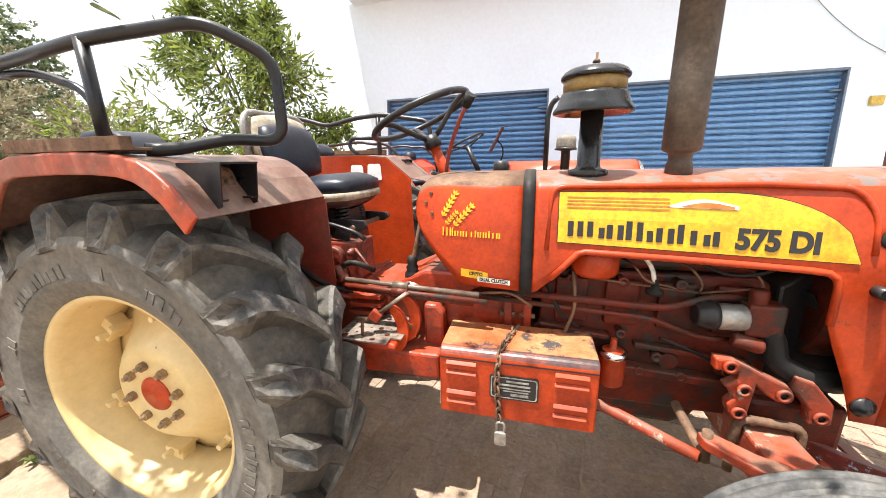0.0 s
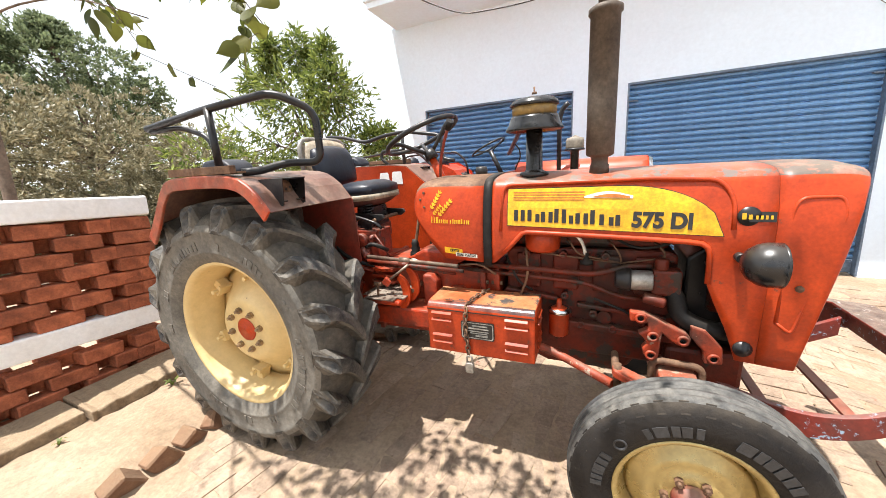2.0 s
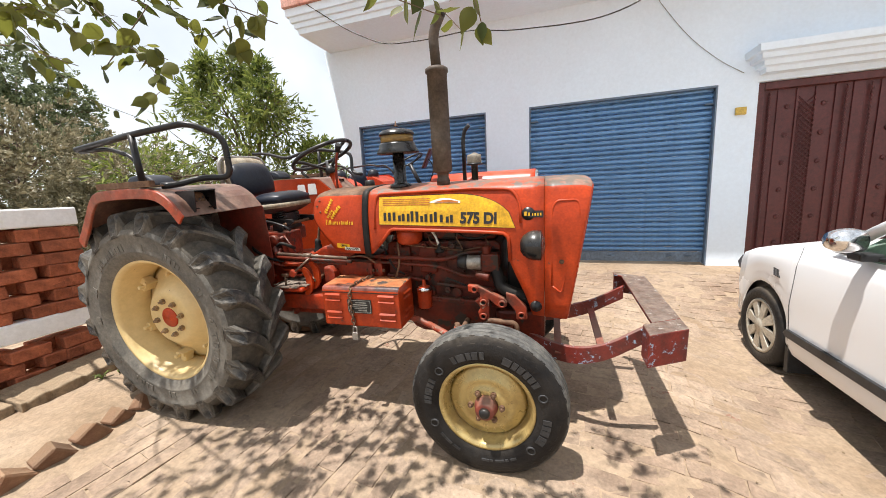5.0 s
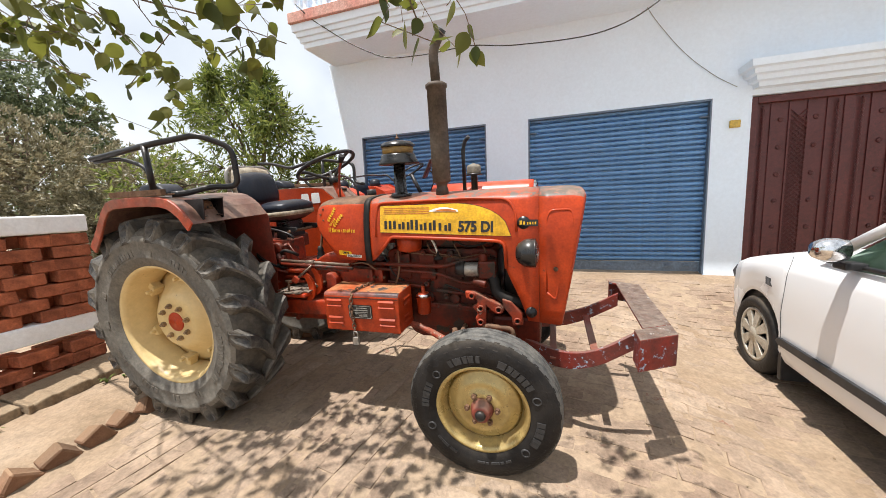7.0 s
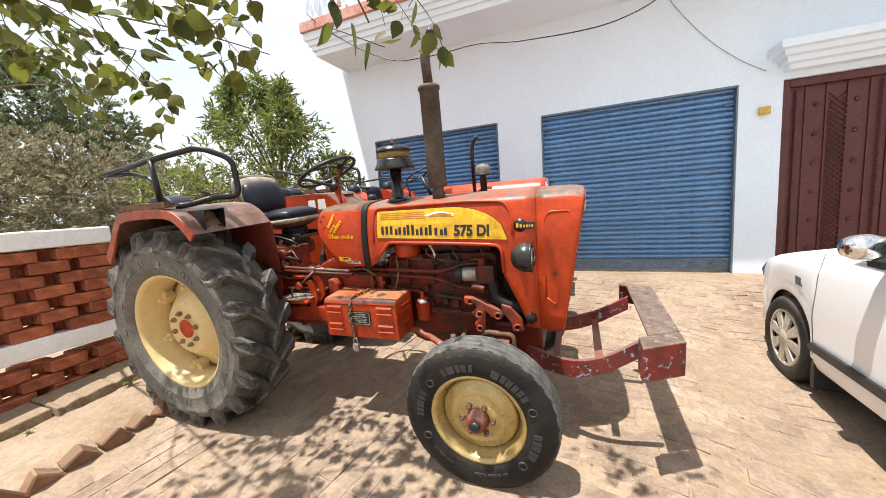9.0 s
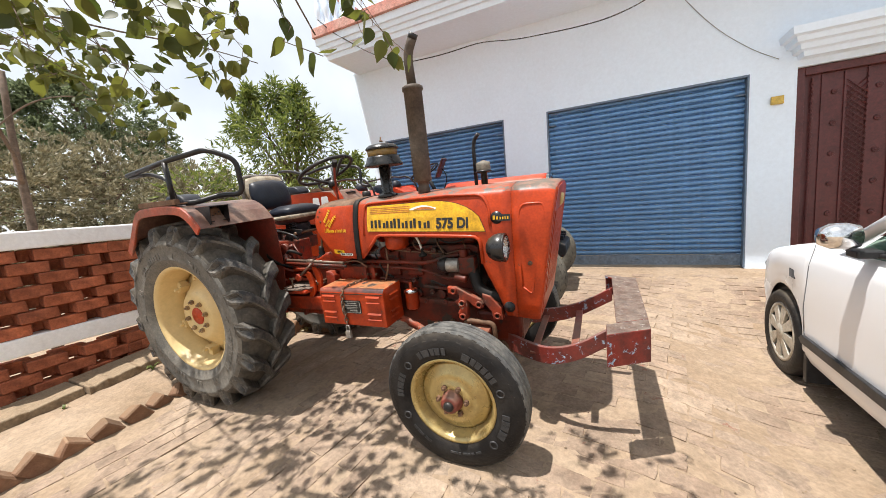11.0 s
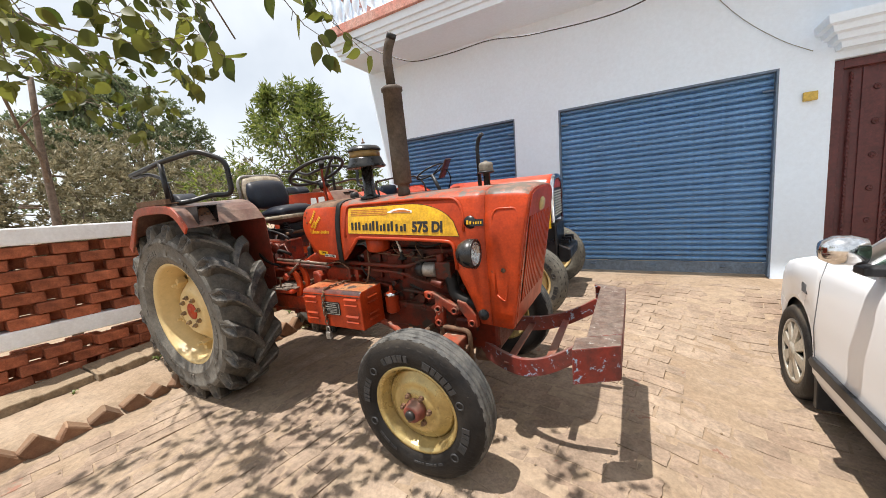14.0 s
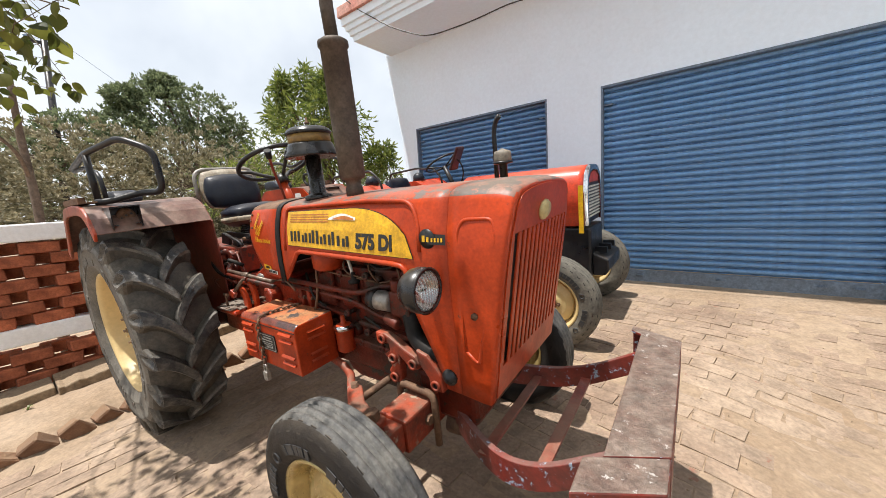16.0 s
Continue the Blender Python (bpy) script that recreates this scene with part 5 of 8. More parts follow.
# round the corner inwards to the grille plate
prev = last
base_ring = [v.co.copy() for v in last]
for dx, fy, fz in ((0.0035, 0.990, 0.993), (0.007, 0.975, 0.985), (0.009, 0.955, 0.974), (0.0095, 0.915, 0.955)):
    ins = [bm.verts.new((c.x + dx, HC + (c.y - HC) * fy, 0.96 + (c.z - 0.96) * fz)) for c in base_ring]
    for i in range(len(prev) - 1):
        bm.faces.new((prev[i], prev[i + 1], ins[i + 1], ins[i])).smooth = True
    prev = ins
edge = [(v.co.z, HC - v.co.y) for v in prev[:len(prev) // 2 + 1]]
nose = thicken(part("front_cowl", bm, ORANGE, tractor, "orange-red nose cowl with vertical grille slots"), 0.004)
two_tone(nose, NOSETOP)
bm = bmesh.new()
GX = 2.286


def plate(y0, y1, z0, z1, d=0.0):
    def q(y, z, e):
        p = lean((GX - d - e, y, z))
        return p
    vs = [q(y, z, e) for e in (0.0, 0.006) for y in (y0, y1) for z in (z0, z1)]
    add(bm, vs, [(0, 1, 3, 2), (4, 6, 7, 5), (0, 4, 5, 1), (2, 3, 7, 6), (0, 2, 6, 4), (1, 5, 7, 3)])


# the front panel, one sheet pierced by the grille window


def panel_half(z):
    for (z0, w0), (z1, w1) in zip(edge, edge[1:]):
        if z0 <= z <= z1:
            return w0 + (w1 - w0) * (z - z0) / max(1e-6, z1 - z0)
    return edge[-1][1] if z > edge[-1][0] else edge[0][1]


levels = sorted({z for z, _ in edge} | {0.745, 1.185})
for z0, z1 in zip(levels, levels[1:]):
    window = 0.744 < (z0 + z1) / 2 < 1.186
    for a0, a1 in (((-1, None), (None, 1)) if window else ((-1, 1),)):
        quad = []
        for z in (z0, z1):
            h = panel_half(z)
            ya = HC + (a0 * h if a0 else 0.245)
            yb = HC + (a1 * h if a1 else -0.245)
            quad.append((lean((GX + 0.0015, ya, z)), lean((GX + 0.0015, yb, z))))
        add(bm, [quad[0][0], quad[0][1], quad[1][1], quad[1][0]], [(0, 1, 2, 3)])
bmesh.ops.remove_doubles(bm, verts=bm.verts, dist=0.0005)
thicken(part("nose_panel", bm, ORANGE, nose, "orange-red front panel round the grille"), 0.012)
nb = 13
for i in range(nb - 1):
    bm = bmesh.new()
    y0 = HC - 0.245 + 0.49 * (i + 1) / nb - 0.011
    plate(y0, y0 + 0.022, 0.745, 1.185, -0.004)
    part("grille_bar", bm, ORANGE, nose, "", 0.003)
bm = bmesh.new()
tube(bm, rounded([surf(2.205, 0.80, 0.0), surf(2.205, 1.20, -0.002), surf(2.225, 1.235, 0), surf(2.325, 1.235, -0.004), surf(2.335, 1.18, -0.004), surf(2.25, 0.76, 0.0), surf(2.205, 0.80, 0)], 0.02, 3), 0.006, 8)
part("pressed_line", bm, ORANGE, nose)
bm = bmesh.new()
box(bm, (2.17, HC - 0.262, 0.66), (2.262, HC + 0.262, 1.22))
part("radiator", bm, BLACKPAINT, tractor, "black dusty radiator core behind the grille")
bm = bmesh.new()
lathe(bm, [(0.0005, 0.016), (0.030, 0.013), (0.040, 0.006), (0.042, 0.0)], (0, 0, 0), "x", 24)
for v in bm.verts:
    v.co = Vector(lean((GX + v.co.x, HC - 0.02 + v.co.y * 1.12, 1.228 + v.co.z * 0.85)))
part("badge", bm, BADGE, nose, "plain oval gold badge")
bm = bmesh.new()
lathe(bm, [(0.03, 0.0), (0.03, -0.008), (0.018, -0.012), (0.012, -0.022), (0.0005, -0.024)], surf(2.125, 0.685), "y", 14)
part("knob", bm, BLACKPAINT, bonnet)
bm = bmesh.new()
lathe(bm, [(0.012, 0.0), (0.012, -0.006), (0.0005, -0.008)], surf(2.25, 0.93), "y", 10)
part("rivet", bm, RUST, nose)


# decals
def patch(name, cols, material, parent, off, label="", side=surf):
    """A flat strip on the bonnet side: columns of (x, z low, z high)."""
    bm = bmesh.new()
    rows = [[bm.verts.new(side(x, z0 + (z1 - z0) * i / 4, off)) for i in range(5)] for x, z0, z1 in cols]
    for a, b in zip(rows, rows[1:]):
        for i in range(4):
            bm.faces.new((a[i], b[i], b[i + 1], a[i + 1]))
    return part(name, bm, material, parent, label)


def arc_cols(x0, x1, b0, b1, top, tail, n=24, inset=0.0):
    out = []
    for i in range(n + 1):
        u = i / n
        x = x0 + (x1 - x0) * u
        zb = b0 + (b1 - b0) * u
        v = max(0, (u - tail) / (1 - tail))
        zt = top - (top - zb) * (1 - math.sqrt(max(0, 1 - v ** 2.2)))
        out.append((x, zb + inset, max(zb + inset + 0.001, zt - inset)))
    return out


patch("decal_border", arc_cols(1.2645, 2.0275, 1.1355, 1.1045, 1.2905, 0.55), INK, bonnet, 0.0035, "thin dark border of the side decal")
dec = patch("decal", arc_cols(1.267, 2.024, 1.138, 1.107, 1.288, 0.55), YELLOW, bonnet, 0.0055, "yellow side decal with dark lettering")
for i in range(4):
    z = 1.276 - 0.010 * i
    patch("decal_stripe", [(1.29 + 0.28 * j / 8, z - 0.004 - 0.0005 * j, z - 0.0005 * j) for j in range(9)], ORANGEPRINT, bonnet, 0.007)
patch("decal_stripe", [(1.57 + 0.17 * j / 8, 1.248 - 0.006 * j / 8, 1.252 + 0.018 * math.sin(math.pi * min(1, j / 8 + 0.02))) for j in range(9)], PALE, bonnet, 0.007)
patch("decal_stripe", [(1.60 + 0.13 * j / 8, 1.249 - 0.005 * j / 8, 1.250 + 0.011 * math.sin(math.pi * min(1, j / 8 + 0.02))) for j in range(9)], ORANGEPRINT, bonnet, 0.009)
# plain block shapes where the maker's name stands
xs = 1.295
for w, h, notch in ((0.078, 0.050, 3), (0.042, 0.045, 2), (0.042, 0.060, 2), (0.016, 0.060, 1), (0.044, 0.045, 2), (0.044, 0.060, 2), (0.026, 0.045, 1), (0.042, 0.045, 2)):
    zb = 1.157 - (xs - 1.30) * 0.045
    st_ = 0.0165
    for q in range(notch):
        x_ = xs + (w * 0.93 - st_) * (q / (notch - 1) if notch > 1 else 0.4)
        patch("plain_bar", [(x_, zb, zb + h * (0.92 if q == notch - 1 or notch == 3 else 0.72)), (x_ + st_, zb, zb + h * (0.92 if q == notch - 1 or notch == 3 else 0.72))], INK, bonnet, 0.0075)
    xs += w + 0.0105
words("model_number", "575 DI", 0.078, Matrix.Translation(surf(1.738, 1.138, 0.007)) @ pose(0, 0, 0, -9, 1.8, 0), INK, bonnet, "black model number lettering", bold=0.0036, squeeze=0.90)
# dark badge ahead of the decal, as plain shapes
bm = bmesh.new()
lathe(bm, [(0.0005, -0.002), (0.033, -0.002), (0.033, 0.0)], surf(2.09, 1.176, 0.003), "y", 24)
part("badge_disc", bm, INK, bonnet)
patch("badge_bar", [(2.09, 1.158, 1.192), (2.163, 1.156, 1.190)], INK, bonnet, 0.004)
for x, w, h in ((2.070, 0.012, 0.022), (2.088, 0.010, 0.016), (2.107, 0.007, 0.013), (2.120, 0.007, 0.013), (2.133, 0.007, 0.013), (2.146, 0.007, 0.013)):
    patch("badge_mark", [(x, 1.166, 1.166 + h), (x + w, 1.166, 1.166 + h)], YELLOW, bonnet, 0.0065)
# wheat ears and small plates on the cowl
for ex, ez, n, a, sc in ((0.888, 1.205, 6, 60, 1.04), (0.900, 1.178, 5, 47, 0.80), (0.930, 1.174, 6, 48, 1.06)):
    bm = bmesh.new()
    ca, sa = math.cos(radians(a)), math.sin(radians(a))
    for q in range(n):
        for sd in (-1, 1, 0):
            l0 = 0.0155 * q * sc
            bx, bz = ex + l0 * ca, ez + l0 * sa
            an = radians(a + 38 * sd)
            ln, w = 0.019 * sc, 0.0042 * sc
            p = [(bx, bz), (bx + ln * 0.5 * math.cos(an) - w * math.sin(an), bz + ln * 0.5 * math.sin(an) + w * math.cos(an)), (bx + ln * math.cos(an), bz + ln * math.sin(an)), (bx + ln * 0.5 * math.cos(an) + w * math.sin(an), bz + ln * 0.5 * math.sin(an) - w * math.cos(an))]
            add(bm, [cowl_side(x, z, 0.004 + 0.0006 * (sd + 1)) for x, z in p], [(0, 1, 2, 3)])
    part("wheat_ear", bm, YELLOW, cowl, "yellow printed ear of wheat")
xs = 0.888
for w, h in ((0.018, 0.030), (0.012, 0.028), (0.014, 0.018), (0.014, 0.018), (0.022, 0.018), (0.006, 0.022), (0.013, 0.018), (0.013, 0.018), (0.009, 0.024), (0.009, 0.018), (0.013, 0.018)):
    st_ = 0.0052
    for q in range(2 if w > 0.01 else 1):
        x_ = xs + (w * 1.05 - st_) * q
        patch("script_bar", [(x_, 1.138, 1.138 + h), (x_ + st_, 1.138, 1.138 + h)], YELLOW, cowl, 0.004, side=cowl_side)
    xs += w * 1.44
patch("label_plate", [(0.955, 0.998, 1.026), (1.025, 0.992, 1.022), (1.05, 0.99, 1.018)], YELLOW, cowl, 0.004, "small yellow label", cowl_side)
patch("label_plate", [(1.015, 0.985, 1.003), (1.125, 0.983, 1.0)], PALE, cowl, 0.0055, "small pale label strip", cowl_side)
words("label_words", "DUAL CLUTCH", 0.0165, Matrix.Translation(cowl_side(1.022, 0.9885, 0.0085)) @ pose(0, 0, 0, 0, 0, -8.1), INK, cowl, depth=0.0006, bold=0.0006, squeeze=0.86)
words("label_words", "CRPTO", 0.0165, Matrix.Translation(cowl_side(0.985, 1.006, 0.0075)) @ pose(0, 0, 0, 0, 0, -8.1), INK, cowl, depth=0.0006, bold=0.0006, squeeze=0.9)

# headlamps
for s in (-1, 1):
    yl_ = HC + s * 0.395
    bm = bmesh.new()
    lathe(bm, [(0.0005, -0.062), (0.03, -0.059), (0.050, -0.046), (0.066, -0.022), (0.072, 0.0), (0.072, 0.03), (0.066, 0.036), (0.062, 0.03)], (2.117, yl_, 1.036), "x", 32, caps=False)
    lamp = part("headlamp", bm, BLACKGLOSS, tractor, "round black headlamp with ribbed clear lens")
    bm = bmesh.new()
    lathe(bm, [(0.061, -0.002), (0.054, -0.02), (0.035, -0.042), (0.0005, -0.05)], (2.149, yl_, 1.036), "x", 28, caps=False)
    part("reflector", bm, REFLECTOR, lamp)
    bm = bmesh.new()
    lathe(bm, [(0.064, 0.0), (0.054, 0.012), (0.035, 0.02), (0.0005, 0.023)], (2.149, yl_, 1.036), "x", 28, caps=False)
    ln_ = part("lens", bm, LENS, lamp)
    ln_.visible_shadow = False
    bm = bmesh.new()
    lathe(bm, [(0.062, -0.006), (0.071, -0.004), (0.073, 0.004), (0.064, 0.008)], (2.149, yl_, 1.036), "x", 32, closed=True)
    part("lamp_rim", bm, BLACKGLOSS, lamp)
    bm = bmesh.new()
    rod(bm, (2.075, yl_ - s * 0.062, 1.036), (2.075, HC + s * 0.29, 1.036), 0.016)
    part("lamp_stalk", bm, BLACKPAINT, lamp)

# exhaust
AX, AY = 1.620, -0.14
ex = bmesh.new()
lathe(ex, [(0.0005, 1.352), (0.038, 1.354), (0.036, 1.366), (0.031, 1.376), (0.033, 1.398), (0.047, 1.404), (0.053, 1.410), (0.0535, 1.6), (0.053, 1.915), (0.060, 1.918), (0.060, 1.935), (0.045, 1.945), (0.026, 1.95)], (AX, AY, 0), "z", 28)
for v in ex.verts:
    if v.co.z < 1.356:
        v.co.z = 1.326
muff = part("exhaust_silencer", ex, MUFFLER, tractor, "tall heat-browned steel exhaust silencer")
bm = bmesh.new()
tube(bm, rounded([(AX, AY, 1.94), (AX - 0.008, AY, 2.11), (AX + 0.05, AY - 0.01, 2.20)], 0.08, 6), 0.026, 14)
part("exhaust_pipe", bm, MUFFLER, muff)
bm = bmesh.new()
rod(bm, (AX + 0.037, AY - 0.008, 2.18), (AX + 0.052, AY - 0.0105, 2.203), 0.0265, 0.0265, 14)
part("pipe_mouth", bm, BLACKPAINT, muff, "black pipe mouth")
# air pre-cleaner
AX, AY = 1.358, -0.135
bm = bmesh.new()
lathe(bm, [(0.062, 1.330), (0.062, 1.350), (0.042, 1.356), (0.036, 1.364), (0.034, 1.54)], (AX, AY, 0), "z", 20)
pc = part("air_intake", bm, BLACKGLOSS, tractor, "black air intake stem with a domed pre-cleaner")
bm = bmesh.new()
lathe(bm, [(0.034, 1.535), (0.112, 1.523), (0.120, 1.526), (0.1205, 1.533), (0.108, 1.552), (0.101, 1.575), (0.096, 1.585), (0.034, 1.585)], (AX, AY, 0), "z", 36)
part("brim", bm, BLACKGLOSS, pc)
bm = bmesh.new()
lathe(bm, [(0.091, 1.584), (0.093, 1.604), (0.092, 1.626)], (AX, AY, 0), "z", 28)
part("dust_bowl", bm, AMBERBOWL, pc, "stained amber plastic dust bowl")
bm = bmesh.new()
lathe(bm, [(0.096, 1.622), (0.101, 1.626), (0.101, 1.634), (0.096, 1.638), (0.093, 1.644), (0.080, 1.652), (0.05, 1.658), (0.012, 1.660)], (AX, AY, 0), "z", 32)
part("dome_cap", bm, BLACKGLOSS, pc)
bm = bmesh.new()
lathe(bm, [(0.012, 1.672), (0.009, 1.680), (0.004, 1.682), (0.004, 1.70), (0.0005, 1.701)], (AX, AY, 0), "z", 12)
part("wing_bolt", bm, RUST, pc)
bm = bmesh.new()
lathe(bm, [(0.030, 1.335), (0.032, 1.366), (0.029, 1.371), (0.028, 1.382), (0.0005, 1.385)], (1.06, 0.05, 0), "z", 16)
part("filler_cap", bm, BLACKPAINT, cowl, "black fuel filler cap")

# engine, gearbox and running gear
bm = bmesh.new()
prism(bm, [(1.20, 0.50), (1.96, 0.50), (1.96, 0.78), (1.93, 0.80), (1.93, 0.99), (1.90, 1.01), (1.26, 1.01), (1.23, 0.99), (1.23, 0.80), (1.20, 0.78)], -0.14, 0.18)
engine = part("engine_block", bm, CAST, tractor, "oily red cast iron engine block", 0.012)
bm = bmesh.new()
box(bm, (1.27, -0.115, 1.01), (1.90, 0.155, 1.12))
part("rocker_cover", bm, CAST, engine, "", 0.02)
for i in range(4):
    x = 1.28 + 0.165 * i
    bm = bmesh.new()
    box(bm, (x, -0.165, 0.82), (x + 0.11, -0.1402, 0.985))
    part("side_cover", bm, CAST, engine, "", 0.01)
    bm = bmesh.new()
    rod(bm, (x + 0.055, -0.165, 0.70), (x + 0.055, -0.128, 0.70), 0.032)
    part("core_plug", bm, CAST, engine, "", 0.004)
# ledges, lugs and lines on the engine's side
for x0, x1, z0, z1, y in ((1.44, 1.95, 0.655, 0.685, -0.19), (1.55, 1.90, 0.745, 0.765, -0.175), (1.23, 1.47, 0.795, 0.815, -0.18)):
    bm = bmesh.new()
    prism(bm, [(x0, z0), (x1, z0 - 0.03), (x1, z1 - 0.03), (x0, z1)], y, -0.141)
    part("casting_ledge", bm, CAST, engine, "", 0.006)
for x, z in ((1.57, 0.665), (1.70, 0.66), (1.62, 0.725), (1.83, 0.70), (1.50, 0.80), (1.33, 0.99), (1.49, 0.99), (1.66, 0.99)):
    bm = bmesh.new()
    lathe(bm, [(0.017, 0.0), (0.017, -0.016), (0.008, -0.016), (0.008, -0.008), (0.0005, -0.008)], (x, -0.178, z), "y", 14)
    rod(bm, (x, -0.178, z), (x, -0.14, z), 0.012, seg=8)
    part("bolt_boss", bm, CAST, engine)
bm = bmesh.new()
lathe(bm, [(0.0005, 0.0), (0.026, 0.0), (0.027, 0.012), (0.012, 0.02), (0.008, 0.05)], (1.585, -0.19, 0.955), "z", 16)
part("hose_union", bm, RUBBER, engine)
for i in range(4):
    bm = bmesh.new()
    x = 1.335 + 0.165 * i
    tube(bm, rounded([(x, -0.12, 1.05), (x + 0.02, -0.19, 1.045), (x + 0.05, -0.2, 1.0), (1.72, -0.17, 0.96)], 0.04, 4), 0.004, 6)
    part("injector_line", bm, RUST, engine)
for pts in ([(1.66, -0.17, 1.09), (1.76, -0.22, 1.035), (1.86, -0.22, 1.05), (1.94, -0.19, 1.09)], [(1.24, -0.2, 0.98), (1.30, -0.22, 0.86), (1.36, -0.20, 0.82)], [(1.62, -0.19, 0.80), (1.74, -0.2, 0.76), (1.80, -0.2, 0.72)]):
    bm = bmesh.new()
    tube(bm, rounded(pts, 0.05, 4), 0.006, 7)
    part("cable", bm, RUBBER, engine)
bm = bmesh.new()
prism(bm, [(1.30, 0.52), (1.36, 0.44), (1.42, 0.415), (1.72, 0.415), (1.78, 0.45), (1.82, 0.52)], -0.115, 0.15)
part("oil_sump", bm, CAST, engine, "", 0.02)
bm = bmesh.new()
prism(bm, [(0.15, 0.50), (1.20, 0.50), (1.20, 0.88), (0.95, 0.90), (0.55, 0.90), (0.15, 0.88)], -0.15, 0.17)
gearbox = part("gearbox", bm, GEARPAINT, tractor, "red cast gearbox and rear axle housing", 0.015)
bm = bmesh.new()
prism(bm, [(-0.28, 0.50), (0.149, 0.50), (0.149, 0.98), (0.40, 0.98), (0.40, 1.08), (-0.25, 1.10), (-0.28, 0.98)], -0.17, 0.19)
part("lift_housing", bm, LIFTRED, gearbox, "", 0.015)
for x in (0.25, 0.48, 1.10, 1.17):
    bm = bmesh.new()
    box(bm, (x, -0.18, 0.50), (x + 0.03, 0.20, 0.905))
    part("flange", bm, GEARPAINT, gearbox, "", 0.006)
    for q in range(4):
        bm = bmesh.new()
        rod(bm, (x - 0.012, -0.168, 0.56 + 0.09 * q), (x + 0.042, -0.168, 0.56 + 0.09 * q), 0.010, seg=6, smooth=False)
        part("bolt", bm, RUST, gearbox)
for z in (0.93, 1.02):
    bm = bmesh.new()
    lathe(bm, [(0.0005, -0.03), (0.022, -0.03), (0.026, -0.022), (0.026, 0.0)], (0.30 + (z - 0.93), -0.17, z), "y", 16)
    part("housing_plug", bm, GEARPAINT, gearbox)
for s in (-1, 1):
    bm = bmesh.new()
    lathe(bm, [(0.16, 0.0), (0.15, 0.05), (0.105, 0.10), (0.10, 0.22), (0.13, 0.25), (0.13, 0.29)], (0, 0, 0), "y", 24)
    for v in bm.verts:
        v.co = Vector((v.co.x, HC * 0 + s * (0.17 + v.co.y), 0.655 + v.co.z))
    part("axle_trumpet", bm, CAST, gearbox)
for k in range(5):
    bm = bmesh.new()
    box(bm, (0.48, -0.21, 0.72 + 0.035 * k), (0.62, -0.152, 0.735 + 0.035 * k))
    part("cooling_fin", bm, GEARPAINT, gearbox)
# hydraulic lift and linkage clutter under the seat
bm = bmesh.new()
box(bm, (0.33, -0.17, 0.92), (0.52, -0.02, 1.08))
lathe(bm, [(0.045, -0.20), (0.045, -0.16)], (0.42, 0, 1.02), "y", 16)
rod(bm, (0.44, -0.20, 0.98), (0.50, -0.25, 0.95), 0.02)
rod(bm, (0.36, -0.19, 1.05), (0.36, -0.23, 1.05), 0.016)
valve = part("hydraulic_valve", bm, LIFTRED, gearbox, "oily red hydraulic control block", 0.008)
for pts in ([(0.35, -0.2, 1.06), (0.30, -0.26, 1.0), (0.42, -0.27, 0.93), (0.52, -0.23, 0.90)], [(0.48, -0.22, 1.0), (0.55, -0.26, 1.03), (0.60, -0.2, 0.98)], [(0.30, -0.2, 1.1), (0.24, -0.24, 1.0), (0.28, -0.25, 0.88)]):
    bm = bmesh.new()
    tube(bm, rounded(pts, 0.06, 4), 0.011, 8)
    part("hydraulic_hose", bm, RUBBER, valve)
for z, y, x1 in ((0.945, -0.25, 1.02), (0.925, -0.262, 1.05), (0.905, -0.24, 1.0)):
    bm = bmesh.new()
    tube(bm, [(0.50, y, z + 0.01), (0.72, y - 0.004, z), (x1, y - 0.01, z - 0.012)], 0.010, 8)
    rod(bm, (0.70, y - 0.004, z), (0.76, y - 0.005, z - 0.001), 0.016)
    part("control_rod", bm, RODSTEEL if z > 0.93 else CAST, gearbox, "dull worn steel control rod")
bm = bmesh.new()
prism(bm, [(0.62, 0.90), (0.95, 0.90), (1.05, 0.95), (1.0, 0.985), (0.80, 0.985)], -0.18, 0.14)
part("gear_cover", bm, GEARPAINT, gearbox, "", 0.012)
for x, y, z in ((0.90, -0.12, 0.985), (0.95, -0.14, 0.985)):
    bm = bmesh.new()
    rod(bm, (x, y, z), (x, y, z + 0.035), 0.014, seg=6, smooth=False)
    rod(bm, (x, y, z + 0.03), (x, y, z + 0.06), 0.007)
    part("bolt", bm, RUST, gearbox)
# seat carriage: black bars, springs and a latch over the lift housing
for y in (-0.10, 0.14):
    bm = bmesh.new()
    prism(bm, [(0.20, 1.135), (0.50, 1.115), (0.53, 1.135), (0.52, 1.155), (0.22, 1.170)], y, y + 0.018)
    part("seat_rail", bm, BLACKPAINT, gearbox, "black greasy seat rail", 0.004)
for x in (0.24, 0.33, 0.47):
    bm = bmesh.new()
    rod(bm, (x, -0.115, 1.125), (x, 0.165, 1.125), 0.011, seg=8)
    part("cross_pin", bm, RUST, gearbox)
for y in (-0.05, 0.08):
    bm = bmesh.new()
    tube(bm, [(0.40 + 0.026 * math.cos(t * 0.9), y + 0.026 * math.sin(t * 0.9), 1.13 + 0.0022 * t) for t in range(36)], 0.006, 6)
    part("coil_spring", bm, BLACKPAINT, gearbox, "black seat spring")
bm = bmesh.new()
tube(bm, rounded([(0.30, -0.14, 1.16), (0.42, -0.17, 1.15), (0.52, -0.17, 1.12), (0.55, -0.16, 1.09)], 0.05, 4), 0.009, 8)
part("adjusting_lever", bm, BLACKPAINT, gearbox, "black seat adjusting lever")
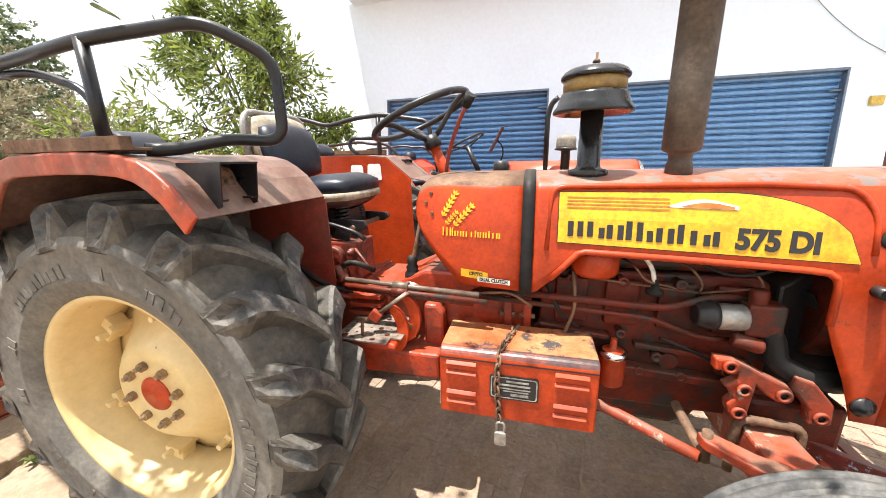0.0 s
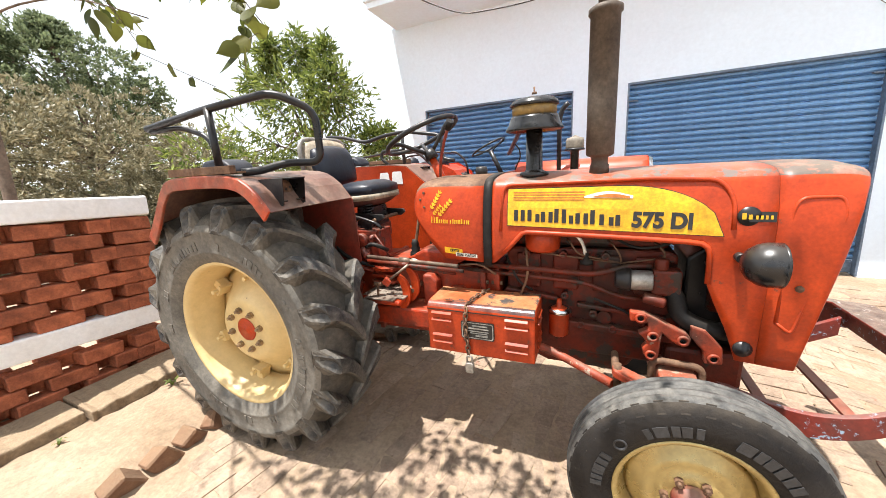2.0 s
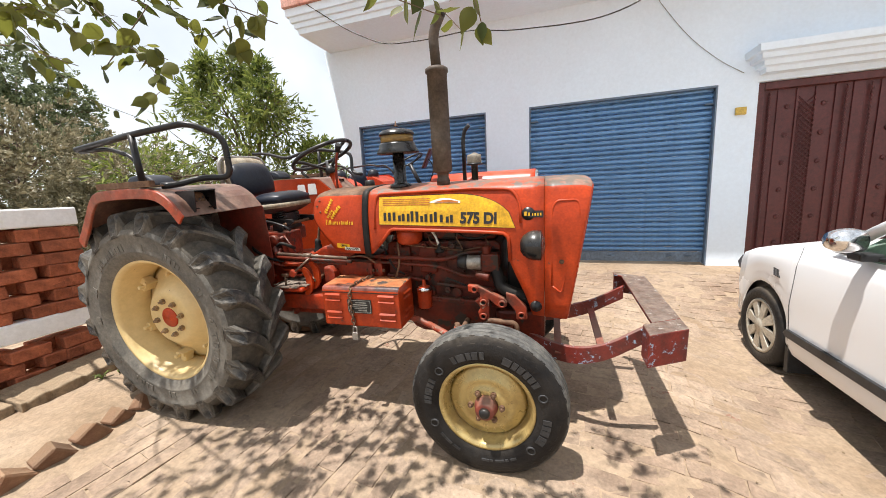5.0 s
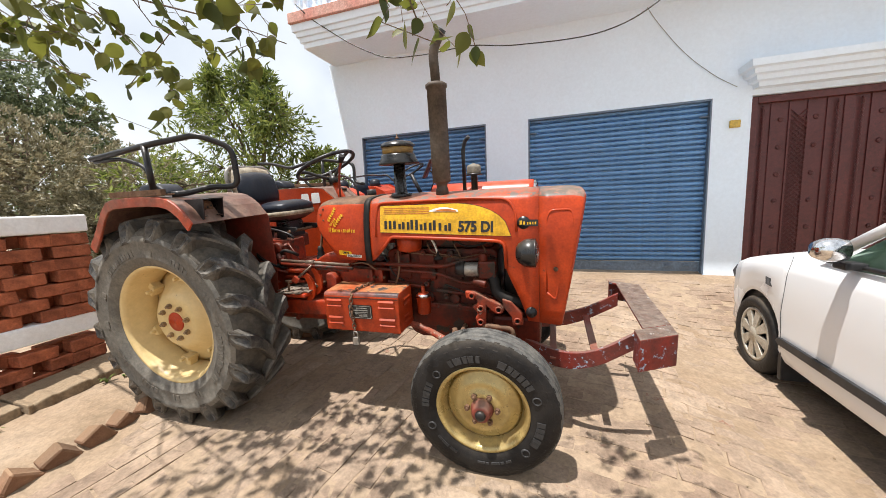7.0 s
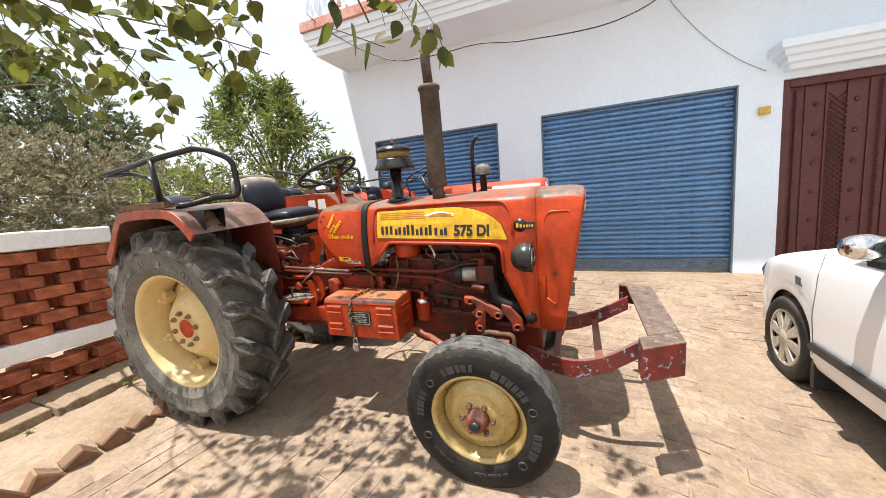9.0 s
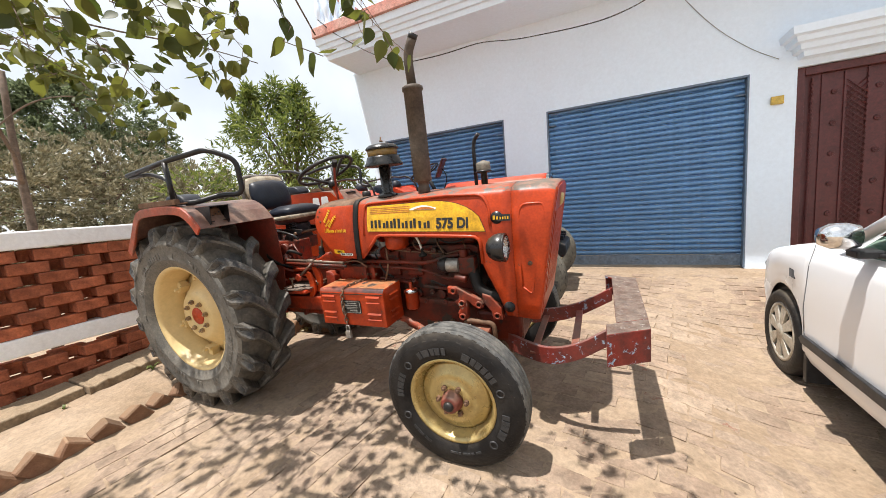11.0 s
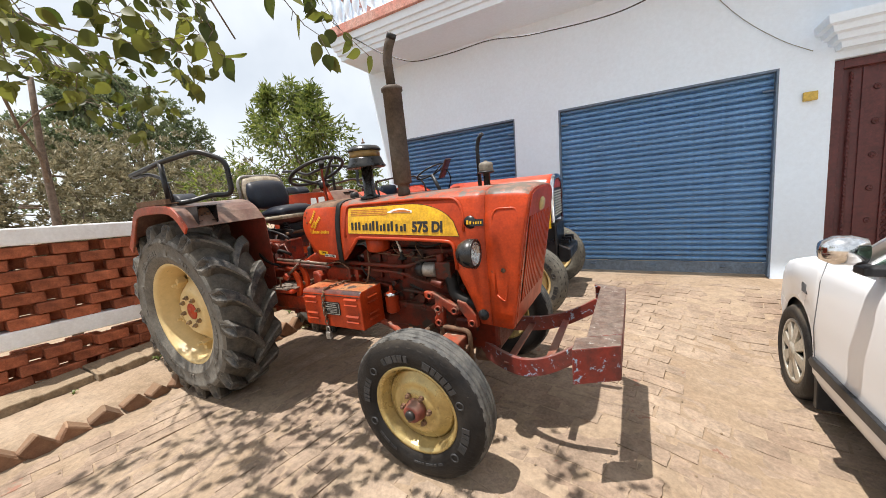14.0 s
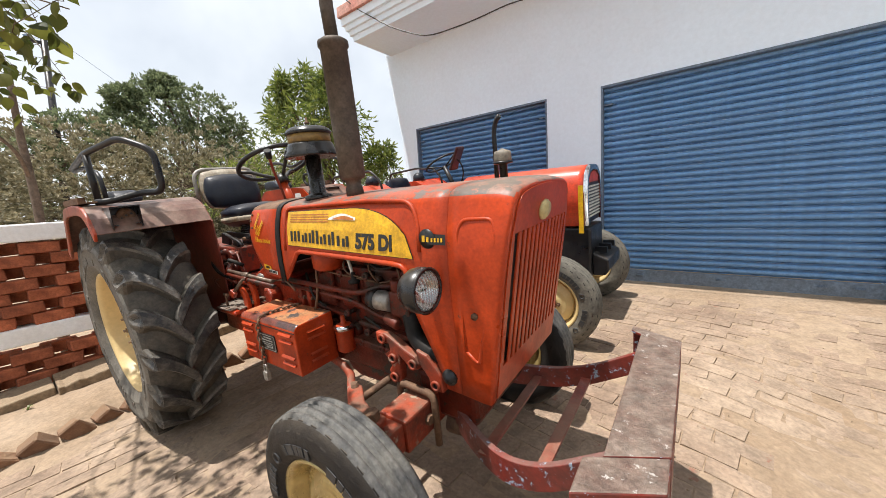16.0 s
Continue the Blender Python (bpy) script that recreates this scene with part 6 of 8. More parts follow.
for x0, z0, x1, z1 in ((0.25, 1.10, 0.36, 1.17), (0.40, 1.09, 0.47, 1.14)):
    bm = bmesh.new()
    prism(bm, [(x0, z0), (x1, z0 - 0.01), (x1 + 0.02, z1 - 0.02), (x0 + 0.03, z1)], -0.155, -0.135)
    part("carriage_plate", bm, BLACKPAINT, gearbox, "", 0.003)
for x, z, r in ((0.335, 0.955, 0.030), (0.455, 0.955, 0.022), (0.36, 1.055, 0.017), (0.50, 1.045, 0.015)):
    bm = bmesh.new()
    lathe(bm, [(0.0005, -0.040), (r * 0.6, -0.040), (r * 0.62, -0.026), (r, -0.024), (r, 0.0)], (x, -0.171, z), "y", 6)
    part("hydraulic_plug", bm, LIFTRED, valve)
for pts, r in (([(0.26, -0.20, 0.80), (0.30, -0.26, 0.88), (0.42, -0.255, 0.90), (0.50, -0.21, 0.86)], 0.008), ([(0.52, -0.19, 1.06), (0.58, -0.21, 1.0), (0.62, -0.20, 0.93)], 0.006), ([(0.28, -0.19, 1.0), (0.25, -0.25, 0.93), (0.33, -0.27, 0.84), (0.45, -0.24, 0.80)], 0.007)):
    bm = bmesh.new()
    tube(bm, rounded(pts, 0.05, 4), r, 7)
    part("hydraulic_pipe", bm, LIFTRED, valve)
# gear lever in its rubber boot
bm = bmesh.new()
tube(bm, rounded([(0.735, -0.145, 0.985), (0.752, -0.145, 1.05), (0.785, -0.145, 1.20)], 0.04, 4), 0.009, 9, 0.008)
gear = part("gear_lever", bm, RUST, gearbox, "dark gear lever in a rubber boot")
bm = bmesh.new()
lathe(bm, [(0.0005, 0.93), (0.032, 0.93), (0.030, 0.962), (0.021, 0.972), (0.025, 0.984), (0.018, 0.996), (0.021, 1.008), (0.014, 1.03), (0.0005, 1.034)], (0.738, -0.145, 0), "z", 18)
part("boot", bm, RUBBER, gear, "black ribbed rubber boot")
bm = bmesh.new()
lathe(bm, [(0.0005, 0.90), (0.052, 0.90), (0.050, 0.925), (0.034, 0.936), (0.0005, 0.938)], (0.738, -0.145, 0), "z", 20)
part("boot_flange", bm, STEEL, gear)
# foot plate with rows of holes
bm = bmesh.new()
nx, ny, cw = 6, 6, 0.041
for i in range(nx):
    for j in range(ny):
        if (i, j) in ((0, 0), (nx - 1, 0)):
            continue
        c = Vector((0.505 + cw * (i + 0.5), -0.375 + cw * (j + 0.5), 0.772))
        out = [c + Vector((sx, sy, 0)) * cw / 2 for sx, sy in ((1, 0), (1, 1), (0, 1), (-1, 1), (-1, 0), (-1, -1), (0, -1), (1, -1))]
        rr = 0.011 if (i + j) % 2 else 0.004
        hole = [c + Vector((math.cos(k * math.pi / 4), math.sin(k * math.pi / 4), 0)) * rr for k in range(8)]
        add(bm, out + hole, [(k, (k + 1) % 8, 8 + (k + 1) % 8, 8 + k) for k in range(8)])
bmesh.ops.remove_doubles(bm, verts=bm.verts, dist=1e-4)
foot = thicken(part("foot_plate", bm, FOOTSTEEL, tractor, "dusty perforated steel foot plate"), 0.006)
bm = bmesh.new()
box(bm, (0.515, -0.365, 0.735), (0.74, -0.15, 0.762))
part("foot_tray", bm, GEARPAINT, foot, "", 0.012)
for x, z, y in ((0.735, 0.78, -0.285), (0.772, 0.818, -0.252)):
    bm = bmesh.new()
    arc = [(x - 0.055 + 0.085 * math.sin(a), z + 0.105 * math.cos(a)) for a in [0.35 + 0.26 * k for k in range(10)]]
    back = [(x - 0.10 + 0.085 * math.sin(a), z + 0.105 * math.cos(a)) for a in [0.75 + 0.18 * k for k in range(10)]][::-1]
    prism(bm, arc + back, y - 0.011, y + 0.011)
    pa = part("pedal_arm", bm, ORANGE, tractor, "curved orange-red pedal arm", 0.004)
    bm = bmesh.new()
    rod(bm, (x - 0.01, y - 0.02, z - 0.03), (x - 0.01, -0.15, z - 0.03), 0.011, seg=10)
    part("pivot", bm, RUST, pa)
for x0, z0, x1, z1 in ((0.80, 0.60, 0.88, 0.86), (0.95, 0.62, 1.04, 0.80)):
    bm = bmesh.new()
    prism(bm, [(x0, z0), (x1, z0), (x1, z1 - 0.03), (x1 - 0.03, z1), (x0, z1)], -0.215, -0.15)
    part("clutch_housing_rib", bm, GEARPAINT, gearbox, "", 0.012)
bm = bmesh.new()
rod(bm, (0.60, -0.335, 0.77), (0.605, -0.335, 0.835), 0.006)
rod(bm, (0.585, -0.335, 0.838), (0.628, -0.335, 0.838), 0.009)
part("foot_peg", bm, RUST, foot)
bm = bmesh.new()
rod(bm, (0.655, -0.305, 0.85), (0.765, -0.29, 0.935), 0.006)
rod(bm, (0.672, -0.315, 0.862), (0.775, -0.30, 0.938), 0.005)
part("brake_rod", bm, RODSTEEL, foot)
bm = bmesh.new()
box(bm, (-0.020, -0.012, -0.020), (0.020, 0.012, 0.020))
bmesh.ops.transform(bm, matrix=pose(0.645, -0.31, 0.842, 0, 38, 10), verts=bm.verts)
part("pedal_pad", bm, GEARPAINT, foot, "", 0.004)
bm = bmesh.new()
box(bm, (0.45, -0.30, 0.60), (0.88, -0.14, 0.70))
box(bm, (0.86, -0.2, 0.57), (1.2, -0.14, 0.66))
part("step_bracket", bm, GEARPAINT, tractor, "", 0.01)
# pipes along the engine
for pts, r, mt in (([(1.10, -0.21, 0.935), (1.42, -0.215, 0.925), (1.62, -0.21, 0.915), (1.76, -0.18, 0.955), (1.92, -0.15, 0.95)], 0.013, CAST), ([(1.0, -0.20, 0.905), (1.40, -0.205, 0.885), (1.58, -0.205, 0.875), (1.72, -0.19, 0.815), (1.82, -0.18, 0.81)], 0.010, CAST),
                   ([(1.52, -0.17, 1.10), (1.57, -0.19, 1.05), (1.585, -0.19, 0.97)], 0.007, PALE), ([(1.33, -0.2, 1.02), (1.345, -0.22, 0.90), (1.31, -0.23, 0.80)], 0.006, RUST), ([(1.0, -0.24, 0.93), (1.13, -0.25, 0.95), (1.20, -0.25, 0.90)], 0.005, RUST)):
    bm = bmesh.new()
    tube(bm, rounded(pts, 0.05, 4), r, 8)
    part("engine_pipe", bm, mt, engine)
bm = bmesh.new()
lathe(bm, [(0.0005, 1.005), (0.06, 1.005), (0.075, 1.02), (0.078, 1.12)], (1.40, -0.17, 0), "z", 22)
part("fuel_bowl", bm, ORANGE, engine, "orange-red sediment bowl")
bm = bmesh.new()
lathe(bm, [(0.0005, 0.615), (0.030, 0.615), (0.042, 0.625), (0.043, 0.725), (0.046, 0.728), (0.046, 0.742), (0.03, 0.75), (0.012, 0.755), (0.010, 0.79)], (1.478, -0.205, 0), "z", 24)
flt = part("oil_filter", bm, ORANGE, engine, "orange oil filter canister")
bm = bmesh.new()
lathe(bm, [(0.0465, 0.728), (0.047, 0.735), (0.0465, 0.744), (0.02, 0.752)], (1.478, -0.205, 0), "z", 24)
part("filter_collar", bm, CHROME, flt)
bm = bmesh.new()
lathe(bm, [(0.0005, -0.032), (0.036, -0.032), (0.041, -0.027), (0.041, 0.045), (0.037, 0.05), (0.0005, 0.05)], (1.782, -0.215, 0.905), "x", 24)
sil = part("starter_cylinder", bm, STEEL, engine, "silver cylinder on the engine side")
bm = bmesh.new()
lathe(bm, [(0.030, -0.085), (0.036, -0.078), (0.046, -0.045), (0.046, -0.028), (0.03, -0.028)], (1.782, -0.212, 0.905), "x", 24)
part("cylinder_end", bm, BLACKPAINT, sil)
bm = bmesh.new()
box(bm, (1.83, -0.235, 0.85), (1.93, -0.17, 0.955))
rod(bm, (1.80, -0.23, 0.84), (1.88, -0.245, 0.825), 0.022)
rod(bm, (1.86, -0.21, 0.95), (1.86, -0.21, 1.0), 0.025)
part("water_pump", bm, CAST, engine, "", 0.01)
bm = bmesh.new()
tube(bm, rounded([(1.88, -0.19, 0.90), (1.92, -0.21, 0.84), (1.93, -0.215, 0.77), (2.0, -0.22, 0.73), (2.08, -0.21, 0.715), (2.13, -0.18, 0.70)], 0.06, 5), 0.034, 12)
part("radiator_hose", bm, RUBBER, engine, "thick black radiator hose")
# added block: stops daylight showing through between engine and radiator
bm = bmesh.new()
prism(bm, [(1.962, 0.60), (2.165, 0.60), (2.165, 1.05), (2.05, 1.05), (1.962, 0.98)], -0.12, 0.16)
part("gap_block", bm, BLACKPAINT, engine, "black block added to darken the gap behind the fan", 0.012)
bm = bmesh.new()
lathe(bm, [(0.23, 0.0), (0.24, 0.02), (0.24, 0.10), (0.215, 0.12), (0.21, 0.0)], (2.04, HC, 0.95), "x", 32)
part("fan_shroud", bm, CAST, engine)
for i in range(6):
    bm = bmesh.new()
    a = 2 * math.pi * i / 6
    c, s = math.cos(a), math.sin(a)
    add(bm, [(2.02, HC + 0.03 * c, 0.95 + 0.03 * s), (2.05, HC + 0.03 * c - 0.02 * s, 0.95 + 0.03 * s + 0.02 * c), (2.055, HC + 0.19 * c - 0.05 * s, 0.95 + 0.19 * s + 0.05 * c), (2.015, HC + 0.19 * c + 0.03 * s, 0.95 + 0.19 * s - 0.03 * c)], [(0, 1, 2, 3)])
    thicken(part("fan_blade", bm, BLACKPAINT, engine), 0.003)
# front support bracket with bolt eyes
bm = bmesh.new()
prism(bm, [(1.755, 0.785), (1.81, 0.782), (1.85, 0.764), (1.90, 0.737), (1.955, 0.714), (1.974, 0.69), (1.966, 0.664), (1.938, 0.654), (1.905, 0.675), (1.875, 0.702), (1.872, 0.66), (1.868, 0.59), (1.845, 0.576), (1.815, 0.598), (1.808, 0.628), (1.824, 0.65), (1.812, 0.672), (1.79, 0.692), (1.825, 0.715), (1.822, 0.742), (1.758, 0.742)], -0.262, -0.222)
brk = part("support_bracket", bm, AXLEPAINT, tractor, "orange-red cast bracket with bolt eyes", 0.007)
bm = bmesh.new()
prism(bm, [(1.965, 0.75), (2.015, 0.735), (2.074, 0.668), (2.080, 0.600), (2.022, 0.594), (2.015, 0.645), (1.97, 0.70)], -0.265, -0.225)
part("axle_bracket", bm, AXLEPAINT, brk, "", 0.007)
for x, z in ((1.945, 0.684), (1.843, 0.687), (1.840, 0.605), (2.048, 0.623), (1.795, 0.762)):
    bm = bmesh.new()
    lathe(bm, [(0.021, 0.0), (0.021, -0.010), (0.0115, -0.010), (0.0115, 0.004)], (x, -0.263, z), "y", 16)
    part("bolt_eye", bm, AXLEPAINT, brk)
    # black disc stands in for the dark depth of the eye
    bm = bmesh.new()
    lathe(bm, [(0.0005, -0.004), (0.0112, -0.004)], (x, -0.263, z), "y", 14)
    part("hole_disc", bm, INK, brk)
bm = bmesh.new()
box(bm, (1.90, -0.20, 0.44), (2.17, 0.24, 0.62))
part("front_frame", bm, CAST, tractor, "dark red front support casting", 0.02)
# front axle
bm = bmesh.new()
box(bm, (1.868, -0.40, 0.415), (2.002, 0.44, 0.546))
axle = part("front_axle", bm, AXLEPAINT, tractor, "scuffed orange-red front axle beam", 0.010)
for s in (-1, 1):
    y = HC + s * 0.50
    bm = bmesh.new()
    box(bm, (1.882, min(y, HC + s * 0.38), 0.425), (1.988, max(y, HC + s * 0.38), 0.533))
    part("axle_extension", bm, AXLEPAINT, axle, "", 0.008)
    bm = bmesh.new()
    rod(bm, (1.93, y, 0.30), (1.93, y, 0.575), 0.042, 0.036, 16)
    part("king_pin", bm, CAST, axle, "greasy dark king pin", 0.005)
    bm = bmesh.new()
    rod(bm, (1.92, y, 0.345), (1.915, y + s * 0.12, 0.352), 0.03)
    part("stub_axle", bm, CAST, axle)
    bm = bmesh.new()
    prism(bm, [(1.965, y - s * 0.035), (1.965, y + s * 0.035), (1.90, y + s * 0.04), (1.80, y + s * 0.0), (1.70, y - s * 0.085), (1.695, y - s * 0.125), (1.735, y - s * 0.13), (1.82, y - s * 0.065), (1.89, y - s * 0.04)], 0.556, 0.588, "z")
    arm_ = part("steering_arm", bm, AXLEPAINT, axle, "orange-red steering arm", 0.006)
    bm = bmesh.new()
    rod(bm, (1.93, y, 0.589), (1.93, y, 0.618), 0.028, 0.026, 6, False)
    part("king_nut", bm, RUST, arm_)
    bm = bmesh.new()
    rod(bm, (1.715, y - s * 0.107, 0.505), (1.715, y - s * 0.107, 0.606), 0.017, 0.014, 10)
    part("ball_joint", bm, RUST, arm_)
    for yy, zz in ((0.30, 0.48), (0.18, 0.46)):
        bm = bmesh.new()
        rod(bm, (2.0025, HC + s * yy, zz), (2.018, HC + s * yy, zz), 0.021, 0.019, 6, False)
        part("axle_bolt", bm, RUST, axle)
    bm = bmesh.new()
    y2 = HC + s * 0.275
    tube(bm, rounded([(1.848, y2, 0.38), (1.848, y2, 0.582), (2.022, y2, 0.572), (2.022, y2, 0.36)], 0.035, 5), 0.014, 10)
    part("u_bolt", bm, RUST, axle, "rusty clamping bolt over the axle")
bm = bmesh.new()
tube(bm, rounded([(1.10, -0.19, 0.56), (1.40, -0.215, 0.548), (1.50, -0.225, 0.515), (1.70, -0.385, 0.520)], 0.06, 5), 0.019, 12)
part("drag_link", bm, AXLEPAINT, axle, "orange-red steering drag link")
bm = bmesh.new()
tube(bm, [(1.715, HC - 0.40, 0.520), (1.72, 0.0, 0.522), (1.715, HC + 0.40, 0.520)], 0.0155, 12)
part("tie_rod", bm, RUST, axle, "rusty brown steering tie rod")
bm = bmesh.new()
rod(bm, (2.02, -0.16, 0.40), (2.10, -0.16, 0.40), 0.045, 0.04, 14)
rod(bm, (2.10, -0.16, 0.40), (2.13, -0.16, 0.40), 0.022, 0.02, 6, False)
part("pivot_pin", bm, RUST, axle, "rusty axle pivot pin", 0.004)
# bumper on two bowed arms
for s in (-1, 1):
    bm = bmesh.new()
    ys = (0.17, 0.25, 0.33, 0.355, 0.345) if s < 0 else (0.15, 0.21, 0.255, 0.255, 0.23)
    path = rounded([(x, HC + s * y, z) for (x, z), y in zip(((2.02, 0.455), (2.16, 0.430), (2.32, 0.432), (2.46, 0.48), (2.64, 0.595)), ys)], 0.12, 5)
    hs = 0.05
    n = len(path)
    rows = []
    for i, p in enumerate(path):
        d = (path[min(i + 1, n - 1)] - path[max(i - 1, 0)]).normalized()
        sd = Vector((-d.y, d.x, 0)).normalized() * 0.012
        up = Vector((0, 0, 1)) * (hs - 0.008 * i / n)
        rows.append([bm.verts.new(p + a) for a in (sd - up, sd + up, -sd + up, -sd - up)])
    for a, b in zip(rows, rows[1:]):
        for j in range(4):
            bm.faces.new((a[j], a[(j + 1) % 4], b[(j + 1) % 4], b[j]))
    bm.faces.new(rows[0])
    bm.faces.new(rows[-1])
    arm = part("bumper_arm", bm, MAROONSTEEL, tractor, "bowed maroon steel bumper arm with scraped blue paint", 0.003)
bm = bmesh.new()
prism(bm, [(2.640, -0.384), (2.775, -0.316), (2.775, 0.325), (2.603, 0.402), (2.603, 0.362), (2.640, 0.330)], 0.664, 0.676, "z")
bumper = part("bumper", bm, MAROONSTEEL, tractor, "weathered maroon steel channel bumper", 0.003)
bumper.data.materials.append(BUMPERTOP)
for p in bumper.data.polygons:
    if p.center.z > 0.67:
        p.material_index = 1
bm = bmesh.new()
prism(bm, [(2.605, 0.392), (2.605, 0.402), (2.775, 0.326), (2.763, 0.324)], 0.545, 0.6635, "z")
part("end_plate", bm, MAROONSTEEL, bumper, "", 0.002)
bm = bmesh.new()
box(bm, (2.763, -0.316, 0.545), (2.775, 0.322, 0.6635))
part("front_flange", bm, MAROONSTEEL, bumper, "", 0.002)
bm = bmesh.new()
box(bm, (2.700, -0.35, 0.56), (2.706, 0.34, 0.6635))
part("web_plate", bm, MAROONSTEEL, bumper, "", 0.002)
bm = bmesh.new()
prism(bm, [(2.598, -0.522), (2.774, -0.430), (2.774, -0.320), (2.598, -0.408)], 0.520, 0.677, "z")
bend = part("bumper_box", bm, MAROONSTEEL, bumper, "scuffed maroon steel box end", 0.005)
bend.data.materials.append(BUMPERTOP)
for p in bend.data.polygons:
    if p.normal.z > 0.9:
        p.material_index = 1
for x, z in ((2.22, 0.425), (2.43, 0.47)):
    bm = bmesh.new()
    box(bm, (x, HC - 0.31, z), (x + 0.038, HC + 0.22, z + 0.012))
    part("cross_brace", bm, DARKRED, bumper, "", 0.002)

# battery box with louvres, chain and padlock
def boxring(y0, z1, r):
    return [(y0, 0.563), (y0, z1 - r)] + [(y0 + r - r * math.cos(a), z1 - r + r * math.sin(a)) for a in [math.pi / 2 * k / 6 for k in range(1, 7)]] + [(-0.205, z1 + 0.004), (-0.205, 0.563)]


bm = bmesh.new()
prism(bm, boxring(-0.408, 0.802, 0.028), 0.912, 1.402, "x")
bbox = part("battery_box", bm, ORANGE, tractor, "orange-red sheet steel battery box, chained and padlocked", 0.006)
bbox.data.materials.append(BOXTOP)
bbox.data.materials.append(LIDEDGE)
for p in bbox.data.polygons:
    if p.center.z > 0.775 and p.normal.z > 0.2:
        p.material_index = 2 if p.center.y < -0.378 else 1
bm = bmesh.new()
prism(bm, [(-0.4085, 0.768), (-0.4105, 0.768), (-0.4105, 0.772), (-0.4085, 0.772)], 0.914, 1.40, "x")
part("lid_seam", bm, INK, bbox)
for x in (0.985, 1.325):
    for k in range(4):
        bm = bmesh.new()
        z = 0.606 + 0.034 * k + (0.040 if k > 1 else 0)
        prism(bm, [(-0.4095, z), (-0.421, z + 0.004), (-0.4095, z + 0.014)], x - 0.05, x + 0.05, "x")
        part("louvre", bm, ORANGE, bbox, "", 0.002)
for k in range(4):
    bm = bmesh.new()
    z = 0.606 + 0.034 * k + (0.040 if k > 1 else 0)
    prism(bm, [(1.403, z), (1.4135, z + 0.004), (1.403, z + 0.014)], -0.35, -0.26, "y")
    part("louvre", bm, ORANGE, bbox, "", 0.002)
bm = bmesh.new()
prism(bm, rounded2([(1.078, 0.646), (1.230, 0.646), (1.230, 0.730), (1.078, 0.730)], 0.010), -0.4125, -0.4085)
tagplate = part("maker_plate", bm, INK, bbox, "black riveted data plate with worn pale print")
bm = bmesh.new()
o = rounded2([(1.082, 0.650), (1.226, 0.650), (1.226, 0.726), (1.082, 0.726)], 0.010)
q = rounded2([(1.086, 0.654), (1.222, 0.654), (1.222, 0.722), (1.086, 0.722)], 0.008)
add(bm, [(x, -0.4133, z) for x, z in o + q], [(k, (k + 1) % len(o), len(o) + (k + 1) % len(o), len(o) + k) for k in range(len(o))])
part("plate_border", bm, PLATEPRINT, tagplate)
for z, a, b, h in ((0.708, 1.13, 1.20, 0.006), (0.695, 1.105, 1.205, 0.006), (0.683, 1.10, 1.205, 0.004), (0.674, 1.12, 1.20, 0.004), (0.660, 1.145, 1.20, 0.009)):
    bm = bmesh.new()
    box(bm, (a, -0.4136, z), (b, -0.4126, z + h))
    part("plate_bar", bm, PLATEPRINT, tagplate)
path = rounded([(1.155, -0.22, 0.812), (1.12, -0.34, 0.812), (1.105, -0.412, 0.800), (1.10, -0.420, 0.70), (1.108, -0.420, 0.62), (1.112, -0.422, 0.553)], 0.03, 4)
acc, pts = 0.0, [path[0]]
for a, b in zip(path, path[1:]):
    acc += (b - a).length
    if acc > 0.0195:
        pts.append(b.copy())
        acc = 0.0
dense = []
for a, b in zip(path, path[1:]):
    m = max(1, int((b - a).length / 0.004))
    dense += [a.lerp(b, i / m) for i in range(m)]
k, last_p, links_ = 0, None, []
for p in dense:
    if last_p is None or (p - last_p).length > 0.0235:
        links_.append(p)
        last_p = p
for i, (a, b) in enumerate(zip(links_, links_[1:])):
    bm = bmesh.new()
    d = (b - a).normalized()
    u = d.cross(Vector((1, 0, 0)) if abs(d.x) < 0.9 else Vector((0, 1, 0))).normalized()
    w = d.cross(u)
    c = (a + b) / 2
    q = (u + w).normalized() if i % 2 else (u - w).normalized()
    ring = [c + d * 0.0175 * math.cos(t) + q * 0.0098 * math.sin(t) for t in [2 * math.pi * j / 10 for j in range(11)]]
    tube(bm, ring, 0.0040, 6)
    part("chain_link", bm, RUST, bbox)
bm = bmesh.new()
prism(bm, rounded2([(1.098, 0.487), (1.136, 0.487), (1.136, 0.535), (1.098, 0.535)], 0.008), -0.438, -0.418)
lock = part("padlock", bm, STEEL, bbox, "small steel padlock", 0.002)
bm = bmesh.new()
tube(bm, rounded([(1.105, -0.428, 0.53), (1.105, -0.428, 0.568), (1.129, -0.428, 0.568), (1.129, -0.428, 0.53)], 0.014, 5), 0.0045, 8)
part("shackle", bm, STEEL, lock)
bm = bmesh.new()
box(bm, (0.95, -0.20, 0.52), (1.35, -0.12, 0.561))
part("box_bracket", bm, CAST, bbox)

